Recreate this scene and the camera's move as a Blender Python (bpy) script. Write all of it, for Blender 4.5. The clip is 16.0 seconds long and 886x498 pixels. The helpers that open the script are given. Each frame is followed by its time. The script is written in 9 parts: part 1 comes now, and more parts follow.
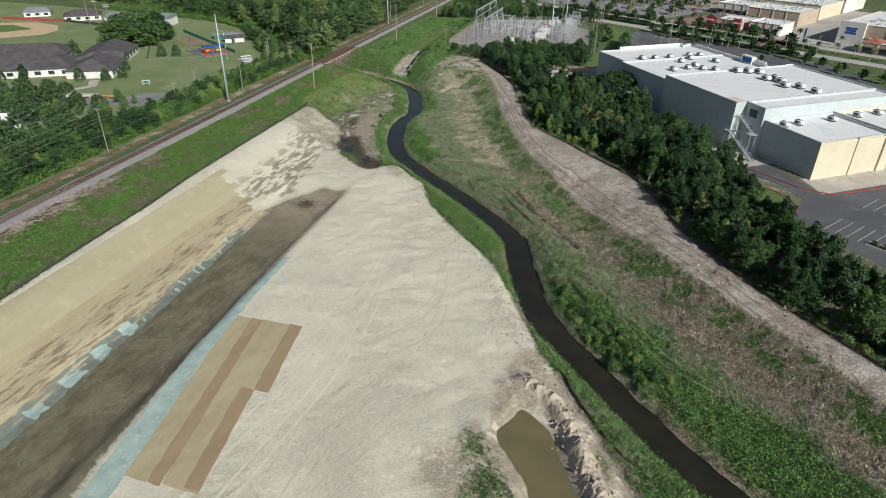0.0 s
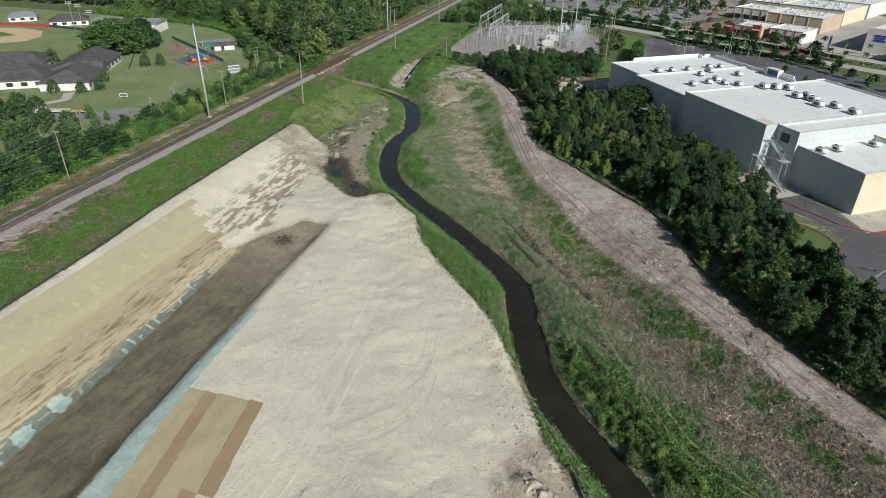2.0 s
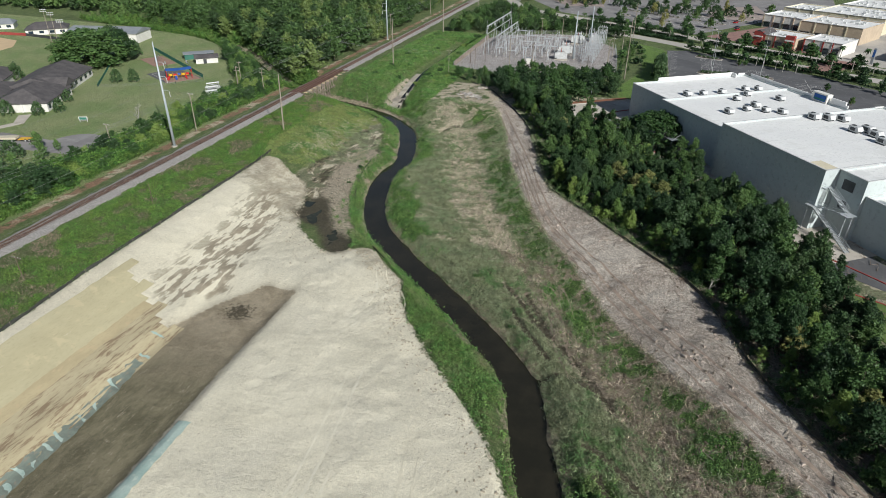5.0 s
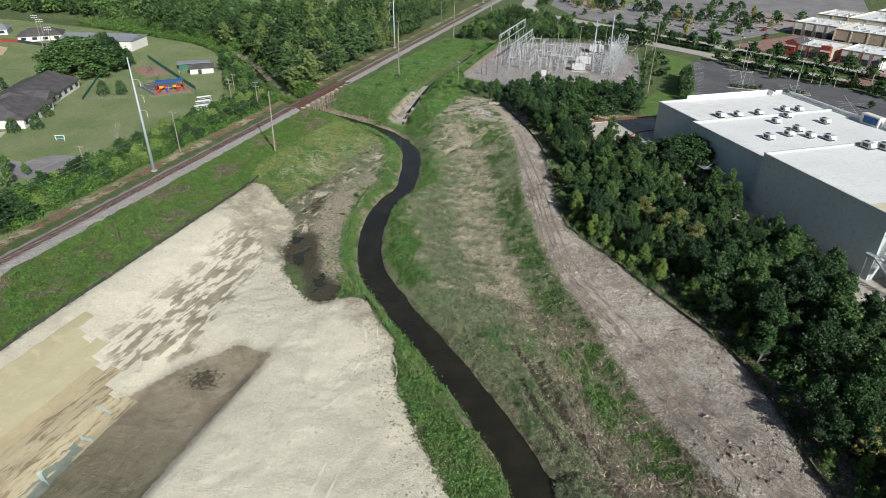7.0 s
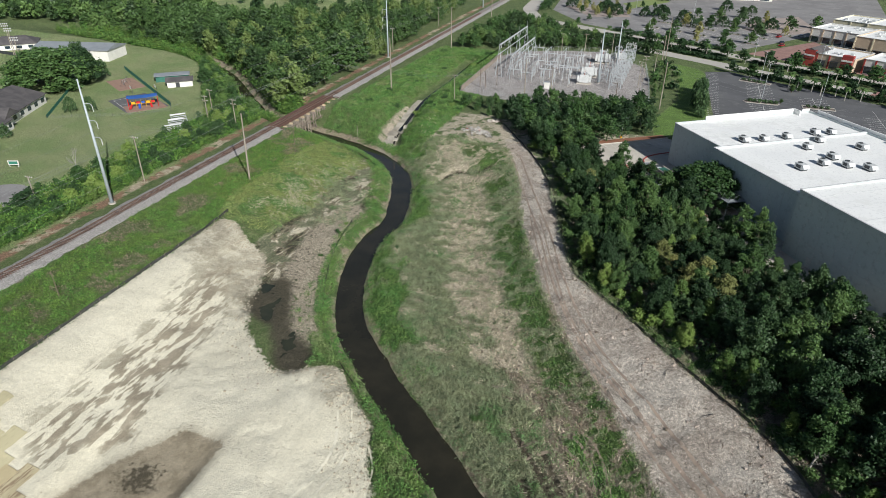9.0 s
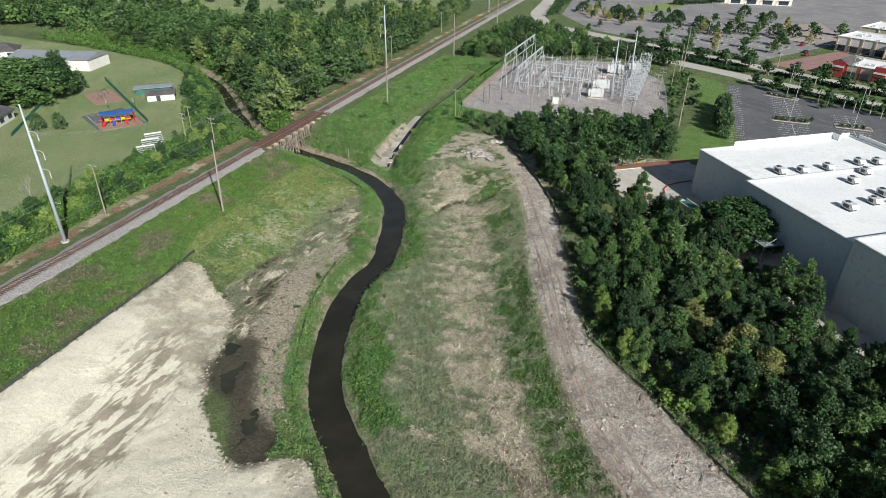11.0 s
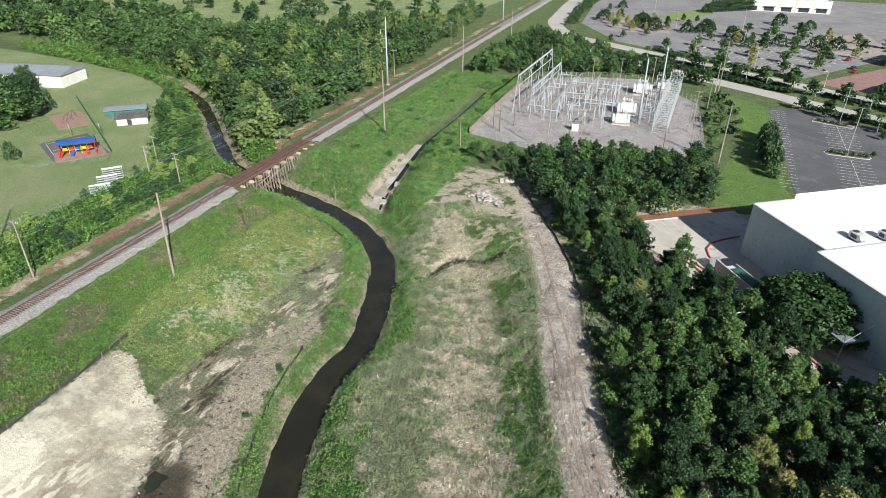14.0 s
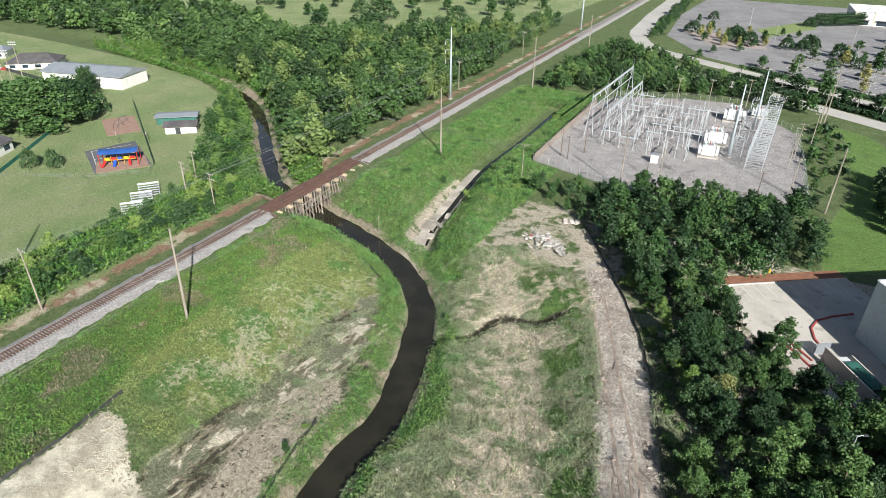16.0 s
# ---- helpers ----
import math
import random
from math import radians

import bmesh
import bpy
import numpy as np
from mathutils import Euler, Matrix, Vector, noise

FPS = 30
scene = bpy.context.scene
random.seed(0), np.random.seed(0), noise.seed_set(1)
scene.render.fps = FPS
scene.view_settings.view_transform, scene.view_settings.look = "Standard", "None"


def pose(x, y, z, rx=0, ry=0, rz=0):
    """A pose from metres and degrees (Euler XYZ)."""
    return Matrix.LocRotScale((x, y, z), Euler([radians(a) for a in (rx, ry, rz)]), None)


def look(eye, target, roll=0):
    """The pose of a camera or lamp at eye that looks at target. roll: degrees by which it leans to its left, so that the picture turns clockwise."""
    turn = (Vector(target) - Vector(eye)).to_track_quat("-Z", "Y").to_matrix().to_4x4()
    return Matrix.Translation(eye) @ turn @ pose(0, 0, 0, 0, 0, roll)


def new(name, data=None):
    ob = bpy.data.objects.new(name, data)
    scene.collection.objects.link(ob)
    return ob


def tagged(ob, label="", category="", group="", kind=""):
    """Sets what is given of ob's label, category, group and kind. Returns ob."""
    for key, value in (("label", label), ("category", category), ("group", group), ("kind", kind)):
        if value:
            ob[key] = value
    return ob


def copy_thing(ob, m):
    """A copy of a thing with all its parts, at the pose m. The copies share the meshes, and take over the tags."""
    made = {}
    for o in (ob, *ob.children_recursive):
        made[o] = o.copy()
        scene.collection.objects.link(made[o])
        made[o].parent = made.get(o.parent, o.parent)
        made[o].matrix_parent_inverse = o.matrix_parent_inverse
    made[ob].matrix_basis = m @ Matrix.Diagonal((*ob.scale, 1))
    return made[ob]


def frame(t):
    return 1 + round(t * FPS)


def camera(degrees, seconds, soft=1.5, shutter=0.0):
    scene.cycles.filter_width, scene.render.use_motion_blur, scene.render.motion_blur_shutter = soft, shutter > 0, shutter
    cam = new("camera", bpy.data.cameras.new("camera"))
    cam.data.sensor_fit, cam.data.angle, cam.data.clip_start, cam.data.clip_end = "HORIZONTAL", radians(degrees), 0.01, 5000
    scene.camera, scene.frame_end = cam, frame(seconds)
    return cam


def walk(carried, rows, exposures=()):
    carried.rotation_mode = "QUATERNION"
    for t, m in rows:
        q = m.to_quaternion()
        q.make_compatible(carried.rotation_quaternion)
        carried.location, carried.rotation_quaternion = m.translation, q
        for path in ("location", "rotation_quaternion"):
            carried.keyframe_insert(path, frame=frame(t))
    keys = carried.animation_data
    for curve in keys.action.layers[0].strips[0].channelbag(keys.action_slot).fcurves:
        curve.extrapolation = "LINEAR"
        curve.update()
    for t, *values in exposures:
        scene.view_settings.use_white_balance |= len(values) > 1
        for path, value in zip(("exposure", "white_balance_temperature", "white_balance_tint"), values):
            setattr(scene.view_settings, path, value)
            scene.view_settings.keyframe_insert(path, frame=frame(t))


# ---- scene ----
cam = camera(71.4, 16.0, 0.55)
METRES, EYE, TILT, LEAN, TURN = 184.32, 73.5, 1.67, 0.0, 17.4
ROWS = [
    (0.0, 0.0, 0.0, 0.0, 0.39, -31.23, -0.65),
    (0.5, 0.0045, 0.0312, -0.001, 0.65, -31.23, -0.64),
    (1.0, 0.0088, 0.0626, -0.002, 0.82, -31.25, -0.63),
    (1.5, 0.013, 0.0941, -0.003, 0.94, -31.26, -0.63),
    (2.0, 0.0175, 0.1257, -0.0038, 1.07, -31.26, -0.6),
    (2.5, 0.0216, 0.1572, -0.0047, 1.17, -31.27, -0.6),
    (3.0, 0.0254, 0.1886, -0.0056, 1.24, -31.27, -0.58),
    (3.5, 0.0289, 0.2198, -0.0064, 1.26, -31.3, -0.58),
    (6.0, 0.0437, 0.3749, -0.0113, 2.97, -31.32, -0.45),
    (6.5, 0.0458, 0.4062, -0.0125, 3.31, -31.31, -0.44),
    (7.0, 0.0474, 0.4376, -0.0132, 3.4, -31.31, -0.41),
    (7.5, 0.0488, 0.469, -0.014, 3.45, -31.31, -0.4),
    (8.0, 0.0505, 0.5005, -0.0146, 3.48, -31.32, -0.38),
    (8.5, 0.0525, 0.5318, -0.0153, 3.52, -31.31, -0.35),
    (9.0, 0.0541, 0.5635, -0.0166, 3.52, -31.3, -0.34),
    (11.5, 0.0624, 0.7192, -0.0217, 4.44, -31.3, -0.32),
    (12.0, 0.0638, 0.7499, -0.0227, 4.73, -31.3, -0.31),
    (12.5, 0.0654, 0.7807, -0.0235, 5.07, -31.31, -0.31),
    (13.0, 0.0667, 0.8111, -0.0245, 5.33, -31.3, -0.29),
    (13.5, 0.0682, 0.8415, -0.0253, 5.5, -31.3, -0.27),
    (14.0, 0.0692, 0.872, -0.0262, 5.63, -31.3, -0.24),
    (14.5, 0.0701, 0.9029, -0.0271, 5.73, -31.3, -0.22),
    (15.0, 0.0711, 0.9337, -0.0277, 5.78, -31.3, -0.23),
    (15.5, 0.0704, 0.9648, -0.0283, 8.83, -31.3, -0.27),
    (16.0, 0.0715, 0.9962, -0.029, 12.55, -31.27, -0.29),
]
walk(cam, [(t, pose(0, 0, EYE, TILT, LEAN, TURN) @ pose(METRES * x, METRES * y, METRES * z, 90 + pitch, roll, yaw)) for t, x, y, z, yaw, pitch, roll in ROWS],
     [(0.0, 0.03), (3.5, 0.07), (7.0, 0.21), (9.0, 0.29), (12.5, 0.56), (16.0, 0.84)])

# ---- light ----
SUN_AZ, SUN_EL = math.atan2(-0.67, 0.74), radians(32)
sun_dir = Vector((math.cos(SUN_AZ) * math.cos(SUN_EL), math.sin(SUN_AZ) * math.cos(SUN_EL), math.sin(SUN_EL)))
world = bpy.data.worlds.new("sky")
world.use_nodes = True
scene.world = world
wn = world.node_tree
sky = wn.nodes.new("ShaderNodeTexSky")
sky.sky_type, sky.sun_disc, sky.sun_elevation = "NISHITA", False, SUN_EL
sky.sun_rotation = radians(90) - SUN_AZ
wn.links.new(sky.outputs[0], wn.nodes["Background"].inputs[0])
wn.nodes["Background"].inputs[1].default_value = 0.05
sun = new("sun", bpy.data.lights.new("sun", "SUN"))
sun.data.energy, sun.data.angle, sun.data.color = 4.6, radians(0.5), (1.0, 1.0, 0.965)
sun.matrix_world = look(sun_dir * 500, (0, 0, 0))


# ---- materials ----
def base_mat(name, rough=0.8, metal=0.0):
    m = bpy.data.materials.new(name)
    m.use_nodes = True
    b = m.node_tree.nodes["Principled BSDF"]
    b.inputs["Roughness"].default_value, b.inputs["Metallic"].default_value = rough, metal
    b.inputs["Specular IOR Level"].default_value = 0.3
    return m, m.node_tree, b


def nd(nt, kind, **inputs):
    n = nt.nodes.new("ShaderNode" + kind)
    for k, v in inputs.items():
        n.inputs[k.replace("_", " ")].default_value = v
    return n


def noise_out(nt, scale, detail=4.0, rough=0.6, vec=None, stretch=None, turn=0.0):
    if vec is None:
        vec = nd(nt, "NewGeometry").outputs["Position"]
    if stretch:
        mp = nd(nt, "Mapping")
        mp.inputs["Scale"].default_value = stretch
        mp.inputs["Rotation"].default_value = (0, 0, turn)
        nt.links.new(vec, mp.inputs["Vector"])
        vec = mp.outputs[0]
    n = nd(nt, "TexNoise", Scale=scale, Detail=detail, Roughness=rough)
    nt.links.new(vec, n.inputs["Vector"])
    return n.outputs["Fac"]


def ramp(nt, fac, lo, hi, to0=0.0, to1=1.0):
    r = nd(nt, "MapRange")
    r.interpolation_type = "SMOOTHSTEP"
    for k, v in (("From Min", lo), ("From Max", hi), ("To Min", to0), ("To Max", to1)):
        r.inputs[k].default_value = v
    nt.links.new(fac, r.inputs["Value"])
    return r.outputs["Result"]


def arith(nt, op, a, b):
    n = nd(nt, "Math")
    n.operation = op
    for i, v in enumerate((a, b)):
        if isinstance(v, (int, float)):
            n.inputs[i].default_value = v
        else:
            nt.links.new(v, n.inputs[i])
    return n.outputs[0]


def blend(nt, fac, a, b):
    n = nt.nodes.new("ShaderNodeMix")
    n.data_type = "RGBA"
    for i, v in ((0, fac), (6, a), (7, b)):
        if isinstance(v, (int, float)):
            n.inputs[i].default_value = v
        elif isinstance(v, tuple):
            n.inputs[i].default_value = (*v, 1)
        else:
            nt.links.new(v, n.inputs[i])
    return n.outputs[2]


def bump(nt, b, height, strength=0.4, dist=0.1):
    n = nd(nt, "Bump", Strength=strength, Distance=dist)
    nt.links.new(height, n.inputs["Height"])
    nt.links.new(n.outputs[0], b.inputs["Normal"])


def surface(name, c1, c2, scale=2.0, fine=20.0, rough=0.8, metal=0.0, relief=0.3, dist=0.05, vary=0.0, local=False, stretch=None, wear=None):
    """Two colours mixed by a broad and a fine noise, fine relief, and a shift of tone from object to object."""
    m, nt, b = base_mat(name, rough, metal)
    vec = nd(nt, "TexCoord").outputs["Object"] if local else None
    n1 = noise_out(nt, scale, 5, 0.65, vec, stretch)
    n2 = noise_out(nt, fine, 3, 0.6, vec, stretch)
    col = blend(nt, ramp(nt, n1, 0.35, 0.65), c1, c2)
    dark = tuple(v * 0.72 for v in c2)
    col = blend(nt, ramp(nt, n2, 0.5, 0.75, 0.0, 0.6), col, dark)
    if wear:
        col = blend(nt, ramp(nt, noise_out(nt, scale * 2.3, 6, 0.7, vec), 0.55, 0.62), col, wear)
    if vary:
        info = nd(nt, "ObjectInfo").outputs["Random"]
        hsv = nd(nt, "HueSaturation")
        nt.links.new(ramp(nt, info, 0, 1, 1 - vary, 1 + vary), hsv.inputs["Value"])
        nt.links.new(col, hsv.inputs["Color"])
        col = hsv.outputs[0]
    nt.links.new(col, b.inputs["Base Color"])
    if relief:
        bump(nt, b, n2, relief, dist)
    return m


def leaf_mat(name, c1, c2, c3, vary=0.25):
    m, nt, b = base_mat(name, 0.55)
    geo = nd(nt, "NewGeometry")
    info = nd(nt, "ObjectInfo")
    col = blend(nt, geo.outputs["Random Per Island"], c1, c2)
    col = blend(nt, ramp(nt, noise_out(nt, 0.25, 3), 0.4, 0.65), col, c3)
    hsv = nd(nt, "HueSaturation")
    nt.links.new(ramp(nt, info.outputs["Random"], 0, 1, 1 - vary, 1 + vary), hsv.inputs["Value"])
    nt.links.new(ramp(nt, info.outputs["Random"], 0.2, 0.9, 0.515, 0.488), hsv.inputs["Hue"])
    nt.links.new(col, hsv.inputs["Color"])
    nt.links.new(hsv.outputs[0], b.inputs["Base Color"])
    tr = nd(nt, "BsdfTranslucent")
    nt.links.new(hsv.outputs[0], tr.inputs["Color"])
    mix = nd(nt, "MixShader", Fac=0.08)
    nt.links.new(b.outputs[0], mix.inputs[1])
    nt.links.new(tr.outputs[0], mix.inputs[2])
    nt.links.new(mix.outputs[0], nt.nodes["Material Output"].inputs[0])
    return m


LEAF_DARK = leaf_mat("leaf_dark", (0.018, 0.044, 0.018), (0.058, 0.11, 0.038), (0.034, 0.07, 0.026), 0.35)
LEAF_MID = leaf_mat("leaf_mid", (0.03, 0.074, 0.022), (0.092, 0.165, 0.046), (0.055, 0.108, 0.033), 0.35)
LEAF_LIGHT = leaf_mat("leaf_light", (0.105, 0.18, 0.04), (0.18, 0.26, 0.07), (0.13, 0.21, 0.05), 0.25)
LEAF_OLIVE = leaf_mat("leaf_olive", (0.16, 0.17, 0.055), (0.26, 0.26, 0.095), (0.20, 0.21, 0.07), 0.2)


def weed_mat(name, c1, c2, patch, size=0.09, cut=0.55):
    """Low plants: leaf by leaf variation, clumps of lighter and darker growth, and patches of another tone."""
    m, nt, b = base_mat(name, 0.7)
    leaf = ramp(nt, nd(nt, "NewGeometry").outputs["Random Per Island"], 0, 1, 0.02, 0.98)
    col = blend(nt, leaf, c1, c2)
    col = blend(nt, ramp(nt, noise_out(nt, size, 6, 0.75), cut - 0.04, cut + 0.05), col, blend(nt, leaf, tuple(v * 0.7 for v in patch), tuple(v * 1.25 for v in patch)))
    hsv = nd(nt, "HueSaturation")
    nt.links.new(ramp(nt, noise_out(nt, 0.55, 4, 0.65), 0.34, 0.64, 0.72, 1.26), hsv.inputs["Value"])
    nt.links.new(ramp(nt, noise_out(nt, 0.2, 3, 0.6), 0.36, 0.64, 0.485, 0.51), hsv.inputs["Hue"])
    nt.links.new(col, hsv.inputs["Color"])
    nt.links.new(hsv.outputs[0], b.inputs["Base Color"])
    return m


WEED_GREEN = weed_mat("weed_green", (0.03, 0.08, 0.022), (0.13, 0.23, 0.06), (0.13, 0.165, 0.07))
WEED_BUSH = weed_mat("weed_bush", (0.042, 0.115, 0.028), (0.16, 0.285, 0.075), (0.16, 0.22, 0.085), 0.12, 0.56)
WEED_VERGE = weed_mat("weed_verge", (0.04, 0.11, 0.02), (0.15, 0.26, 0.055), (0.15, 0.145, 0.085), 0.07, 0.60)
WEED_MOUND = weed_mat("weed_mound", (0.11, 0.175, 0.045), (0.28, 0.335, 0.115), (0.10, 0.195, 0.055), 0.07, 0.54)
WEED_GREY = weed_mat("weed_grey", (0.15, 0.185, 0.10), (0.275, 0.31, 0.185), (0.12, 0.205, 0.075), 0.1, 0.57)
WEED_DRY = weed_mat("weed_dry", (0.30, 0.25, 0.18), (0.68, 0.60, 0.46), (0.30, 0.24, 0.18), 0.12, 0.62)
WEED_BROWN = weed_mat("weed_brown", (0.12, 0.095, 0.066), (0.33, 0.27, 0.195), (0.12, 0.13, 0.07), 0.15, 0.56)
HEDGE_LEAF = weed_mat("hedge_leaf", (0.03, 0.085, 0.018), (0.12, 0.225, 0.045), (0.085, 0.15, 0.035), 0.12, 0.54)
BARK = surface("bark", (0.16, 0.13, 0.10), (0.10, 0.08, 0.06), 3, 25, local=True)
PALE_BARK = surface("pale_bark", (0.42, 0.40, 0.36), (0.28, 0.26, 0.23), 3, 25, local=True)
POLE_WOOD = surface("pole_wood", (0.36, 0.32, 0.27), (0.24, 0.20, 0.16), 1.5, 14, local=True, stretch=(1, 1, 0.15))
DARK_POLE = surface("dark_pole_wood", (0.17, 0.13, 0.10), (0.11, 0.085, 0.065), 1.5, 14, local=True, stretch=(1, 1, 0.15))
TIE_WOOD = surface("tie_wood", (0.16, 0.105, 0.085), (0.10, 0.07, 0.06), 1.2, 10, vary=0.3)
OLD_WOOD = surface("old_wood", (0.33, 0.28, 0.23), (0.21, 0.17, 0.14), 1.0, 9, vary=0.25)
DECK_WOOD = surface("deck_wood", (0.15, 0.085, 0.065), (0.10, 0.06, 0.05), 0.8, 9)
PALE_WOOD = surface("pale_wood", (0.62, 0.50, 0.34), (0.45, 0.34, 0.22), 2, 9, vary=0.15)
RAIL_STEEL = surface("rail_steel", (0.30, 0.20, 0.16), (0.20, 0.13, 0.10), 3, 20, rough=0.5, metal=0.6)
BALLAST = surface("ballast_stone", (0.40, 0.378, 0.36), (0.215, 0.20, 0.19), 2.6, 8.0, relief=0.8, dist=0.15, wear=(0.30, 0.28, 0.265))
STEEL = surface("galvanised_steel", (0.56, 0.59, 0.61), (0.45, 0.48, 0.50), 1.0, 12, rough=0.5, metal=0.35)
STEEL_BLUE = surface("painted_steel", (0.44, 0.49, 0.52), (0.38, 0.43, 0.46), 0.5, 9, rough=0.5)
WIRE = surface("wire", (0.30, 0.31, 0.30), (0.22, 0.23, 0.23), 1, 8, relief=0)
BLACK_CLOTH = surface("black_cloth", (0.035, 0.038, 0.036), (0.06, 0.062, 0.055), 1, 12)
CONCRETE = surface("concrete", (0.52, 0.48, 0.42), (0.42, 0.38, 0.33), 0.12, 3.0, wear=(0.34, 0.31, 0.27))
KERB = surface("kerb_concrete", (0.58, 0.55, 0.49), (0.46, 0.43, 0.38), 0.5, 6.0)
RED_PAINT = surface("red_paint", (0.40, 0.07, 0.06), (0.28, 0.055, 0.05), 0.8, 6.0)
ASPHALT = surface("asphalt", (0.125, 0.125, 0.13), (0.095, 0.095, 0.10), 0.06, 3.0, relief=0.3, wear=(0.14, 0.14, 0.14))
ASPHALT_OLD = surface("old_asphalt", (0.26, 0.25, 0.245), (0.20, 0.19, 0.19), 0.05, 2.0, wear=(0.28, 0.27, 0.26))
ROAD_PALE = surface("pale_road_concrete", (0.46, 0.43, 0.39), (0.38, 0.355, 0.32), 0.06, 2.0)
PAVER_RED = surface("red_pavers", (0.33, 0.20, 0.17), (0.25, 0.15, 0.13), 0.3, 4.0)
LINE_WHITE = surface("line_paint", (0.74, 0.73, 0.70), (0.58, 0.57, 0.55), 0.8, 6.0)
ROOF_WHITE = surface("white_membrane", (0.80, 0.80, 0.78), (0.74, 0.74, 0.73), 0.05, 1.5, rough=0.6, relief=0.1, wear=(0.70, 0.70, 0.68))
WALL_GREY = surface("grey_blue_render", (0.52, 0.575, 0.57), (0.47, 0.52, 0.52), 0.07, 1.0, relief=0.1)
WALL_CREAM = surface("cream_render", (0.66, 0.60, 0.44), (0.60, 0.54, 0.40), 0.15, 2.0, relief=0.15)
WALL_WHITE = surface("white_wall", (0.72, 0.70, 0.66), (0.64, 0.62, 0.58), 0.3, 3.0, relief=0.15)
WALL_TAN = surface("tan_wall", (0.52, 0.42, 0.31), (0.45, 0.36, 0.27), 0.3, 3.0, relief=0.15)
WALL_RED = surface("red_wall", (0.36, 0.06, 0.05), (0.28, 0.05, 0.045), 0.5, 3.0)
METAL_WHITE = surface("white_metal", (0.66, 0.67, 0.66), (0.52, 0.53, 0.53), 0.8, 6.0, rough=0.45, metal=0.1)
METAL_DARK = surface("dark_metal", (0.09, 0.095, 0.10), (0.06, 0.065, 0.07), 1, 6.0, rough=0.5, metal=0.4)
SHINGLE = surface("dark_shingles", (0.115, 0.105, 0.105), (0.075, 0.07, 0.072), 0.3, 3.5, relief=0.5)
METAL_ROOF = surface("grey_metal_roof", (0.30, 0.32, 0.34), (0.25, 0.27, 0.29), 0.2, 4.0, rough=0.5, metal=0.2)
BLUE_CLOTH = surface("blue_canopy", (0.03, 0.11, 0.36), (0.025, 0.085, 0.28), 0.5, 5.0)
GREEN_MESH = surface("green_mesh", (0.04, 0.20, 0.15), (0.03, 0.15, 0.11), 0.5, 6.0)
GREEN_PAINT = surface("green_paint", (0.05, 0.17, 0.13), (0.04, 0.13, 0.10), 0.5, 6.0, rough=0.5)
YELLOW = surface("yellow_plastic", (0.75, 0.42, 0.03), (0.62, 0.34, 0.03), 1, 6, rough=0.4)
RED_PLASTIC = surface("red_plastic", (0.55, 0.03, 0.03), (0.42, 0.03, 0.03), 1, 6, rough=0.4)
BLUE_PLASTIC = surface("blue_plastic", (0.03, 0.10, 0.45), (0.03, 0.08, 0.35), 1, 6, rough=0.4)
TAN_PAINT = surface("tan_vehicle_paint", (0.62, 0.55, 0.42), (0.52, 0.46, 0.35), 1, 6, rough=0.4)
RUBBER = surface("rubber", (0.03, 0.03, 0.03), (0.045, 0.045, 0.045), 2, 8)
TILE_RED = surface("clay_roof_tiles", (0.42, 0.13, 0.09), (0.32, 0.10, 0.07), 0.5, 4)
BLANKET = surface("straw_blanket", (0.47, 0.395, 0.245), (0.40, 0.335, 0.205), 0.25, 6.0, relief=0.5, stretch=(1, 0.25, 1), wear=(0.46, 0.37, 0.23))
BLANKET_YEL = surface("yellow_straw_blanket", (0.485, 0.44, 0.285), (0.43, 0.385, 0.245), 0.15, 6.0, relief=0.5, stretch=(1, 0.2, 1), wear=(0.50, 0.44, 0.28))
BLANKET_DARK = surface("overlapped_straw_blanket", (0.38, 0.28, 0.165), (0.32, 0.235, 0.14), 0.3, 6.0, relief=0.5, stretch=(1, 0.25, 1))
BLANKET_STREAK = surface("torn_straw_blanket", (0.465, 0.405, 0.265), (0.39, 0.335, 0.215), 0.25, 5.0, relief=0.6, stretch=(1, 0.2, 1))
tn = BLANKET_STREAK.node_tree
tb = tn.nodes["Principled BSDF"]
src = tb.inputs["Base Color"].links[0].from_socket
tn.links.new(blend(tn, ramp(tn, noise_out(tn, 1.1, 6, 0.8, stretch=(1, 0.13, 1)), 0.515, 0.56), src, (0.24, 0.18, 0.115)), tb.inputs["Base Color"])
GEOTEXTILE = surface("pale_green_geotextile", (0.40, 0.49, 0.44), (0.30, 0.40, 0.36), 0.35, 5.0, relief=0.4, wear=(0.48, 0.55, 0.48))
GEO_DARK = surface("muddy_geotextile", (0.21, 0.25, 0.21), (0.16, 0.185, 0.155), 0.4, 5.0, relief=0.4, wear=(0.24, 0.22, 0.17))
STONE = surface("broken_concrete", (0.64, 0.58, 0.52), (0.50, 0.44, 0.39), 0.6, 6, vary=0.2)
SPOIL = surface("grey_brush", (0.24, 0.20, 0.17), (0.16, 0.13, 0.11), 0.6, 6)


def glass_mat(name, tint):
    m, nt, b = base_mat(name, 0.08)
    b.inputs["Base Color"].default_value = (*tint, 1)
    b.inputs["Specular IOR Level"].default_value = 0.6
    return m


GLASS = glass_mat("dark_window_glass", (0.03, 0.045, 0.06))


def water_mat(name, c1, c2, rough):
    m, nt, b = base_mat(name, rough)
    col = blend(nt, ramp(nt, noise_out(nt, 0.15, 4), 0.35, 0.7), c1, c2)
    nt.links.new(col, b.inputs["Base Color"])
    b.inputs["Specular IOR Level"].default_value = 0.35
    bump(nt, b, noise_out(nt, 1.2, 3), 0.04, 0.05)
    return m


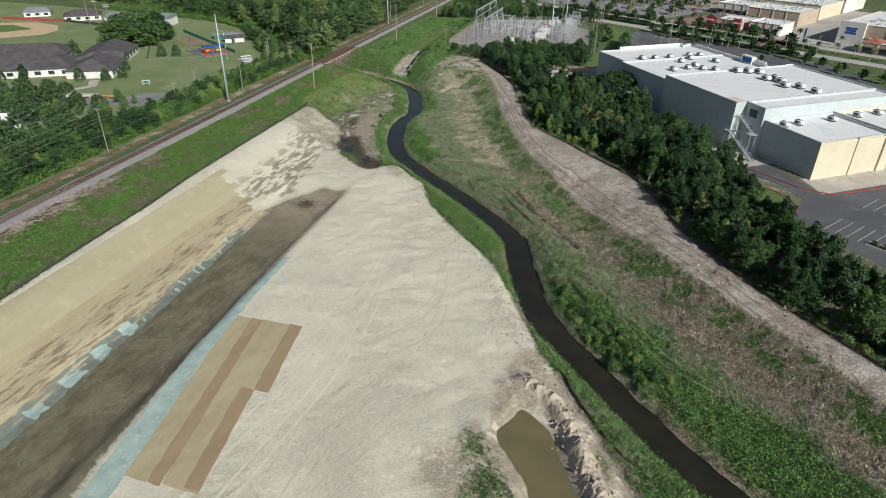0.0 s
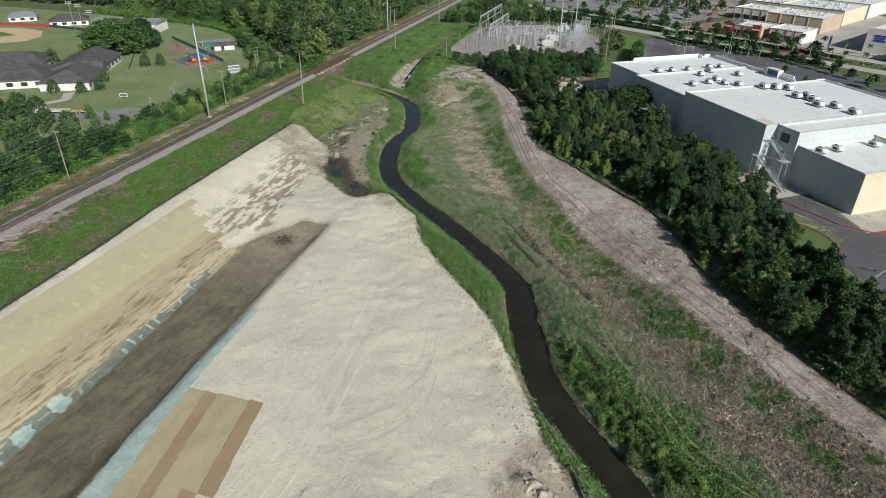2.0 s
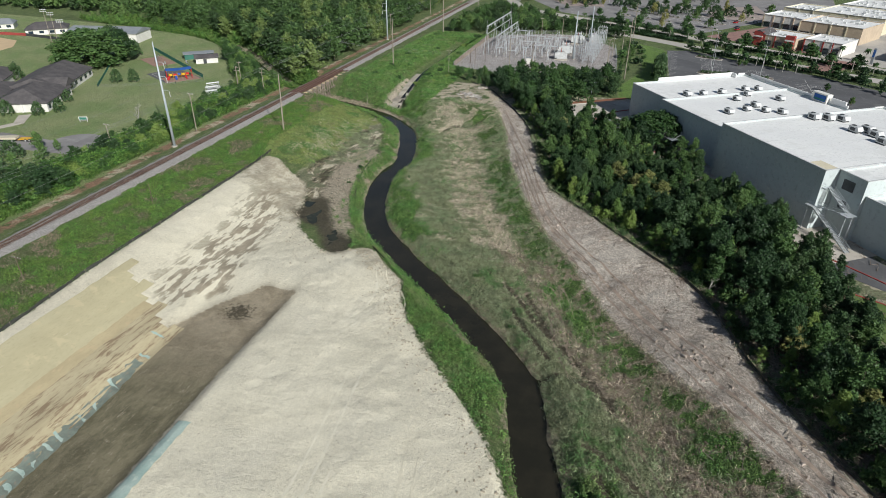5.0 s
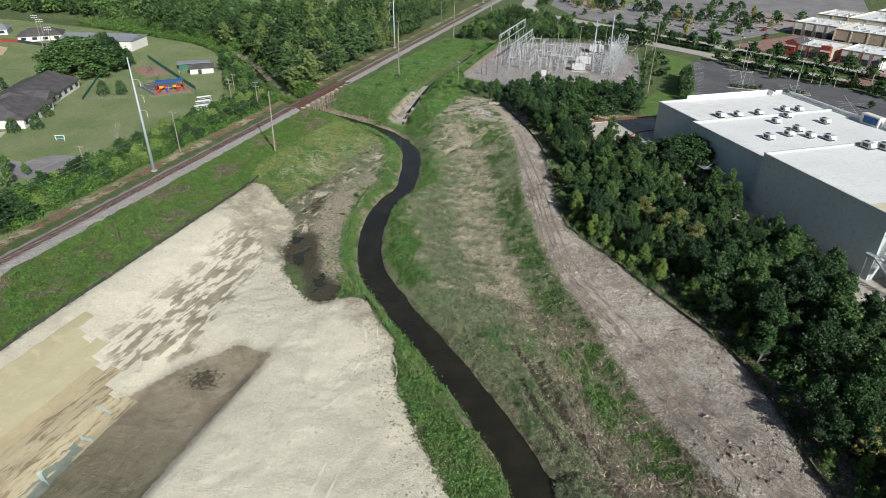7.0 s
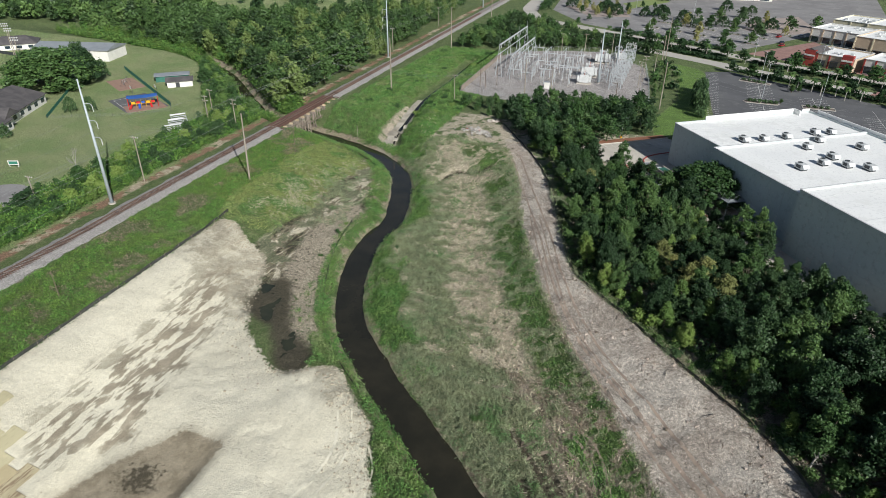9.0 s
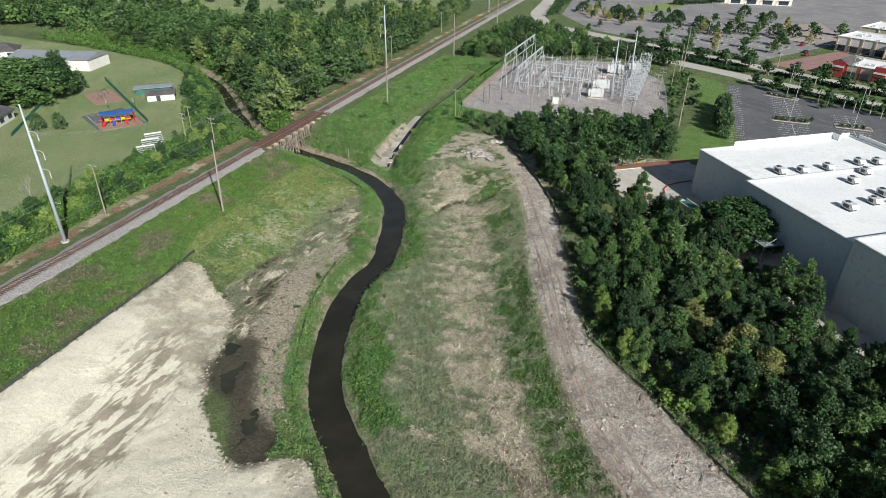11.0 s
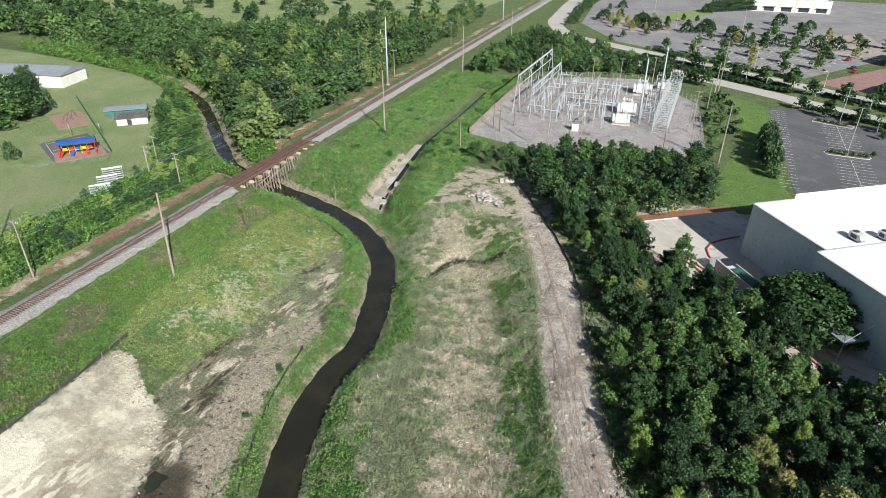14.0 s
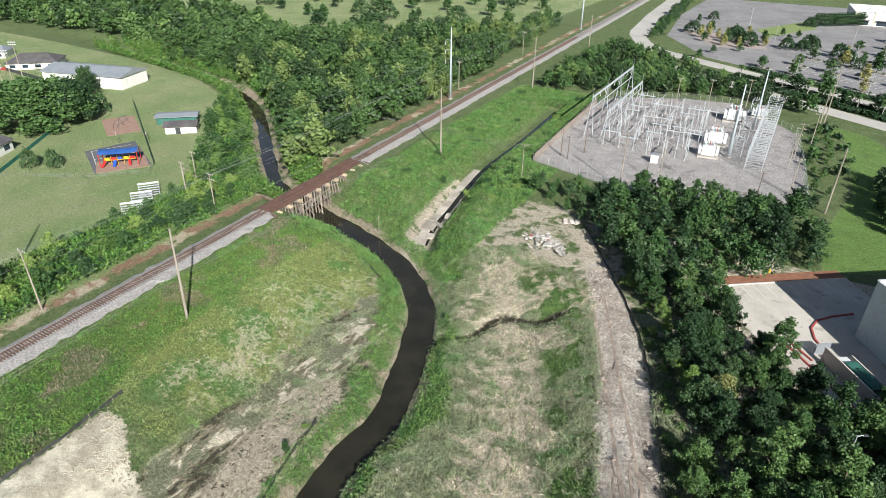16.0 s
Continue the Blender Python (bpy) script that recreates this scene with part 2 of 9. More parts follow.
WATER = water_mat("creek_water", (0.019, 0.018, 0.012), (0.029, 0.026, 0.017), 0.05)
POND_WATER = water_mat("silty_pond_water", (0.17, 0.145, 0.075), (0.14, 0.125, 0.065), 0.12)
PUDDLE = water_mat("dark_puddle_water", (0.022, 0.026, 0.018), (0.04, 0.042, 0.026), 0.06)


# ---- geometry helpers ----
class Geo:
    """Collects vertices and faces of one mesh."""

    def __init__(self):
        self.v, self.f = [], []

    def add(self, verts, faces):
        o = len(self.v)
        self.v.extend(tuple(p) for p in verts)
        self.f.extend(tuple(i + o for i in f) for f in faces)
        return self

    def box(self, c, size, rz=0.0, taper=1.0):
        ca, sa = math.cos(rz), math.sin(rz)
        hx, hy, hz = size[0] / 2, size[1] / 2, size[2] / 2
        vs = []
        for z, k in ((-hz, 1.0), (hz, taper)):
            for x, y in ((-hx, -hy), (hx, -hy), (hx, hy), (-hx, hy)):
                x, y = x * k, y * k
                vs.append((c[0] + x * ca - y * sa, c[1] + x * sa + y * ca, c[2] + z))
        return self.add(vs, [(3, 2, 1, 0), (4, 5, 6, 7), (0, 1, 5, 4), (1, 2, 6, 5), (2, 3, 7, 6), (3, 0, 4, 7)])

    def tube(self, p0, p1, r0, r1=None, seg=6, cap=True):
        r1 = r0 if r1 is None else r1
        a, b = Vector(p0), Vector(p1)
        d = (b - a).normalized()
        s = d.orthogonal().normalized()
        t = d.cross(s)
        vs = []
        for p, r in ((a, r0), (b, r1)):
            for i in range(seg):
                w = 2 * math.pi * i / seg
                vs.append(p + (s * math.cos(w) + t * math.sin(w)) * r)
        fs = [(i, (i + 1) % seg, seg + (i + 1) % seg, seg + i) for i in range(seg)]
        if cap:
            fs += [tuple(range(seg - 1, -1, -1)), tuple(range(seg, 2 * seg))]
        return self.add(vs, fs)

    def beam(self, p0, p1, w, h):
        a, b = Vector(p0), Vector(p1)
        d = (b - a).normalized()
        s = d.cross(Vector((0, 0, 1)))
        s = s.normalized() if s.length > 0.01 else Vector((1, 0, 0))
        t = s.cross(d)
        vs = []
        for p in (a, b):
            for i, j in ((-1, -1), (1, -1), (1, 1), (-1, 1)):
                vs.append(p + s * (i * w / 2) + t * (j * h / 2))
        return self.add(vs, [(0, 1, 2, 3), (7, 6, 5, 4), (0, 4, 5, 1), (1, 5, 6, 2), (2, 6, 7, 3), (3, 7, 4, 0)])

    def prism(self, pts, z0, z1):
        n = len(pts)
        area = sum(pts[i][0] * pts[(i + 1) % n][1] - pts[(i + 1) % n][0] * pts[i][1] for i in range(n))
        pts = list(pts) if area > 0 else list(pts)[::-1]
        vs = [(x, y, z0) for x, y in pts] + [(x, y, z1) for x, y in pts]
        fs = [tuple(range(n - 1, -1, -1)), tuple(range(n, 2 * n))]
        fs += [(i, (i + 1) % n, n + (i + 1) % n, n + i) for i in range(n)]
        return self.add(vs, fs)

    def mesh(self, name, mat, smooth=False):
        me = bpy.data.meshes.new(name)
        me.from_pydata(self.v, [], self.f)
        me.materials.append(mat)
        if smooth:
            me.polygons.foreach_set("use_smooth", [True] * len(me.polygons))
        return me


def part(name, geo, mat, parent=None, label="", smooth=False):
    ob = new(name, geo.mesh(name, mat, smooth) if isinstance(geo, Geo) else geo)
    if parent is not None:
        ob.parent = parent
    if label:
        ob["label"] = label
    return ob


def thing(name, label, category, at=(0, 0, 0), rz=0.0, group="", kind=""):
    ob = new(name)
    ob.matrix_basis = Matrix.Translation(at) @ Matrix.Rotation(rz, 4, "Z")
    return tagged(ob, label, category, group, kind)


def solo(name, geo, mat, label, category, group="", kind="", smooth=False):
    return tagged(part(name, geo, mat, None, "", smooth), label, category, group, kind)


def place(x, y, z=0.0, rz=0.0, s=1.0, sz=None):
    return Matrix.Translation((x, y, z)) @ Matrix.Rotation(rz, 4, "Z") @ Matrix.Diagonal((s, s, s if sz is None else sz, 1))


# ---- plan: lines of the place ----
def hash2(ix, iy, seed):
    h = (ix.astype(np.int64) * 374761393 + iy.astype(np.int64) * 668265263 + seed * 982451653) & 0x7FFFFFFF
    h = ((h ^ (h >> 13)) * 1274126177) & 0x7FFFFFFF
    return ((h ^ (h >> 16)) & 0xFFFF) / 65535.0


def vnoise(x, y, size, seed=0, octaves=3):
    out, amp, tot = np.zeros_like(x, dtype=float), 1.0, 0.0
    for o in range(octaves):
        u, v = x / size, y / size
        ix, iy = np.floor(u), np.floor(v)
        fu, fv = u - ix, v - iy
        fu, fv = fu * fu * (3 - 2 * fu), fv * fv * (3 - 2 * fv)
        a, b = hash2(ix, iy, seed + o), hash2(ix + 1, iy, seed + o)
        c, d = hash2(ix, iy + 1, seed + o), hash2(ix + 1, iy + 1, seed + o)
        out += amp * ((a * (1 - fu) + b * fu) * (1 - fv) + (c * (1 - fu) + d * fu) * fv)
        tot, amp, size = tot + amp, amp * 0.5, size * 0.5
    return out / tot


def line_dist(pts, x, y):
    d = np.full(np.shape(x), 1e9)
    for (ax, ay), (bx, by) in zip(pts[:-1], pts[1:]):
        ex, ey = bx - ax, by - ay
        if ex == 0 and ey == 0:
            continue
        t = np.clip(((x - ax) * ex + (y - ay) * ey) / (ex * ex + ey * ey), 0, 1)
        d = np.minimum(d, np.hypot(x - ax - t * ex, y - ay - t * ey))
    return d


def area_dist(pts, x, y):
    """Signed distance to an outline: positive inside."""
    d = line_dist(list(pts) + [pts[0]], x, y)
    inside = np.zeros(np.shape(x), bool)
    n = len(pts)
    for i in range(n):
        (ax, ay), (bx, by) = pts[i], pts[(i + 1) % n]
        if ay != by:
            cross = ((ay > y) != (by > y)) & (x < (bx - ax) * (y - ay) / (by - ay) + ax)
            inside ^= cross
    return np.where(inside, d, -d)


def smooth_line(pts, n=6):
    """A Catmull-Rom curve through the points."""
    p = [np.array(q, float) for q in pts]
    p = [2 * p[0] - p[1]] + p + [2 * p[-1] - p[-2]]
    out = []
    for i in range(1, len(p) - 2):
        for k in range(n):
            t = k / n
            a, b, c, d = p[i - 1], p[i], p[i + 1], p[i + 2]
            out.append(tuple(0.5 * (2 * b + (c - a) * t + (2 * a - 5 * b + 4 * c - d) * t * t + (3 * b - a - 3 * c + d) * t ** 3)))
    out.append(tuple(p[-2]))
    return out


def sstep(a, b, x):
    t = np.clip((x - a) / (b - a), 0, 1)
    return t * t * (3 - 2 * t)


WATER_Z = -7.5
CREEK = smooth_line([(75, 42), (52, 56), (37, 66), (24, 75), (11, 87), (0, 99), (-12, 113), (-20, 131), (-26, 147), (-38, 160), (-55, 175), (-66, 184), (-78, 196), (-86, 211),
                     (-91, 229), (-91, 246), (-97, 264), (-104, 278), (-118, 290), (-134, 297), (-152, 302), (-163, 306), (-178, 311), (-193, 323), (-215, 343), (-229, 356),
                     (-249, 371), (-272, 383), (-311, 391), (-380, 402)], 4)
DITCH = smooth_line([(-114.5, 292), (-118.3, 301), (-120.9, 311), (-121.8, 320), (-123.3, 332), (-124.7, 348), (-124.6, 362), (-125, 385), (-127, 420)], 4)
BANK_RUTS = [smooth_line(p, 4) for p in ([(-37, 177), (-35, 175), (-30, 169), (-25.7, 163), (-18, 155.5), (-13, 149.6), (-8, 143)], [(-31, 174), (-27, 168), (-22, 159.5), (-19, 158)], [(-26, 147), (-19, 150), (-14, 148), (-9, 146)],
             [(-9, 128), (-4, 120), (2, 111), (9, 104)], [(-12, 134), (-6, 130), (2, 123)], [(-33, 168), (-28, 161), (-22, 154)])]
RILL = smooth_line([(-95, 266), (-88, 271), (-85, 279), (-77, 280), (-73, 284)], 3)
FENCE_WEST = [(-116, 20), (-118, 60), (-120, 84), (-121, 100), (-122, 121), (-124, 141), (-125, 161), (-126, 186), (-127, 210), (-128, 221)]
FENCE_CREEK = smooth_line([(22, 65), (6, 77), (-2, 88), (-7, 97), (-13, 107)], 3)
FENCE_CREEK_2 = smooth_line([(-66, 177), (-77, 186), (-85, 196), (-92, 210), (-97, 224), (-99, 236)], 3)
FENCE_CREEK_3 = smooth_line([(-106, 266), (-109, 272), (-114, 278), (-125, 284)], 3)
FENCE_EAST = smooth_line([(-80, 320), (-62, 292), (-53, 274), (-46, 254), (-41, 238), (-35, 223), (-24, 212), (-10, 197), (2, 185), (9, 172), (14, 158), (22, 143), (30, 131), (40, 119), (52, 106), (75, 85)], 3)
TRACK_EDGE = [(-79, 313), (-63, 276), (-53, 245), (-42, 218), (-31, 199), (-22, 187), (-12, 171), (-1, 156), (9, 146), (20, 131), (35, 114), (55, 92)]
SAND = [(-116, 10), (-118, 60), (-120, 84), (-121, 100), (-122, 121), (-124, 141), (-125, 161), (-126, 186), (-127, 217), (-122, 217), (-116, 212.5), (-109, 210), (-104, 200), (-96, 184), (-84, 176),
        (-72, 181), (-67, 176), (-60, 170), (-56, 161), (-51, 154), (-43, 145), (-30, 132), (-20, 118), (-15, 109), (-10, 98), (-4, 90), (2, 80), (8, 71), (16, 60), (26, 40), (30, 10)]
VALLEY = [(-116, -60), (-117, 60), (-121, 100), (-125, 160), (-128, 222), (-134, 255), (-146, 280), (-160, 296), (-160, 312), (-140, 306), (-112, 304), (-88, 298), (-68, 290), (-53, 274), (-46, 254),
          (-41, 238), (-35, 223), (-24, 212), (-10, 197), (2, 185), (9, 172), (14, 158), (22, 143), (30, 131), (40, 119), (52, 106), (90, 70), (120, -60)]
TRACK = TRACK_EDGE + [(75, 70), (90, 75), (75, 85)] + list(reversed(FENCE_EAST))[1:]
RAIL_X = lambda y: -150.0 - 0.0354 * (y - 100)
POND = smooth_line([(-12, 84.5), (-13, 80.5), (-15, 76), (-13, 71.5), (-9, 67.5), (-5, 60), (3, 58), (3.0, 66), (-1, 74), (-4, 80), (-8, 83), (-12, 84.5)], 4)
CLOD_RIDGE = smooth_line([(-11.5, 89), (-6.4, 85.8), (-2.6, 80.8), (-0.4, 76.2), (2.4, 70.1), (5.0, 64), (6, 56)], 4)
PUDDLE_AREA = smooth_line([(-103, 204), (-99, 204.5), (-94, 198), (-89, 190), (-80.5, 184), (-79, 178), (-83.5, 176), (-88.5, 182.5), (-93.5, 188), (-99, 189.5), (-104, 194), (-103, 204)], 4)
# the box-shaped building stands turned to the railway
BU, BV, BA = Vector((0.595, -0.804, 0)), Vector((0.804, 0.595, 0)), Vector((-20, 303, 0))
B_ROT = math.atan2(BU.y, BU.x)


def bp(u, v, z=0.0):
    p = BA + BU * u + BV * v
    return (p.x, p.y, z)


def height(x, y):
    x, y = np.asarray(x, float), np.asarray(y, float)
    near = (np.abs(x + 40) < 420) & (np.abs(y - 200) < 420)
    z = np.zeros_like(x)
    xs, ys = x[near], y[near]
    sd = area_dist(VALLEY, xs, ys)
    h = -5.0 * sstep(0, 24, sd)
    # new canal through the field
    cx = -88.5 + 0.055 * (ys - 110) * -1
    w = np.abs(xs - cx)
    ends = sstep(165, 150, ys)
    h -= 1.6 * sstep(11.5, 7.5, w) * ends
    pile = np.exp(-((xs + 70) ** 2 + (ys - 172) ** 2) / 90.0)
    h += 0.9 * pile
    dc = line_dist(CREEK, xs, ys)
    dce = dc + 0.25 + 0.3 * sstep(180, 215, ys) + 0.8 * sstep(-160, -185, xs) + (vnoise(xs, ys, 4.5, 52) - 0.5) * 1.3
    bank = np.where(dce < 3.6, -9.0 + 1.5 * (dce / 3.6) ** 2, WATER_Z + (dce - 3.6) * 0.62)
    h = np.minimum(h, bank)
    dd = line_dist(DITCH, xs, ys)
    base = -7.0 + 4.0 * sstep(294, 365, ys)
    h = np.where(ys > 290, np.minimum(h, base + np.maximum(dd - 2.3, 0) * 0.75), h)
    dr = line_dist(RILL, xs, ys)
    h -= 1.6 * sstep(2.4, 0.6, dr)
    pz = area_dist(PUDDLE_AREA, xs, ys)
    h -= 0.8 * sstep(-3, 3, pz)
    ax, ay = xs * 0.85 + ys * 0.53, (ys * 0.85 - xs * 0.53) * 0.35
    h += sstep(-4, 0, pz) * (vnoise(ax, ay, 2.2, 61) - 0.5) * 1.5
    for line in BANK_RUTS:
        h -= 0.55 * sstep(1.1, 0.25, line_dist(line, xs, ys))
    h -= 1.9 * sstep(-1.0, 3.5, area_dist(POND, xs, ys))
    # unevenness: clods, ruts and humps
    inv = sstep(2, 12, sd)
    sand = sstep(-2, 2, area_dist(SAND, xs, ys))
    edge = sstep(45, 5, line_dist(SAND[11:27], xs, ys)) * sand
    rough = (1 - sand) * inv
    wet = sstep(3.2, 5.0, dc)
    h += wet * rough * ((vnoise(xs, ys, 7, 1) - 0.5) * 0.9 + (vnoise(xs, ys, 1.7, 5) - 0.5) * 0.5)
    h += edge * ((vnoise(xs, ys, 3.0, 2) - 0.5) * 0.55 + (vnoise(xs, ys, 1.2, 9, 2) - 0.5) * 0.28)
    h += sand * ((vnoise(xs, ys, 14, 3) - 0.5) * 0.35 + (vnoise(xs, ys, 2.6, 33) - 0.5) * 0.16)
    pd = area_dist(POND, xs, ys)
    lump = sstep(-7, -3, pd) * sstep(0.3, -1.2, pd) * (0.35 + 0.65 * sstep(-9, -2, xs))
    h += sstep(2.6, 0.4, line_dist(CLOD_RIDGE, xs, ys)) * 0.8
    h += lump * (0.3 + (vnoise(xs, ys, 2.4, 44) - 0.4) * 1.5 + (vnoise(xs, ys, 1.1, 45, 2) - 0.5) * 0.8)
    tr = sstep(-1, 2, area_dist(TRACK, xs, ys))
    h += tr * ((vnoise(xs, ys, 3.0, 21) - 0.5) * 0.75 + (vnoise(xs * 0.6, ys * 0.6, 0.9, 22, 2) - 0.5) * 0.3)
    z[near] = h
    return z


# ---- ground ----
def steps(lo, hi, fine, out, far):
    core = list(np.arange(lo, hi + fine / 2, fine))
    up, down, s, a, b = [], [], fine, core[-1], core[0]
    while a < far:
        s = min(s * 1.25, 160)
        a += s
        up.append(a)
        b -= s
        down.append(b)
    return np.array(down[::-1] + core + up)


GX, GY = steps(-236, 78, 0.98, 0, 2600), steps(34, 390, 0.98, 0, 2800)
XX, YY = np.meshgrid(GX, GY)
ZZ = height(XX.ravel(), YY.ravel())


def hz(x, y):
    """Height of the ground sheet at a place."""
    i = int(np.clip(np.searchsorted(GX, x) - 1, 0, len(GX) - 2))
    j = int(np.clip(np.searchsorted(GY, y) - 1, 0, len(GY) - 2))
    fu, fv = (x - GX[i]) / (GX[i + 1] - GX[i]), (y - GY[j]) / (GY[j + 1] - GY[j])
    k = len(GX)
    a, b, c, d = ZZ[j * k + i], ZZ[j * k + i + 1], ZZ[(j + 1) * k + i], ZZ[(j + 1) * k + i + 1]
    return float((a * (1 - fu) + b * fu) * (1 - fv) + (c * (1 - fu) + d * fu) * fv)


me = bpy.data.meshes.new("ground")
nx, ny = len(GX), len(GY)
idx = np.arange(nx * ny).reshape(ny, nx)
quads = np.stack([idx[:-1, :-1], idx[:-1, 1:], idx[1:, 1:], idx[1:, :-1]], -1).reshape(-1, 4)
me.vertices.add(nx * ny)
me.vertices.foreach_set("co", np.stack([XX.ravel(), YY.ravel(), ZZ], -1).astype(np.float32).ravel())
me.loops.add(quads.size)
me.loops.foreach_set("vertex_index", quads.astype(np.int32).ravel())
me.polygons.add(len(quads))
me.polygons.foreach_set("loop_start", np.arange(0, quads.size, 4, dtype=np.int32))
me.update(calc_edges=True)
me.polygons.foreach_set("use_smooth", np.ones(len(quads), bool))
fx, fy = XX.ravel(), YY.ravel()


def cover(name, values):
    at = me.attributes.new(name, "FLOAT", "POINT")
    at.data.foreach_set("value", np.clip(values, -30, 30).astype(np.float32))


def east_of_creek(x, y):
    return area_dist(list(reversed(CREEK[:72])) + [(90, 20), (90, 330), (-60, 330)], x, y)


CANAL_BED = [(-84, 20), (-94, 20), (-96, 90), (-97.5, 120), (-100, 138), (-96, 150), (-89, 159), (-80, 158), (-80, 130), (-78, 100), (-75, 75), (-72, 50), (-66, 20)]
PARK = [(-162, -100), (-162, 150), (-165, 300), (-190, 300), (-215, 335), (-232, 350), (-300, 378), (-420, 385), (-700, 380), (-700, -100)]
MEADOW = [(-800, 495), (-480, 490), (-400, 508), (-300, 455), (-262, 500), (-225, 520), (-205, 600), (-200, 900), (-800, 1100)]
LAWN_EAST = [(-26, 328), (-6, 336), (-8, 350), (-10, 438), (-30, 452), (-33, 444), (-22, 432), (-20, 380), (-28, 345)]
PAD = [(-110, 357), (-79, 349), (-53, 356), (-31, 364), (-34, 400), (-38, 432), (-62, 462), (-82, 458), (-108, 445), (-113, 432)]
WET = [(-118, 207), (-110, 205), (-103, 187), (-99.5, 166), (-98, 152), (-103, 142), (-112, 144), (-113.5, 160), (-115, 180), (-120, 197)]
MOUND = [(-140, 225), (-128, 222), (-118, 226), (-108, 240), (-104, 262), (-112, 278), (-130, 284), (-148, 280), (-150, 240)]
FLAT = [(-115, 204), (-114.5, 212), (-113.5, 228), (-112.5, 238), (-116, 257), (-115, 269), (-111, 274), (-104, 264), (-99, 248), (-98, 234), (-97, 222), (-95, 210), (-90, 203), (-101, 197)]


def zones(x, y):
    """Where the cleared bank east of the creek bears green, reeds, straw or brown litter."""
    dcr, td, e = line_dist(CREEK, x, y), -area_dist(TRACK, x, y), east_of_creek(x, y)
    n9, n4, n2, n1 = vnoise(x, y, 9, 11), vnoise(x, y, 4, 71), vnoise(x, y, 2, 12), vnoise(x, y, 0.9, 73, 2)
    rough = 0.35 * n4 + 0.30 * n2 + 0.35 * n1
    up = sstep(176, 198, y)
    far = sstep(262, 280, y)
    side = sstep(3.2, 4.5, e)
    # leaves at the water: thick in the north and the south, reeds between
    near = sstep(-1.5, 2.5, 7.5 + 6.5 * sstep(136, 116, y) + 17 * (n9 - 0.42) + 9 * (rough - 0.5) - dcr) * np.maximum(up * (1 - 0.6 * far), sstep(136, 120, y))
    strip = sstep(0.47, 0.56, rough * 0.75 + n9 * 0.25 + 0.03 * up - 0.05 * far) * sstep(-1.0, 1.5, td) * sstep(10.5, 5.5, td + 7 * (n9 - 0.5))
    spots = sum(np.exp(-((x - a) ** 2 + (y - b) ** 2) / r) for a, b, r in ((-19, 170, 14), (-14.5, 164, 12), (-24, 178, 16), (-29.5, 194, 14), (-40, 205, 12), (-7.6, 156, 12), (8, 137, 16), (16, 126, 12), (-52, 232, 22),
                                                                          (-90, 306, 34), (-95, 300, 16), (-84, 312, 12), (-80, 292, 30), (-74, 284, 30), (-100, 288, 20), (-68, 270, 16)))
    green = side * np.clip(np.maximum(np.maximum(near, strip), spots * 1.5 * sstep(0.38, 0.56, rough)), 0, 1)
    band = sstep(4, 9, td + 9 * (n9 - 0.5)) * sstep(24, 14, td + 12 * (n4 - 0.5)) * np.maximum(up, 0.38)
    streak = vnoise(x * 0.35, y, 1.8, 77) * 0.5 + rough * 0.5
    straw = side * np.clip(band * sstep(0.435, 0.515, streak + 0.045 * up) + sstep(0.54, 0.62, streak) * 0.95 * sstep(6, 10, dcr) * up + far * sstep(0.44, 0.54, 0.5 * n9 + 0.5 * rough), 0, 1) * (1 - green)
    litter = side * (1 - sstep(205, 235, y)) * sstep(19, 12, td + 9 * (n9 - 0.5)) * sstep(0.36, 0.48, rough + 0.1 * (1 - up)) * (1 - green) * (1 - 0.6 * straw)
    return green, straw, litter, side


dc_all = line_dist(CREEK, fx, fy)
z_green, z_straw, z_litter, z_side = zones(fx, fy)
cover("z_green", z_green)
cover("z_straw", z_straw)
cover("z_litter", z_litter)
cover("z_side", z_side)
cover("wet_rut", 1.3 - np.min([line_dist(l, fx, fy) for l in BANK_RUTS], axis=0))
cover("north_crust", fy - 194 + 0.5 * (fx + 112))
cover("straw_band", 4.5 - np.abs(line_dist(CREEK, fx, fy) - 11.5) - 40 * (east_of_creek(fx, fy) > 0) - 1.0 * np.maximum(188 - fy, 0) - 1.0 * np.maximum(fy - 242, 0))
cover("sand", area_dist(SAND, fx, fy))
cover("bed", area_dist(CANAL_BED, fx, fy))
cover("track", area_dist(TRACK, fx, fy))
cover("park", np.maximum(area_dist(PARK, fx, fy), np.maximum(area_dist(MEADOW, fx, fy), area_dist(LAWN_EAST, fx, fy))))
cover("lawn_e", area_dist(LAWN_EAST, fx, fy))
cover("pad", area_dist(PAD, fx, fy))
cover("wet", area_dist(WET, fx, fy))
cover("creek", 12 - dc_all)
cover("mound", area_dist(MOUND, fx, fy))
cover("flat", area_dist(FLAT, fx, fy))
cover("rill", 1.5 - line_dist(RILL, fx, fy))
cover("dry_bed", fy - 130)
cover("wet_spot", 2.2 - np.hypot((fx + 89.5) * 0.8, fy - 147.5))
cover("wet_core", area_dist(WET, fx, fy) + 0.25 * (fx + 109))
cover("puddle", area_dist(PUDDLE_AREA, fx, fy))
cover("railside", 1.5 - np.abs(fx - (RAIL_X(fy) - 8.6)) + 1.2 * (vnoise(fx, fy, 14, 8) - 0.5))
cover("pit_soil", 7.0 - np.hypot((fx + 14) * 0.75, (fy - 66) * 0.8))
cover("pit_rim", 11 - np.hypot(np.maximum(np.abs(fx + 2) - 3, 0), np.maximum(np.abs(fy - 78) - 12, 0)))
cover("fork", 16 - np.hypot((fx + 90) * 0.7, fy - 312))
cover("slabs", 5.0 - line_dist(DITCH, fx + 1.0, fy) - 30 * (fy > 338))

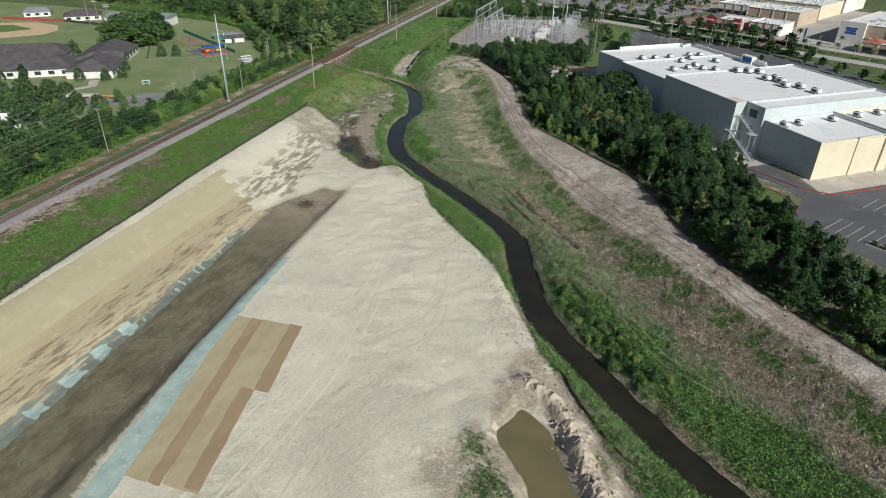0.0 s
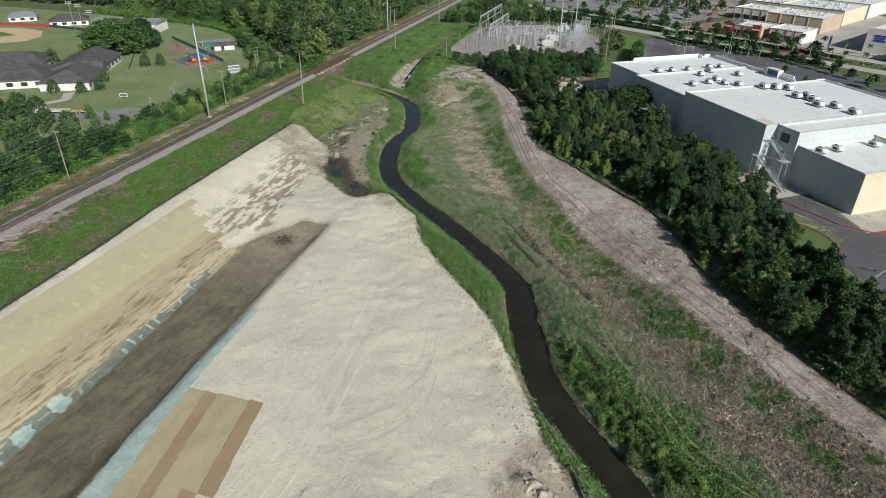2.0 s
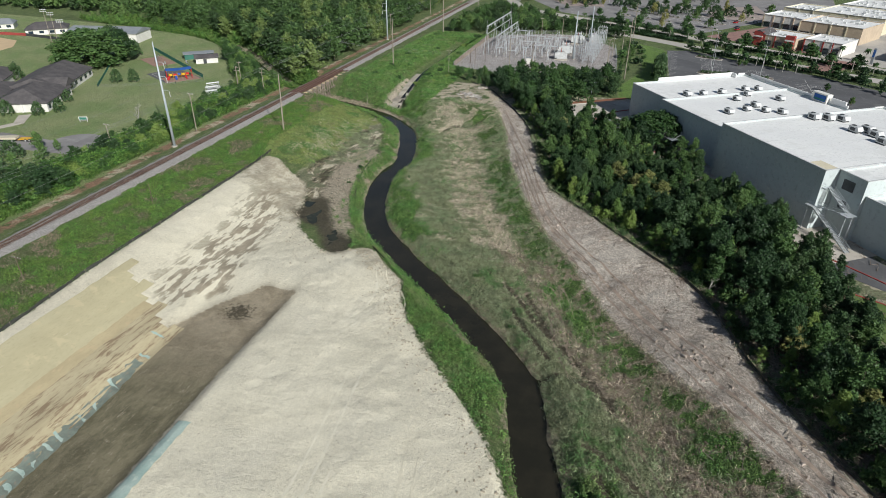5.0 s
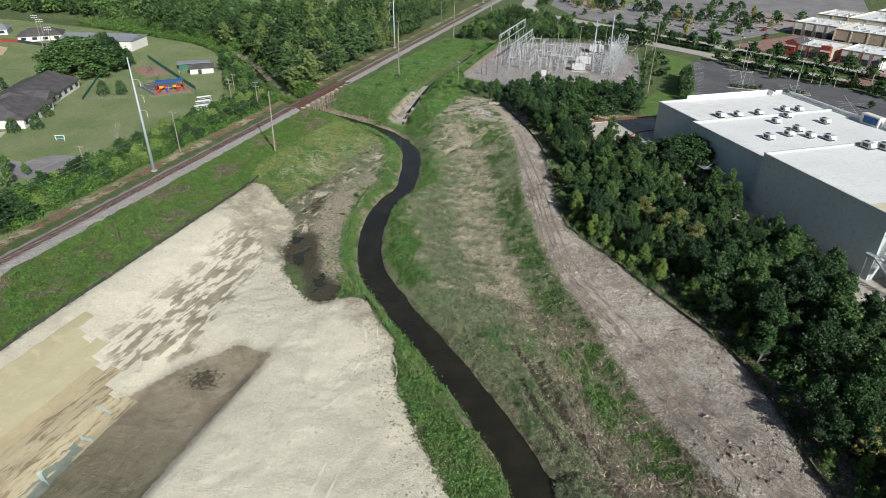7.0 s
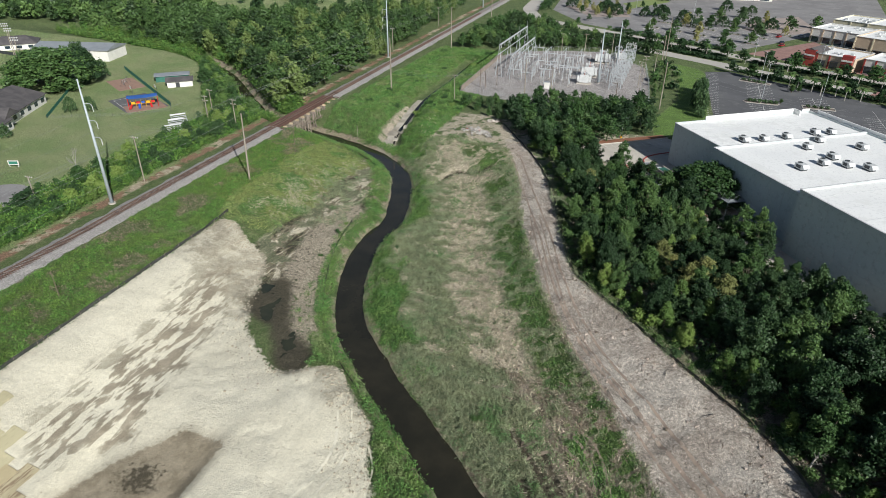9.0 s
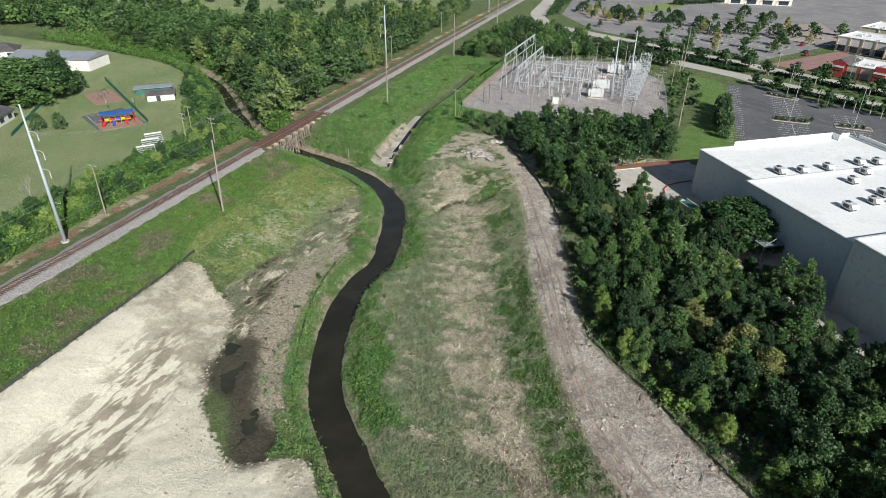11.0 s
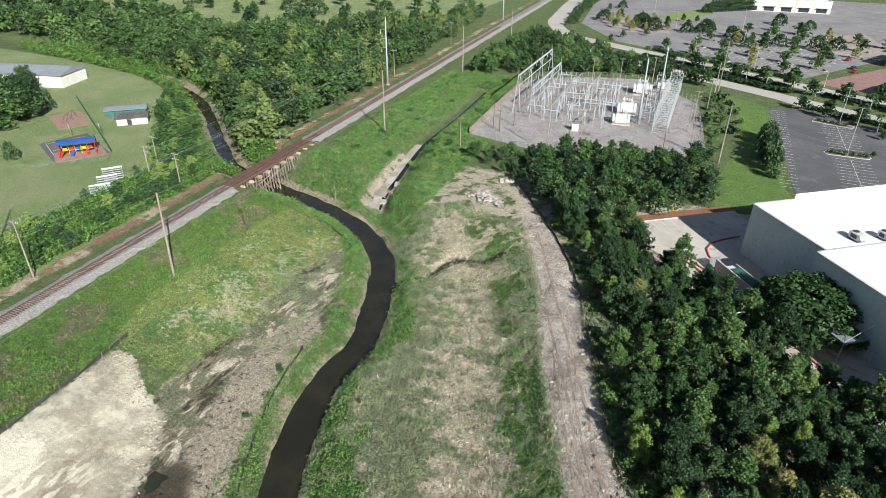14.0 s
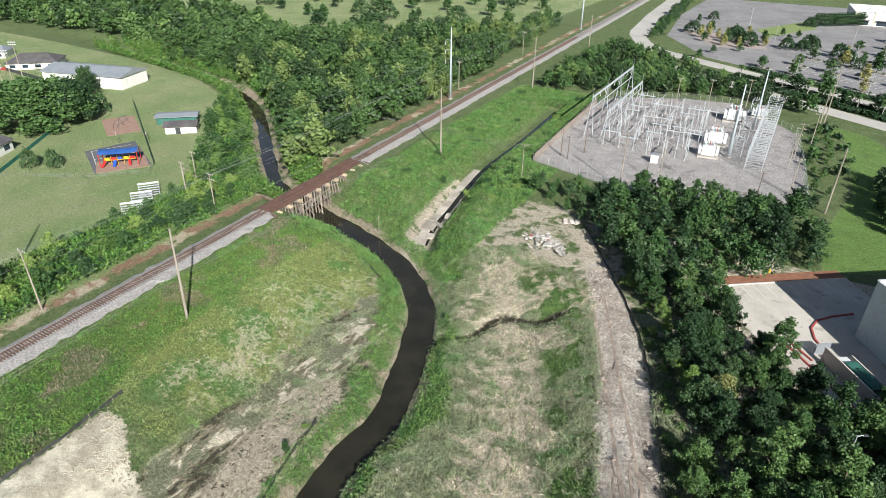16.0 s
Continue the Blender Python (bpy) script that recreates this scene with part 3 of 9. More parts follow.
GROUND, nt, bs = base_mat("ground_cover", 0.9)
broad, mid_n, fine_n, tiny = noise_out(nt, 0.045, 5), noise_out(nt, 0.22, 5, 0.7), noise_out(nt, 1.1, 5, 0.7), noise_out(nt, 6.0, 4, 0.7)


def mask(name, width=1.0, wobble=6.0, noisy=None, shift=0.0):
    a = nd(nt, "Attribute")
    a.attribute_name = name
    n = arith(nt, "MULTIPLY", arith(nt, "SUBTRACT", noisy if noisy is not None else mid_n, 0.5), wobble)
    return ramp(nt, arith(nt, "ADD", a.outputs["Fac"], n), shift - width, shift + width)


def times(a, b):
    return arith(nt, "MULTIPLY", a, b)


green = blend(nt, ramp(nt, mid_n, 0.38, 0.62), (0.085, 0.135, 0.044), (0.14, 0.185, 0.072))
green = blend(nt, ramp(nt, fine_n, 0.45, 0.7), green, (0.17, 0.185, 0.085))
straw = blend(nt, ramp(nt, fine_n, 0.35, 0.65), (0.40, 0.335, 0.24), (0.27, 0.22, 0.155))
straw = blend(nt, ramp(nt, tiny, 0.5, 0.7), straw, (0.52, 0.455, 0.345))
col = green
# east bank: grey-green reeds, straw, brown litter and grass
def field(name, cut=0.5, soft=0.12, wobble=0.9, noisy=None):
    a = nd(nt, "Attribute")
    a.attribute_name = name
    n = arith(nt, "MULTIPLY", arith(nt, "SUBTRACT", noisy if noisy is not None else fine_n, 0.5), wobble)
    return ramp(nt, arith(nt, "ADD", a.outputs["Fac"], n), cut - soft, cut + soft)


speck = noise_out(nt, 2.6, 5, 0.8)
lines = noise_out(nt, 0.9, 6, 0.75, None, (1, 0.16, 1), radians(-32))
cross = noise_out(nt, 0.7, 6, 0.75, None, (0.22, 1, 1), radians(-12))
reed_c = blend(nt, ramp(nt, mid_n, 0.42, 0.6), (0.17, 0.19, 0.105), (0.235, 0.25, 0.15))
reed_c = blend(nt, ramp(nt, speck, 0.52, 0.62), reed_c, (0.26, 0.26, 0.165))
reed_c = blend(nt, ramp(nt, speck, 0.46, 0.36), reed_c, (0.10, 0.115, 0.06))
reed_c = blend(nt, ramp(nt, cross, 0.60, 0.65, 0, 0.9), reed_c, (0.46, 0.41, 0.30))
col = blend(nt, field("z_side", 0.5, 0.2), col, reed_c)
litter_c = blend(nt, ramp(nt, fine_n, 0.4, 0.62), (0.34, 0.285, 0.225), (0.225, 0.185, 0.14))
litter_c = blend(nt, ramp(nt, speck, 0.53, 0.62), litter_c, (0.42, 0.365, 0.285))
litter_c = blend(nt, ramp(nt, lines, 0.44, 0.37, 0, 0.9), litter_c, (0.085, 0.07, 0.05))
litter_c = blend(nt, ramp(nt, lines, 0.58, 0.64, 0, 0.8), litter_c, (0.50, 0.43, 0.33))
col = blend(nt, field("z_litter", 0.45, 0.16, 1.3, speck), col, litter_c)
straw_c = blend(nt, ramp(nt, speck, 0.42, 0.60), (0.45, 0.39, 0.295), (0.62, 0.545, 0.42))
straw_c = blend(nt, ramp(nt, lines, 0.44, 0.37, 0, 0.7), straw_c, (0.26, 0.22, 0.155))
straw_c = blend(nt, ramp(nt, noise_out(nt, 4.5, 4, 0.75), 0.50, 0.62, 0, 0.4), straw_c, (0.17, 0.15, 0.09))
col = blend(nt, field("z_straw", 0.5, 0.14, 1.3, speck), col, straw_c)
green_c = blend(nt, ramp(nt, speck, 0.40, 0.62), (0.045, 0.09, 0.024), (0.115, 0.19, 0.05))
col = blend(nt, field("z_green", 0.5, 0.16, 1.4, speck), col, green_c)
dirt = blend(nt, ramp(nt, mid_n, 0.40, 0.60), (0.475, 0.41, 0.35), (0.39, 0.335, 0.28))
dirt = blend(nt, ramp(nt, noise_out(nt, 0.07, 5, 0.7), 0.47, 0.58, 0, 0.85), dirt, (0.61, 0.55, 0.475))
dirt = blend(nt, ramp(nt, noise_out(nt, 0.22, 6, 0.75), 0.45, 0.37, 0, 0.55), dirt, (0.29, 0.235, 0.19))
dirt = blend(nt, ramp(nt, noise_out(nt, 0.6, 6, 0.8), 0.55, 0.60, 0, 0.7), dirt, (0.62, 0.55, 0.475))
dirt = blend(nt, ramp(nt, tiny, 0.56, 0.68, 0, 0.55), dirt, (0.22, 0.17, 0.135))
twig = noise_out(nt, 1.6, 4, 0.7, None, (1, 0.2, 1), radians(-30))
dirt = blend(nt, ramp(nt, twig, 0.37, 0.33, 0, 0.85), dirt, (0.20, 0.155, 0.12))
dirt = blend(nt, ramp(nt, lines, 0.58, 0.66, 0, 0.5), dirt, (0.60, 0.53, 0.46))
col = blend(nt, mask("track", 0.9, 7, fine_n), col, dirt)
col = blend(nt, mask("wet_rut", 0.35, 2.2, fine_n, 0.6), col, (0.10, 0.085, 0.058))
# mown grass
lawn = blend(nt, ramp(nt, broad, 0.35, 0.65), (0.20, 0.275, 0.105), (0.285, 0.32, 0.155))
lawn = blend(nt, ramp(nt, mid_n, 0.52, 0.72, 0, 0.7), lawn, (0.29, 0.285, 0.15))
col = blend(nt, mask("park", 0.6, 2), col, lawn)
col = blend(nt, mask("lawn_e", 0.6, 2), col, blend(nt, ramp(nt, mid_n, 0.4, 0.65), (0.15, 0.25, 0.06), (0.12, 0.20, 0.05)))
# bright grass mound and bare flat at the canal's north end
bright = blend(nt, ramp(nt, mid_n, 0.42, 0.58), (0.215, 0.24, 0.085), (0.125, 0.185, 0.055))
bright = blend(nt, ramp(nt, noise_out(nt, 0.07, 5, 0.7), 0.52, 0.58), bright, (0.10, 0.185, 0.05))
flecks = arith(nt, "ADD", arith(nt, "ADD", times(mid_n, 0.34), times(fine_n, 0.36)), times(speck, 0.30))
near_flat = nd(nt, "Attribute")
near_flat.attribute_name = "flat"
belt_k = ramp(nt, arith(nt, "ADD", near_flat.outputs["Fac"], times(arith(nt, "SUBTRACT", mid_n, 0.5), 14.0)), -19.0, -6.0, -0.035, 0.03)
bright = blend(nt, ramp(nt, arith(nt, "ADD", flecks, belt_k), 0.525, 0.55), bright, (0.50, 0.44, 0.325))
col = blend(nt, mask("mound", 3, 6), col, bright)
flow = noise_out(nt, 0.28, 6, 0.72, None, (1, 0.30, 1), radians(-18))
flat_mud = blend(nt, ramp(nt, fine_n, 0.42, 0.6), (0.21, 0.18, 0.125), (0.30, 0.26, 0.185))
flat_mud = blend(nt, ramp(nt, flow, 0.49, 0.45), flat_mud, (0.065, 0.058, 0.037))
flat_mud = blend(nt, ramp(nt, fine_n, 0.55, 0.62, 0, 0.7), flat_mud, (0.17, 0.19, 0.08))
flat_mud = blend(nt, ramp(nt, flow, 0.53, 0.545), flat_mud, (0.60, 0.54, 0.41))
reed_flat = blend(nt, ramp(nt, speck, 0.42, 0.6), (0.12, 0.14, 0.075), (0.215, 0.22, 0.135))
flat_mud = blend(nt, ramp(nt, noise_out(nt, 0.11, 5, 0.7), 0.50, 0.56, 0, 0.9), flat_mud, reed_flat)
col = blend(nt, mask("flat", 1.2, 9), col, flat_mud)
col = blend(nt, mask("rill", 0.35, 1.6, fine_n, 0.4), col, (0.04, 0.034, 0.022))
band_c = blend(nt, ramp(nt, speck, 0.42, 0.6), (0.34, 0.29, 0.215), (0.52, 0.45, 0.345))
col = blend(nt, times(mask("straw_band", 1.2, 5, fine_n), ramp(nt, fine_n, 0.40, 0.46)), col, band_c)
# pale building sand
sand_c = blend(nt, ramp(nt, broad, 0.35, 0.65), (0.70, 0.655, 0.52), (0.64, 0.595, 0.465))
sand_c = blend(nt, ramp(nt, noise_out(nt, 0.12, 6, 0.75, stretch=(1, 0.35, 1)), 0.54, 0.70, 0, 0.45), sand_c, (0.57, 0.525, 0.41))
sand_c = blend(nt, ramp(nt, noise_out(nt, 0.8, 4, 0.6, stretch=(1, 0.08, 1)), 0.55, 0.72, 0, 0.2), sand_c, (0.64, 0.61, 0.51))
swirl = nd(nt, "TexNoise", Scale=0.35, Detail=6.0, Roughness=0.7, Distortion=2.5)
nt.links.new(nd(nt, "NewGeometry").outputs["Position"], swirl.inputs["Vector"])
sand_c = blend(nt, ramp(nt, swirl.outputs["Fac"], 0.60, 0.66, 0, 0.3), sand_c, (0.56, 0.515, 0.40))
sand_c = blend(nt, ramp(nt, noise_out(nt, 0.03, 3), 0.5, 0.7, 0, 0.4), sand_c, (0.60, 0.565, 0.465))
sand_c = blend(nt, ramp(nt, noise_out(nt, 1.3, 6, 0.8), 0.60, 0.635, 0, 0.7), sand_c, (0.33, 0.285, 0.21))
scratch = noise_out(nt, 2.4, 5, 0.75, None, (1, 0.07, 1), radians(14))
sand_c = blend(nt, ramp(nt, scratch, 0.54, 0.62, 0, 0.22), sand_c, (0.52, 0.48, 0.375))
# specks about 0.3 m wide: shade of small lumps, put into the colour
sand_c = blend(nt, ramp(nt, noise_out(nt, 3.5, 5, 0.8), 0.54, 0.64, 0, 0.35), sand_c, (0.46, 0.415, 0.325))
crust = blend(nt, ramp(nt, fine_n, 0.4, 0.6), (0.38, 0.345, 0.265), (0.31, 0.275, 0.205))
sand_c = blend(nt, times(mask("north_crust", 5, 14), ramp(nt, mid_n, 0.38, 0.56, 0.45, 1.0)), sand_c, crust)
sand_m = mask("sand", 0.4, 5.5, fine_n)
col = blend(nt, sand_m, col, sand_c)
mud = blend(nt, ramp(nt, mid_n, 0.4, 0.6), (0.345, 0.30, 0.225), (0.285, 0.245, 0.18))
wet_streak = noise_out(nt, 0.75, 5, 0.6, stretch=(1, 0.24, 1), turn=radians(5))
damp = blend(nt, ramp(nt, fine_n, 0.4, 0.6), (0.41, 0.375, 0.285), (0.35, 0.315, 0.235))
col = blend(nt, times(mask("wet", 1.6, 9), ramp(nt, wet_streak, 0.475, 0.495, 0, 0.85)), col, damp)
col = blend(nt, times(mask("wet_core", 1.2, 7, None, 2.6), ramp(nt, wet_streak, 0.505, 0.52)), col, mud)
bed = blend(nt, ramp(nt, noise_out(nt, 0.3, 6, 0.75, stretch=(1, 0.4, 1)), 0.40, 0.62), (0.205, 0.182, 0.118), (0.125, 0.114, 0.070))
bed = blend(nt, ramp(nt, noise_out(nt, 1.6, 5, 0.8, stretch=(1, 0.35, 1)), 0.59, 0.66, 0, 0.8), bed, (0.36, 0.315, 0.235))
dry_c = blend(nt, ramp(nt, mid_n, 0.40, 0.60), (0.335, 0.285, 0.205), (0.255, 0.215, 0.15))
bed = blend(nt, mask("dry_bed", 14, 24), bed, dry_c)
bed = blend(nt, mask("wet_spot", 1.2, 12.0, fine_n), bed, (0.085, 0.072, 0.048))
col = blend(nt, mask("bed", 1.6, 4.0, noise_out(nt, 0.8, 6, 0.8)), col, blend(nt, 0.5, bed, sand_c))
col = blend(nt, mask("bed", 0.3, 4.0, noise_out(nt, 0.8, 6, 0.8), 0.8), col, bed)
col = blend(nt, mask("puddle", 1.5, 4), col, (0.085, 0.075, 0.05))
soil_c = blend(nt, ramp(nt, speck, 0.42, 0.6), (0.36, 0.31, 0.23), (0.52, 0.46, 0.36))
col = blend(nt, times(mask("pit_soil", 1.5, 8), ramp(nt, fine_n, 0.36, 0.46)), col, soil_c)
clay_c = blend(nt, ramp(nt, fine_n, 0.4, 0.6), (0.49, 0.425, 0.33), (0.37, 0.315, 0.235))
col = blend(nt, times(mask("pit_rim", 1.5, 8), ramp(nt, mid_n, 0.36, 0.46)), col, clay_c)
# red earth beside the line, scraped ground, gravel yard
red = blend(nt, ramp(nt, fine_n, 0.4, 0.65), (0.33, 0.20, 0.135), (0.235, 0.15, 0.10))
red = blend(nt, ramp(nt, noise_out(nt, 0.06, 4), 0.53, 0.58), red, (0.50, 0.42, 0.31))
col = blend(nt, times(mask("railside", 0.8, 5), ramp(nt, mid_n, 0.38, 0.5)), col, red)
fork = blend(nt, ramp(nt, speck, 0.42, 0.6), (0.44, 0.38, 0.285), (0.58, 0.51, 0.395))
col = blend(nt, times(mask("fork", 2, 12), ramp(nt, mid_n, 0.40, 0.54)), col, fork)
gravel = blend(nt, ramp(nt, mid_n, 0.38, 0.62), (0.46, 0.425, 0.405), (0.36, 0.33, 0.315))
gravel = blend(nt, ramp(nt, noise_out(nt, 0.1, 5), 0.58, 0.68), gravel, (0.23, 0.21, 0.20))
col = blend(nt, mask("pad", 0.6, 2.0), col, gravel)
# bare clay just above the water line
col = blend(nt, times(mask("creek", 0.5, 3.0, fine_n, 6.9), ramp(nt, mid_n, 0.42, 0.54)), col, (0.33, 0.275, 0.20))
col = blend(nt, times(mask("slabs", 1.0, 4.0, fine_n, 1.5), ramp(nt, mid_n, 0.36, 0.48)), col, (0.46, 0.395, 0.31))
grain = times(ramp(nt, noise_out(nt, 1.9, 6, 0.85), 0.40, 0.62, 0.65, 1.28), ramp(nt, noise_out(nt, 7.5, 3, 0.7), 0.38, 0.64, 0.62, 1.36))
flat_m = arith(nt, "MULTIPLY", sand_m, 0.75)
grain = arith(nt, "ADD", times(grain, arith(nt, "SUBTRACT", 1.0, flat_m)), flat_m)
vx = nt.nodes.new("ShaderNodeVectorMath")
vx.operation = "SCALE"
nt.links.new(col, vx.inputs[0])
nt.links.new(grain, vx.inputs["Scale"])
nt.links.new(vx.outputs[0], bs.inputs["Base Color"])
relief = arith(nt, "ADD", times(fine_n, 0.7), times(tiny, 0.35))
micro = noise_out(nt, 3.2, 5, 0.75)
relief = arith(nt, "ADD", relief, times(micro, 0.6))
worked = ramp(nt, noise_out(nt, 0.05, 4, 0.6), 0.46, 0.62, 0.12, 0.45)
smooth_k = arith(nt, "SUBTRACT", 1.0, times(sand_m, arith(nt, "SUBTRACT", 1.0, worked)))
relief = arith(nt, "ADD", relief, times(times(scratch, 0.15), sand_m))
grit = times(arith(nt, "ADD", times(noise_out(nt, 2.2, 4, 0.7), 0.24), times(noise_out(nt, 6.5, 3, 0.7), 0.22)), times(sand_m, ramp(nt, noise_out(nt, 0.11, 4, 0.6), 0.40, 0.58, 0.35, 1.0)))
relief = arith(nt, "ADD", times(relief, smooth_k), grit)
bump(nt, bs, relief, 1.0, 0.6)
me.materials.append(GROUND)
ground = tagged(new("ground", me), "uneven ground of sand, weeds, mown grass and bare earth", "ground", kind="structure")


def even(line, step):
    out, rest = [line[0]], 0.0
    for (ax, ay), (bx, by) in zip(line[:-1], line[1:]):
        l = math.hypot(bx - ax, by - ay)
        n = max(1, round(l / step))
        out += [(ax + (bx - ax) * k / n, ay + (by - ay) * k / n) for k in range(1, n + 1)]
    return out


# ---- water ----
def ribbon(pts, width, z):
    g = Geo()
    n = len(pts)
    vs = []
    for i, (x, y) in enumerate(pts):
        a, b = pts[max(i - 1, 0)], pts[min(i + 1, n - 1)]
        dx, dy = b[0] - a[0], b[1] - a[1]
        l = math.hypot(dx, dy) or 1
        vs += [(x - dy / l * width / 2, y + dx / l * width / 2, z), (x + dy / l * width / 2, y - dx / l * width / 2, z)]
    return g.add(vs, [(2 * i, 2 * i + 1, 2 * i + 3, 2 * i + 2) for i in range(n - 1)])


solo("water_creek", ribbon(CREEK, 9.0, WATER_Z), WATER, "still dark brown creek water between weedy banks", "water", kind="structure")
def sloping(pts, width, lift):
    g = ribbon(pts, width, 0.0)
    g.v = [(x, y, -7.0 + 4.0 * float(sstep(294, 365, pts[i // 2][1])) + lift) for i, (x, y, z) in enumerate(g.v)]
    return g


solo("water_ditch", sloping([(x + 1.2, y) for x, y in even(DITCH[4:], 2.0)], 1.5, 0.16), WATER, "dark water in a narrow concrete channel", "water", kind="structure")
solo("water_pond", Geo().prism([(-5 + (x + 5) * 1.12, 72 + (y - 72) * 1.08) for x, y in POND[:-1]], -6.6, -6.0), POND_WATER, "silty olive-brown water in a dug pit", "water", kind="structure")
solo("water_puddle", Geo().prism([(-90 + (x + 90) * 1.1, 194 + (y - 194) * 1.08) for x, y in PUDDLE_AREA[:-1]], -6.6, -5.72), PUDDLE, "dark shallow puddle on the mud flat", "water", kind="structure")


# ---- railway ----
def rail_line(g, off, w, z0, z1, y0, y1):
    a, b = RAIL_X(y0) + off, RAIL_X(y1) + off
    g.add([(a - w / 2, y0, z0), (a + w / 2, y0, z0), (a + w / 2, y0, z1), (a - w / 2, y0, z1), (b - w / 2, y1, z0), (b + w / 2, y1, z0), (b + w / 2, y1, z1), (b - w / 2, y1, z1)],
          [(0, 1, 2, 3), (7, 6, 5, 4), (1, 5, 6, 2), (2, 6, 7, 3), (3, 7, 4, 0)])


BR0, BR1 = 284.0, 326.0
RAIL_Z = 0.75
for y0, y1 in ((-120, BR0), (BR1, 1100)):
    g = Geo()
    ys = np.arange(y0, y1 + 0.1, (y1 - y0) / round((y1 - y0) / 2.0))
    prof = ((-4.4, -0.35), (-3.2, 0.12), (-1.8, 0.55), (2.0, 0.55), (3.6, 0.12), (5.6, -0.4))
    vs = []
    rnd = random.Random(5)
    for y in ys:
        for ox, z in prof:
            vs.append((RAIL_X(y) + ox + rnd.uniform(-0.55, 0.55) * (z < 0.5), y, z + rnd.uniform(-0.05, 0.05)))
    k = len(prof)
    fs = [(i * k + j, i * k + j + 1, (i + 1) * k + j + 1, (i + 1) * k + j) for i in range(len(ys) - 1) for j in range(k - 1)]
    solo("ballast", g.add(vs, fs), BALLAST, "grey crushed stone ballast under the railway track", "ballast", kind="structure")
track = thing("railway_track", "single railway track with rusty rails on dark timber ties", "railway track", kind="structure")
for off in (-0.75, 0.75):
    g = Geo()
    rail_line(g, off, 0.15, RAIL_Z - 0.02, RAIL_Z + 0.02, -120, 1100)
    rail_line(g, off, 0.07, RAIL_Z + 0.02, RAIL_Z + 0.17, -120, 1100)
    part("rail", g, RAIL_STEEL, track)

# ---- silt fences ----
def silt_fence(line, name_label):
    t = thing("silt_fence", name_label, "silt fence")
    g, gs = Geo(), None
    vs, acc = [], 0.0
    rnd = random.Random(len(line))
    for i, (x, y) in enumerate(line):
        z = hz(x, y)
        vs += [(x, y, z - 0.1), (x + rnd.uniform(-0.2, 0.2), y, z + rnd.uniform(0.55, 0.85))]
    part("fabric", g.add(vs, [(2 * i, 2 * i + 2, 2 * i + 3, 2 * i + 1) for i in range(len(line) - 1)]), BLACK_CLOTH, t)
    for i in range(0, len(line), 2):
        x, y = line[i]
        z = hz(x, y)
        part("stake", Geo().box((x + 0.05, y, z + 0.4), (0.05, 0.05, 1.0)), OLD_WOOD, t)


silt_fence(even(FENCE_WEST[1:], 2.4), "long black silt fence along the sand field")
silt_fence(even(FENCE_CREEK, 2.4), "sagging black silt fence on the creek bank")
silt_fence(even(FENCE_CREEK_2, 2.4), "black silt fence half hidden in bank weeds")
silt_fence(even(FENCE_CREEK_3, 2.4), "curved black silt fence at the creek bend")
silt_fence(even(FENCE_EAST, 2.4), "black silt fence between dirt track and trees")


# ---- erosion blankets and cloth ----
def drape(a0, a1, b0, b1, lift=0.08, step=1.0, ragged=0.0, seed=0):
    """A thin sheet between the edges a0-a1 and b0-b1, laid on the ground."""
    rnd = random.Random(seed)
    na = max(2, round(math.dist(a0, a1) / step))
    nb = max(1, round(math.dist(a0, b0) / step))
    u, v = np.meshgrid(np.linspace(0, 1, na + 1), np.linspace(0, 1, nb + 1))
    x = (1 - v) * ((1 - u) * a0[0] + u * a1[0]) + v * ((1 - u) * b0[0] + u * b1[0])
    y = (1 - v) * ((1 - u) * a0[1] + u * a1[1]) + v * ((1 - u) * b0[1] + u * b1[1])
    if ragged:
        n1 = (vnoise(x * 3 + 50, y * 3 + seed * 7, 4, seed) - 0.5) * ragged
        rim = (v == 0) | (v == 1)
        x = x + n1 * rim
        y = y + n1 * ((u == 0) | (u == 1))
    z = np.array([hz(p, q) for p, q in zip(x.ravel(), y.ravel())]).reshape(x.shape) + lift + 0.03 * (vnoise(x, y, 1.3, seed + 3) - 0.3)
    k = na + 1
    fs = [(j * k + i, j * k + i + 1, (j + 1) * k + i + 1, (j + 1) * k + i) for j in range(nb) for i in range(na)]
    return Geo().add(np.stack([x.ravel(), y.ravel(), z.ravel()], -1).tolist(), fs)


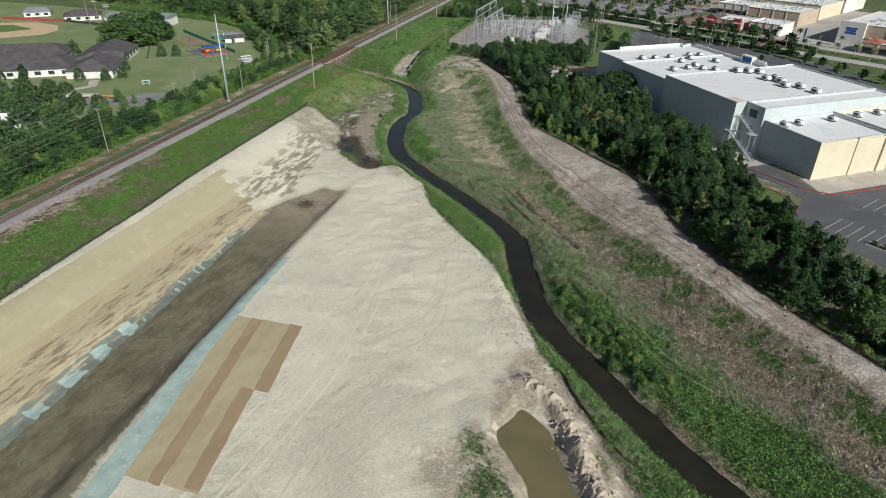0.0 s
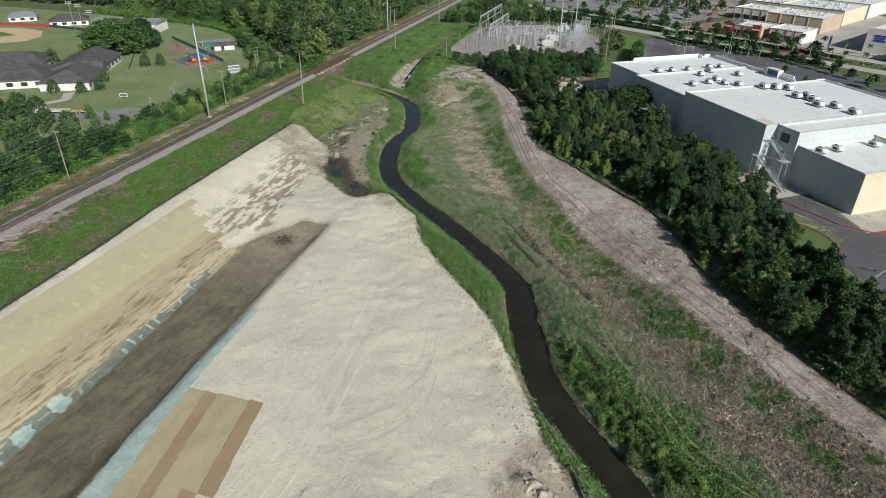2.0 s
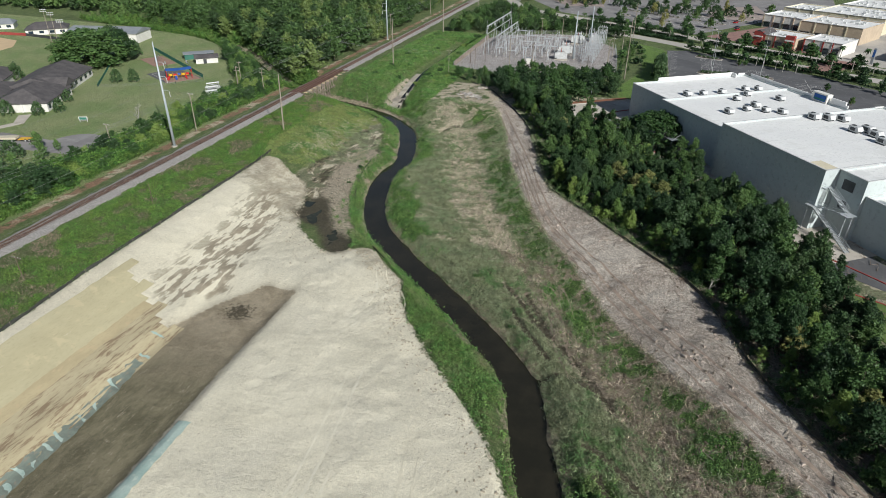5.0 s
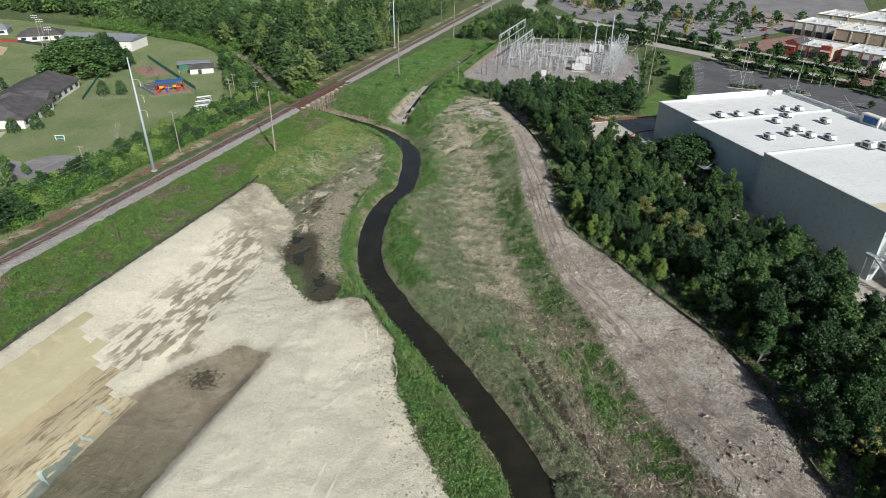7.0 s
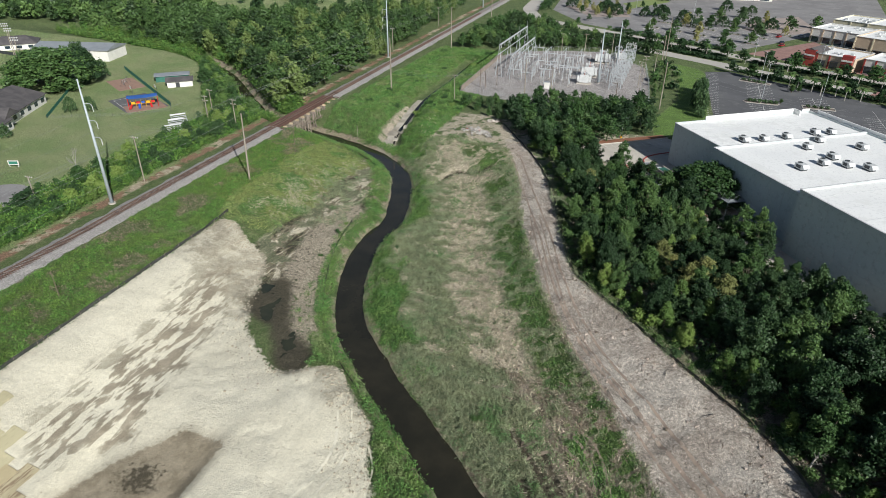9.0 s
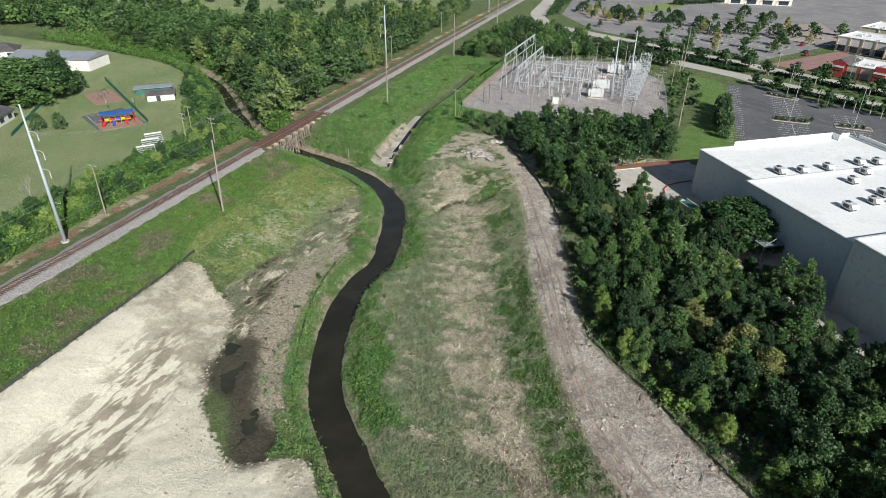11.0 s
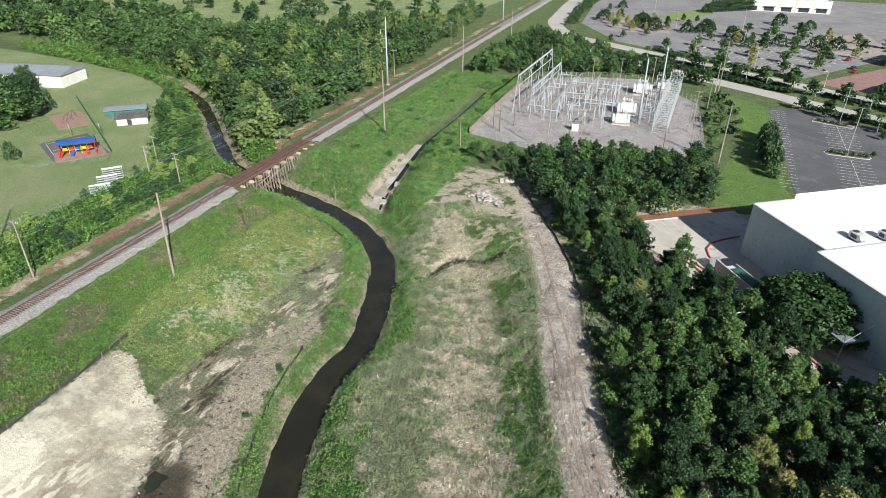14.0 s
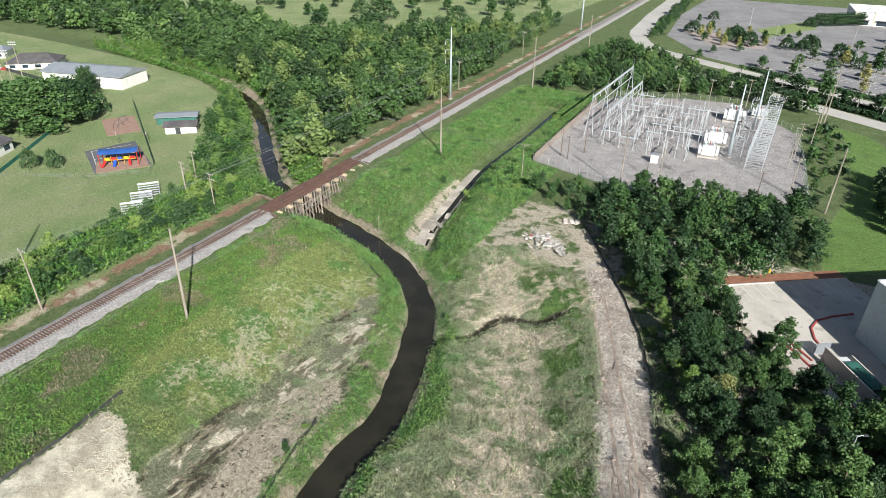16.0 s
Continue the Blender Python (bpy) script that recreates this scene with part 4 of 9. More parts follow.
for k in range(10):
    w0, w1 = k * 2.35, k * 2.35 + 2.5
    top = 147 - k * 1.3 + (3 if k % 3 == 0 else 0)
    near_y = 20
    x0n, x0f = -115.6, -119.8
    solo("erosion_blanket", drape((x0n + w0, near_y), (x0f + w0 * 0.98, top), (x0n + w1, near_y), (x0f + w1 * 0.98, top), 0.12 + 0.015 * (k % 2), 0.9, 0.5, k),
         BLANKET_YEL if k < 5 else (BLANKET_STREAK if k > 5 else BLANKET), "straw-coloured erosion blanket strip laid on the canal slope", "erosion blanket", "blankets on the west slope")
for k, (w0, w1, far_y) in enumerate(((0, 4.2, 90), (4.2, 6.6, 90.2), (6.6, 13.0, 90.6), (13.0, 15.8, 91), (10.2, 13.0, 71))):
    near_y = (48, 48, 48.5, 71, 49)[k]
    fx0, nx0 = -75.0, -66.5
    m = BLANKET_DARK if k in (1, 3, 4) else BLANKET
    lab = "dark overlapping strip of straw erosion blanket" if k in (1, 3, 4) else "tan straw erosion blanket laid on the bank"
    solo("erosion_blanket", drape((nx0 + w0 if k != 3 else -71.0 + w0, near_y), (fx0 + w0, far_y) if k != 4 else (-71.0 + w0, far_y), (nx0 + w1 if k != 3 else -71.0 + w1, near_y), (fx0 + w1, far_y) if k != 4 else (-71.0 + w1, far_y), 0.12 + 0.02 * (k % 2) + 0.03 * (k == 4), 0.9, 0.4, 20 + k), m, lab, "erosion blanket", "blankets on the east slope")
for k in range(5):
    y0, y1 = 30 + k * 17, 47.6 + k * 17
    w = (4.4, 4.2, 3.8, 3.2, 2.4)[k]
    ex = lambda y: -66.5 - 0.20 * (min(y, 90) - 48) - 0.045 * max(0, y - 90)
    solo("geotextile_sheet", drape((ex(y0) - w - 0.3, y0), (ex(y1) - w - 0.1, y1), (ex(y0), y0), (ex(y1), y1), 0.14, 0.7, 0.7, 40 + k), GEOTEXTILE,
         "pale green geotextile strip along the canal edge", "geotextile", "geotextile along the east canal edge")
def west_edge(y):
    return -93 - 0.055 * (y - 80) if y < 110 else -94.7 - 0.14 * (y - 110)


y = 30.0
k = 0
while y < 124:
    w = 3.4 - 2.2 * sstep(60, 150, y)
    solo("geotextile_sheet", drape((west_edge(y) - w, y), (west_edge(y + 12) - w + 0.2, y + 12.4), (west_edge(y) + 0.5, y), (west_edge(y + 12) + 0.4, y + 12.4), 0.15, 0.7, 1.2, 50 + k), GEO_DARK,
         "muddy dark geotextile laid along the canal edge", "geotextile", "geotextile along the west canal edge")
    y += 12
    k += 1
rnd = random.Random(8)
flaps = [(y, rnd.uniform(3.2, 4.6), rnd.uniform(2.6, 3.3)) for y in (36, 44, 54, 62, 70.5, 78)] + [(y + rnd.uniform(-0.8, 0.8), rnd.uniform(0.3, 0.9), rnd.uniform(1.4, 2.8)) for y in (84.5, 86.5, 96, 99, 101, 103.5, 106, 111, 113, 119, 127, 133)]
for k, (y, l, w) in enumerate(flaps):
    xw = west_edge(y) + rnd.uniform(-0.4, 0.4)
    sk = rnd.uniform(-1.2, 0.4)
    solo("geotextile_sheet", drape((xw - w, y), (xw - w * rnd.uniform(0.7, 1.1), y + l), (xw + 0.4, y + sk), (xw + rnd.uniform(-0.6, 0.4), y + l + sk), 0.22, 0.4, 1.6, 60 + k), GEOTEXTILE,
         "ragged pale green geotextile flap on the canal edge", "geotextile", "ragged flaps along the west canal edge")


# ---- trees ----
def crown_geo(lobes, n, size, seed, up=0.25, flat=1.0):
    """Small leaf clumps scattered over the lobes of a crown, open between them."""
    rng = np.random.default_rng(seed)
    c = np.array([l[:3] for l in lobes])
    r = np.array([l[3] for l in lobes])
    pick = rng.choice(len(lobes), n, p=r ** 2 / (r ** 2).sum())
    d = rng.normal(size=(n, 3))
    d[:, 2] += up
    d /= np.linalg.norm(d, axis=1)[:, None]
    rad = r[pick] * rng.uniform(0.5, 1.28, n) * (1 + 0.18 * np.sin(d[:, 0] * 5 + pick) * np.sin(d[:, 1] * 6 + pick * 2))
    p = c[pick] + d * rad[:, None] * np.array([1, 1, flat])
    nrm = d * 0.6 + rng.normal(size=(n, 3)) * 0.6
    nrm /= np.linalg.norm(nrm, axis=1)[:, None]
    a = np.cross(nrm, rng.normal(size=(n, 3)))
    a /= np.linalg.norm(a, axis=1)[:, None]
    b = np.cross(nrm, a)
    s = size * rng.uniform(0.6, 1.25, n)[:, None]
    k = rng.uniform(0.55, 0.9, n)[:, None]
    v = np.stack([p - a * s - b * s * k * 0.5, p + a * s * 0.9 - b * s * k * 0.6, p + b * s * (k + 0.3) + a * s * rng.uniform(-0.4, 0.4, n)[:, None]], 1).reshape(-1, 3)
    return v, np.arange(3 * n).reshape(n, 3)


def core_geo(g, lobes, k=0.72, seg=7, flat=1.0):
    for x, y, z, r in [l for l in lobes if l[3] > 0.62]:
        rr, vs = r * k, []
        for i in range(1, 4):
            w = math.pi * i / 4
            for j in range(seg):
                q = 2 * math.pi * (j + 0.5 * (i % 2)) / seg
                e = rr * (0.85 + 0.3 * math.sin(3 * q + i + x))
                vs.append((x + e * math.sin(w) * math.cos(q), y + e * math.sin(w) * math.sin(q), z + rr * math.cos(w) * flat))
        vs += [(x, y, z + rr * flat), (x, y, z - rr * flat)]
        fs = [(i * seg + j, (i + 1) * seg + j, (i + 1) * seg + (j + 1) % seg, i * seg + (j + 1) % seg) for i in range(2) for j in range(seg)]
        t = 3 * seg
        fs += [(t, j, (j + 1) % seg) for j in range(seg)] + [(t + 1, 2 * seg + (j + 1) % seg, 2 * seg + j) for j in range(seg)]
        g.add(vs, fs)


def lobes_of(kind, seed):
    rnd = random.Random(seed)
    out = []
    if kind == "round":
        for i in range(15):
            w = i * 2.4 + rnd.uniform(-0.4, 0.4)
            h = 2.3 + 5.6 * (i + rnd.random()) / 15
            spread = 3.9 * (max(0.12, (9.9 - h) / 7.0) ** 0.75) * rnd.uniform(0.65, 1.15)
            rise = rnd.uniform(0.3, 1.7)
            for t, r in ((0.42, 1.05), (0.75, 0.8), (1.0, 0.52)):
                out.append((spread * t * math.cos(w + 0.25 * t), spread * t * math.sin(w + 0.25 * t), h + rise * t * t, r * rnd.uniform(0.8, 1.2)))
        out += [(0.1, 0.1, 9.6, 0.42), (0.2, 0.1, 8.9, 0.7), (-0.4, 0.3, 8.2, 0.75), (0, 0, 7.2, 1.2), (0, 0, 5.2, 1.5)]
    elif kind == "tall":
        for i in range(22):
            h = 1.8 + i * 0.36
            spread = 2.0 * math.sin(max(0.1, (9.9 - h) / 8.0 * 2.0)) * rnd.uniform(0.45, 1.15)
            w = i * 2.4 + rnd.uniform(-0.5, 0.5)
            out.append((spread * math.cos(w), spread * math.sin(w), h, rnd.uniform(0.5, 0.95) * (1.15 - 0.02 * i)))
        out += [(0, 0, 5.0, 1.0), (0, 0, 7.5, 0.7)]
    elif kind == "wide":
        for i in range(34):
            w = i * 2.4
            q = math.sqrt((i + 0.5) / 34)
            out.append((4.6 * q * math.cos(w), 4.6 * q * math.sin(w), 2.2 + 5.4 * math.sqrt(max(0.0, 1 - q * q)) + rnd.uniform(-0.9, 0.5), rnd.uniform(0.75, 1.35)))
        for i in range(14):
            w = i * 0.449 + rnd.uniform(-0.1, 0.1)
            out.append((4.9 * math.cos(w), 4.9 * math.sin(w), rnd.uniform(1.4, 3.2), rnd.uniform(0.7, 1.1)))
    elif kind == "shrub":
        for i in range(6):
            w = rnd.uniform(0, 6.28)
            q = rnd.uniform(0.1, 1.2)
            out.append((q * math.cos(w), q * math.sin(w), rnd.uniform(0.5, 1.6), rnd.uniform(0.6, 1.0)))
    return out


def limb_geo(kind, lobes, seed):
    g = Geo()
    rnd = random.Random(seed)
    top = max(l[2] for l in lobes)
    r = {"round": 0.24, "tall": 0.17, "wide": 0.42, "shrub": 0.07}[kind]
    p = Vector((0, 0, -0.4))
    for k in range(4):
        q = Vector((rnd.uniform(-0.2, 0.2), rnd.uniform(-0.2, 0.2), top * 0.85 * (k + 1) / 4))
        g.tube(p, q, r * (1 - k * 0.22), r * (1 - (k + 1) * 0.22), 6, False)
        p = q
    for x, y, z, s in lobes[:12]:
        base = Vector((0, 0, max(0.3, z - math.hypot(x, y) * 0.9 - 0.8)))
        g.tube(base, (x * 0.9, y * 0.9, z), r * 0.4, r * 0.12, 4, False)
    return g


def mesh_np(name, v, f, mat):
    me = bpy.data.meshes.new(name)
    me.vertices.add(len(v))
    me.vertices.foreach_set("co", np.asarray(v, np.float32).ravel())
    me.loops.add(f.size)
    me.loops.foreach_set("vertex_index", f.astype(np.int32).ravel())
    me.polygons.add(len(f))
    me.polygons.foreach_set("loop_start", np.arange(0, f.size, f.shape[1], dtype=np.int32))
    me.update(calc_edges=True)
    me.materials.append(mat)
    return me


def crown_mesh(lobes, n, size, seed, mat, flat=1.0):
    v, f = crown_geo(lobes, n, size, seed, flat=flat)
    g = Geo()
    core_geo(g, lobes, 0.5, 5, flat)
    o = len(v)
    cf = []
    for q in g.f:
        q = tuple(i + o for i in q)
        cf.append(q if len(q) == 4 else (*q, q[-1]))
    me = bpy.data.meshes.new("crown")
    faces = [tuple(q) for q in f.tolist()] + [tuple(dict.fromkeys(q)) for q in cf]
    me.from_pydata(np.concatenate([v, np.array(g.v)]).tolist(), [], faces)
    me.materials.append(mat)
    return me


TREES = {}


def make_tree(key, kind, seed, mat, n, size, label, name="tree", bark=None, flat=1.0):
    lobes = lobes_of(kind, seed)
    t = thing(name, label, "tree" if kind != "shrub" else "shrub")
    part("trunk", limb_geo(kind, lobes, seed), bark or BARK, t)
    part("crown", crown_mesh(lobes, n, size, seed, mat, flat), mat, t)
    TREES[key] = [t, False]


make_tree("r1", "round", 1, LEAF_DARK, 5600, 0.205, "dense dark green broadleaf tree in the tree belt")
make_tree("r2", "round", 2, LEAF_DARK, 5600, 0.2, "full dark green broadleaf tree in the tree belt")
make_tree("r3", "round", 3, LEAF_MID, 5400, 0.205, "mid-green broadleaf tree with uneven crown")
make_tree("r4", "round", 14, LEAF_MID, 5400, 0.205, "mid-green leafy tree among others")
make_tree("t1", "tall", 4, LEAF_MID, 4600, 0.17, "slender mid-green leafy tree")
make_tree("t2", "tall", 5, LEAF_DARK, 4600, 0.17, "slender dark green leafy tree")
make_tree("l1", "tall", 6, LEAF_LIGHT, 4600, 0.165, "bright yellow-green young tree at the belt's edge")
make_tree("l2", "round", 7, LEAF_LIGHT, 5000, 0.18, "bright green leafy tree at the belt's edge")
make_tree("o1", "tall", 8, LEAF_OLIVE, 3000, 0.18, "thin olive-yellow tree with drooping foliage")
make_tree("w1", "wide", 9, LEAF_MID, 11000, 0.24, "broad domed green live oak beside the building")
make_tree("w2", "wide", 10, LEAF_DARK, 9500, 0.24, "large spreading dark green tree")
make_tree("s1", "shrub", 11, LEAF_MID, 900, 0.17, "leafy mid-green wild shrub", "shrub")
make_tree("s2", "shrub", 12, LEAF_DARK, 900, 0.17, "dense dark green rounded shrub", "shrub")
make_tree("s3", "shrub", 13, LEAF_LIGHT, 800, 0.17, "bright yellow-green wild shrub", "shrub")


def plant(key, x, y, h=10.0, rz=None, wide=1.0, z=None, group=""):
    t, used = TREES[key]
    full = {"s": 2.3}.get(key[0], 10.0 if key[0] in "rtlo" else 8.6)
    s = h / full
    rz = (x * 12.9898 + y * 78.233) % 6.28 if rz is None else rz
    m = place(x, y, (hz(x, y) if z is None else z), rz, s * wide, s)
    if not used:
        TREES[key][1] = True
        t.matrix_basis = m
        if group:
            t["group"] = group
        return t
    c = copy_thing(t, m)
    if group:
        c["group"] = group
    return c


FAR = {}


def plant_far(key, x, y, h, rz=None, wide=1.0, z=None, group=""):
    """A tree too far off to pick out: it joins the others of its kind in one mesh."""
    rz = (x * 12.9898 + y * 78.233) % 6.28 if rz is None else rz
    full = 2.3 if key[0] == "s" else 10.0 if key[0] in "rtlo" else 8.6
    s = h / full
    FAR.setdefault((key, group or "distant leafy trees and shrubs"), []).append(place(x, y, hz(x, y) if z is None else z, rz, s * wide, s))


FAR_KIND = {"r1": ("round", LEAF_DARK), "r2": ("round", LEAF_DARK), "r3": ("round", LEAF_MID), "r4": ("round", LEAF_MID), "t1": ("tall", LEAF_MID), "t2": ("tall", LEAF_DARK), "l1": ("tall", LEAF_LIGHT),
            "l2": ("round", LEAF_LIGHT), "o1": ("tall", LEAF_OLIVE), "w1": ("wide", LEAF_DARK), "w2": ("wide", LEAF_DARK), "s1": ("shrub", LEAF_MID), "s2": ("shrub", LEAF_DARK), "s3": ("shrub", LEAF_LIGHT)}


def grow_far():
    for (key, group), places in FAR.items():
        kind, mat = FAR_KIND[key]
        lobes = lobes_of(kind, ord(key[0]) + int(key[1]))
        near = "railway" in group or "gravel yard" in group or "creekside" in group or "undergrowth" in group
        v, f = crown_geo(lobes, ({"round": 1000, "tall": 800, "wide": 1600, "shrub": 260} if near else {"round": 300, "tall": 240, "wide": 520, "shrub": 90})[kind], ({"round": 0.38, "tall": 0.34, "wide": 0.5, "shrub": 0.26} if near else {"round": 0.66, "tall": 0.58, "wide": 0.62, "shrub": 0.4})[kind], int(key[1]))
        g = Geo()
        core_geo(g, lobes[::2], 0.6, 4)
        g.tube((0, 0, -0.3), (0, 0, max(l[2] for l in lobes) * 0.8), 0.2 if kind != "shrub" else 0.06, 0.08, 5, False)
        cv = np.array(g.v)
        base_v = np.concatenate([v, cv])
        base_f = f.tolist() + [tuple(i + len(v) for i in q) for q in g.f]
        vs, fs = [], []
        for n, m in enumerate(places):
            a = np.array(m)
            vs.append(base_v @ a[:3, :3].T + a[:3, 3])
            o = n * len(base_v)
            fs += [tuple(i + o for i in q) for q in base_f]
        me = bpy.data.meshes.new("distant_trees")
        me.from_pydata(np.concatenate(vs).tolist(), [], fs)
        me.materials.append(mat)
        low = kind == "shrub"
        tagged(new("distant_shrubs" if low else "distant_trees", me), group, "shrubs" if low else "trees", kind="stuff")


def scatter(outline, gap, seed, keep=1.0):
    rng = random.Random(seed)
    xs, ys = [p[0] for p in outline], [p[1] for p in outline]
    pts, grid = [], {}
    n = int((max(xs) - min(xs)) * (max(ys) - min(ys)) / (gap * gap) * 6)
    qx = np.array([rng.uniform(min(xs), max(xs)) for _ in range(n)])
    qy = np.array([rng.uniform(min(ys), max(ys)) for _ in range(n)])
    ok = area_dist(outline, qx, qy) > 0
    for x, y in zip(qx[ok], qy[ok]):
        i, j = int(x // gap), int(y // gap)
        if all(math.hypot(x - a, y - b) >= gap for di in (-1, 0, 1) for dj in (-1, 0, 1) for a, b in grid.get((i + di, j + dj), ())):
            grid.setdefault((i, j), []).append((x, y))
            if rng.random() < keep:
                pts.append((float(x), float(y)))
    return pts


def sample(n, x0, x1, y0, y1, seed):
    rng = np.random.default_rng(seed)
    return rng.uniform(x0, x1, n), rng.uniform(y0, y1, n)


BELT = [(x + 3.0, y + 1.5) for x, y in FENCE_EAST[2:-3]] + [(74, 100), (62, 120), (51, 135), (43, 149), (37, 163), (34, 178)] + [bp(106, -17)[:2], bp(96, -13.5)[:2], bp(60, -13.0)[:2], bp(48, -13.5)[:2], bp(36, -17)[:2], bp(14, -21)[:2], bp(-19, -24)[:2], (-66, 304)]
rnd = random.Random(21)
for x, y in scatter(BELT, 3.6, 3):
    d = line_dist(FENCE_EAST, np.array([x]), np.array([y]))[0]
    if d < 3.2 and rnd.random() < 0.4:
        continue
    if d < 7.5 and rnd.random() < 0.55:
        key, h = rnd.choice(("l1", "l2", "t1", "t1", "l1", "r3")), rnd.uniform(4.0, 8.4)
    elif rnd.random() < 0.1:
        key, h = rnd.choice(("l1", "l2")), rnd.uniform(7.5, 10.0)
    else:
        key, h = rnd.choice(("r1", "r2", "r1", "r2", "r3", "r4", "t2", "t1", "r2")), rnd.uniform(7.4, 12.8) * (0.92 if y < 165 else 1.0 if y < 205 else 0.86)
    plant(key, x, y, h, wide=rnd.uniform(0.9, 1.2), group="trees of the belt beside the dirt track")
for x, y, h in ((-12, 222, 9), (-9, 226, 10), (-5, 221, 9.5), (-15, 228, 8), (-18, 233, 8.5), (21, 164, 8), (30, 149, 8), (-40, 268, 9)):
    plant("o1", x, y, h, wide=1.2, group="trees of the belt beside the dirt track")
for x, y in scatter([(x + 1.0, y + 0.6) for x, y in FENCE_EAST[2:-3]] + [(x + 6, y + 4) for x, y in reversed(FENCE_EAST[2:-3])], 2.6, 5, 0.7):
    plant_far(rnd.choice(("s1", "s2", "s3", "s1")), x, y, rnd.uniform(1.2, 2.8), group="leafy undergrowth along the tree belt")
for key, x, y, h in (("l2", -33.6, 232.2, 8.5), ("l1", -28.4, 220.0, 8.0), ("l2", -14.5, 211.4, 7.5), ("l1", -12.1, 205.3, 6.5), ("l2", -1.8, 199.4, 8.0), ("l2", 18.8, 189.0, 9.5), ("l2", 15.7, 160.0, 8.0), ("r3", 3.0, 201.6, 9.0), ("l1", -40.4, 252.8, 7.0)):
    plant(key, x, y, h, wide=1.15, group="trees of the belt beside the dirt track")
x, y = sample(26000, -70, 75, 85, 312, 35)
sel = (area_dist(BELT, x, y) > 1.0) & (vnoise(x, y, 5, 36) > 0.42)
UNDER = (x[sel], y[sel])
# the large oak beside the box building
plant("w1", -8.5, 276, 10.8, wide=1.58)
NORTH_BELT = [(-106, 341), (-98, 330), (-84, 325), (-74, 312), (-62, 303), (-50, 309), (-38, 318), (-27, 329), (-30, 345), (-34, 360), (-55, 352), (-79, 344)]
for x, y in scatter(NORTH_BELT, 4.2, 7):
    plant_far(rnd.choice(("r1", "r2", "r4", "r3", "t2", "t1")), x, y, rnd.uniform(6, 9.5) if x > -80 else rnd.uniform(4, 7), wide=1.2, group="dense trees between gravel yard and car park")
for x, y in scatter([(-31, 362), (-24, 360), (-19, 380), (-20, 432), (-30, 440), (-34, 420)], 3.8, 9, 0.6):
    plant_far(rnd.choice(("r3", "t1", "s2", "r4", "s1")), x, y, rnd.uniform(2, 4.5), wide=1.1, group="scrubby trees beside the substation yard")
for k, yy in enumerate((357, 362, 368, 373.5, 379.5, 386.5, 393)):
    plant("s2", -11.8 - 0.01 * yy * 0, yy, 4.6 if k < 6 else 4.0, wide=0.7, group="clipped shrubs along the car park")
# beside the line: hedge on the west, brush on the east
for x, y in scatter([(-186, 40), (-162, 40), (-164, 150), (-166.5, 240), (-168, 292), (-186, 292), (-183, 200), (-190, 120)], 4.3, 11):
    plant_far(rnd.choice(("r3", "r4", "t1", "r1", "r3", "l2", "r2")), x, y, rnd.uniform(2.6, 6.0) if y > 175 else rnd.uniform(4.5, 8.0), wide=1.45, group="tangled hedge trees along the railway")
for x, y in scatter([(-172, 297), (-190, 288), (-210, 312), (-236, 342), (-262, 372), (-250, 378), (-226, 354), (-205, 330), (-188, 308)], 4.0, 12):
    if float(line_dist(CREEK, np.array([x]), np.array([y]))[0]) < 6.5:
        continue
    plant_far(rnd.choice(("r3", "l2", "t1", "r4")), x, y, rnd.uniform(5, 8.5), wide=1.3, group="creekside trees by the mown field")


def woods(outline, gap, seed, hmin, hmax, mats, label, leaves=260, size=0.75):
    """A far wood: many crowns in one mesh, each of lobes and leaf clumps."""
    base = []
    for s in range(5):
        lb = lobes_of("round", 30 + s)
        v, f = crown_geo(lb, leaves, size, 40 + s)
        g = Geo()
        core_geo(g, lb[::2], 0.68, 4)
        base.append((v, f, np.array(g.v), g.f))
    rng = random.Random(seed)
    vs, fs, tone = [], [], []
    for x, y in scatter(outline, gap, seed):
        if x < -165 and float(line_dist(CREEK, np.array([x]), np.array([y]))[0]) < 5.5:
            continue
        v, f, cv, cf = rng.choice(base)
        h = rng.uniform(hmin, hmax) / 9.6
        w = h * rng.uniform(0.95, 1.35)
        a = rng.uniform(0, 6.28)
        m = np.array([[w * math.cos(a), -w * math.sin(a), 0], [w * math.sin(a), w * math.cos(a), 0], [0, 0, h]])
        off = np.array([x, y, hz(x, y) - 0.6])
        vs.append([v @ m.T + off, cv @ m.T + off])
        fs.append(f.tolist() + [tuple(i + len(v) for i in q) for q in cf])
        tone.append(rng.choice((0, 0, 1, 1, 1, 2)))
    for k, m in enumerate(mats):
        pv, pf, o = [], [], 0
        for i, tn in enumerate(tone):
            if tn == k:
                pv += vs[i]
                pf += [tuple(j + o for j in q) for q in fs[i]]
                o += len(vs[i][0]) + len(vs[i][1])
        if pv:
            me = bpy.data.meshes.new("woods")
            me.from_pydata(np.concatenate(pv).tolist(), [], pf)
            me.materials.append(m)
            tagged(new("woods", me), label + (", darker trees", ", mid-green trees", ", paler trees")[k], "woods", kind="stuff")


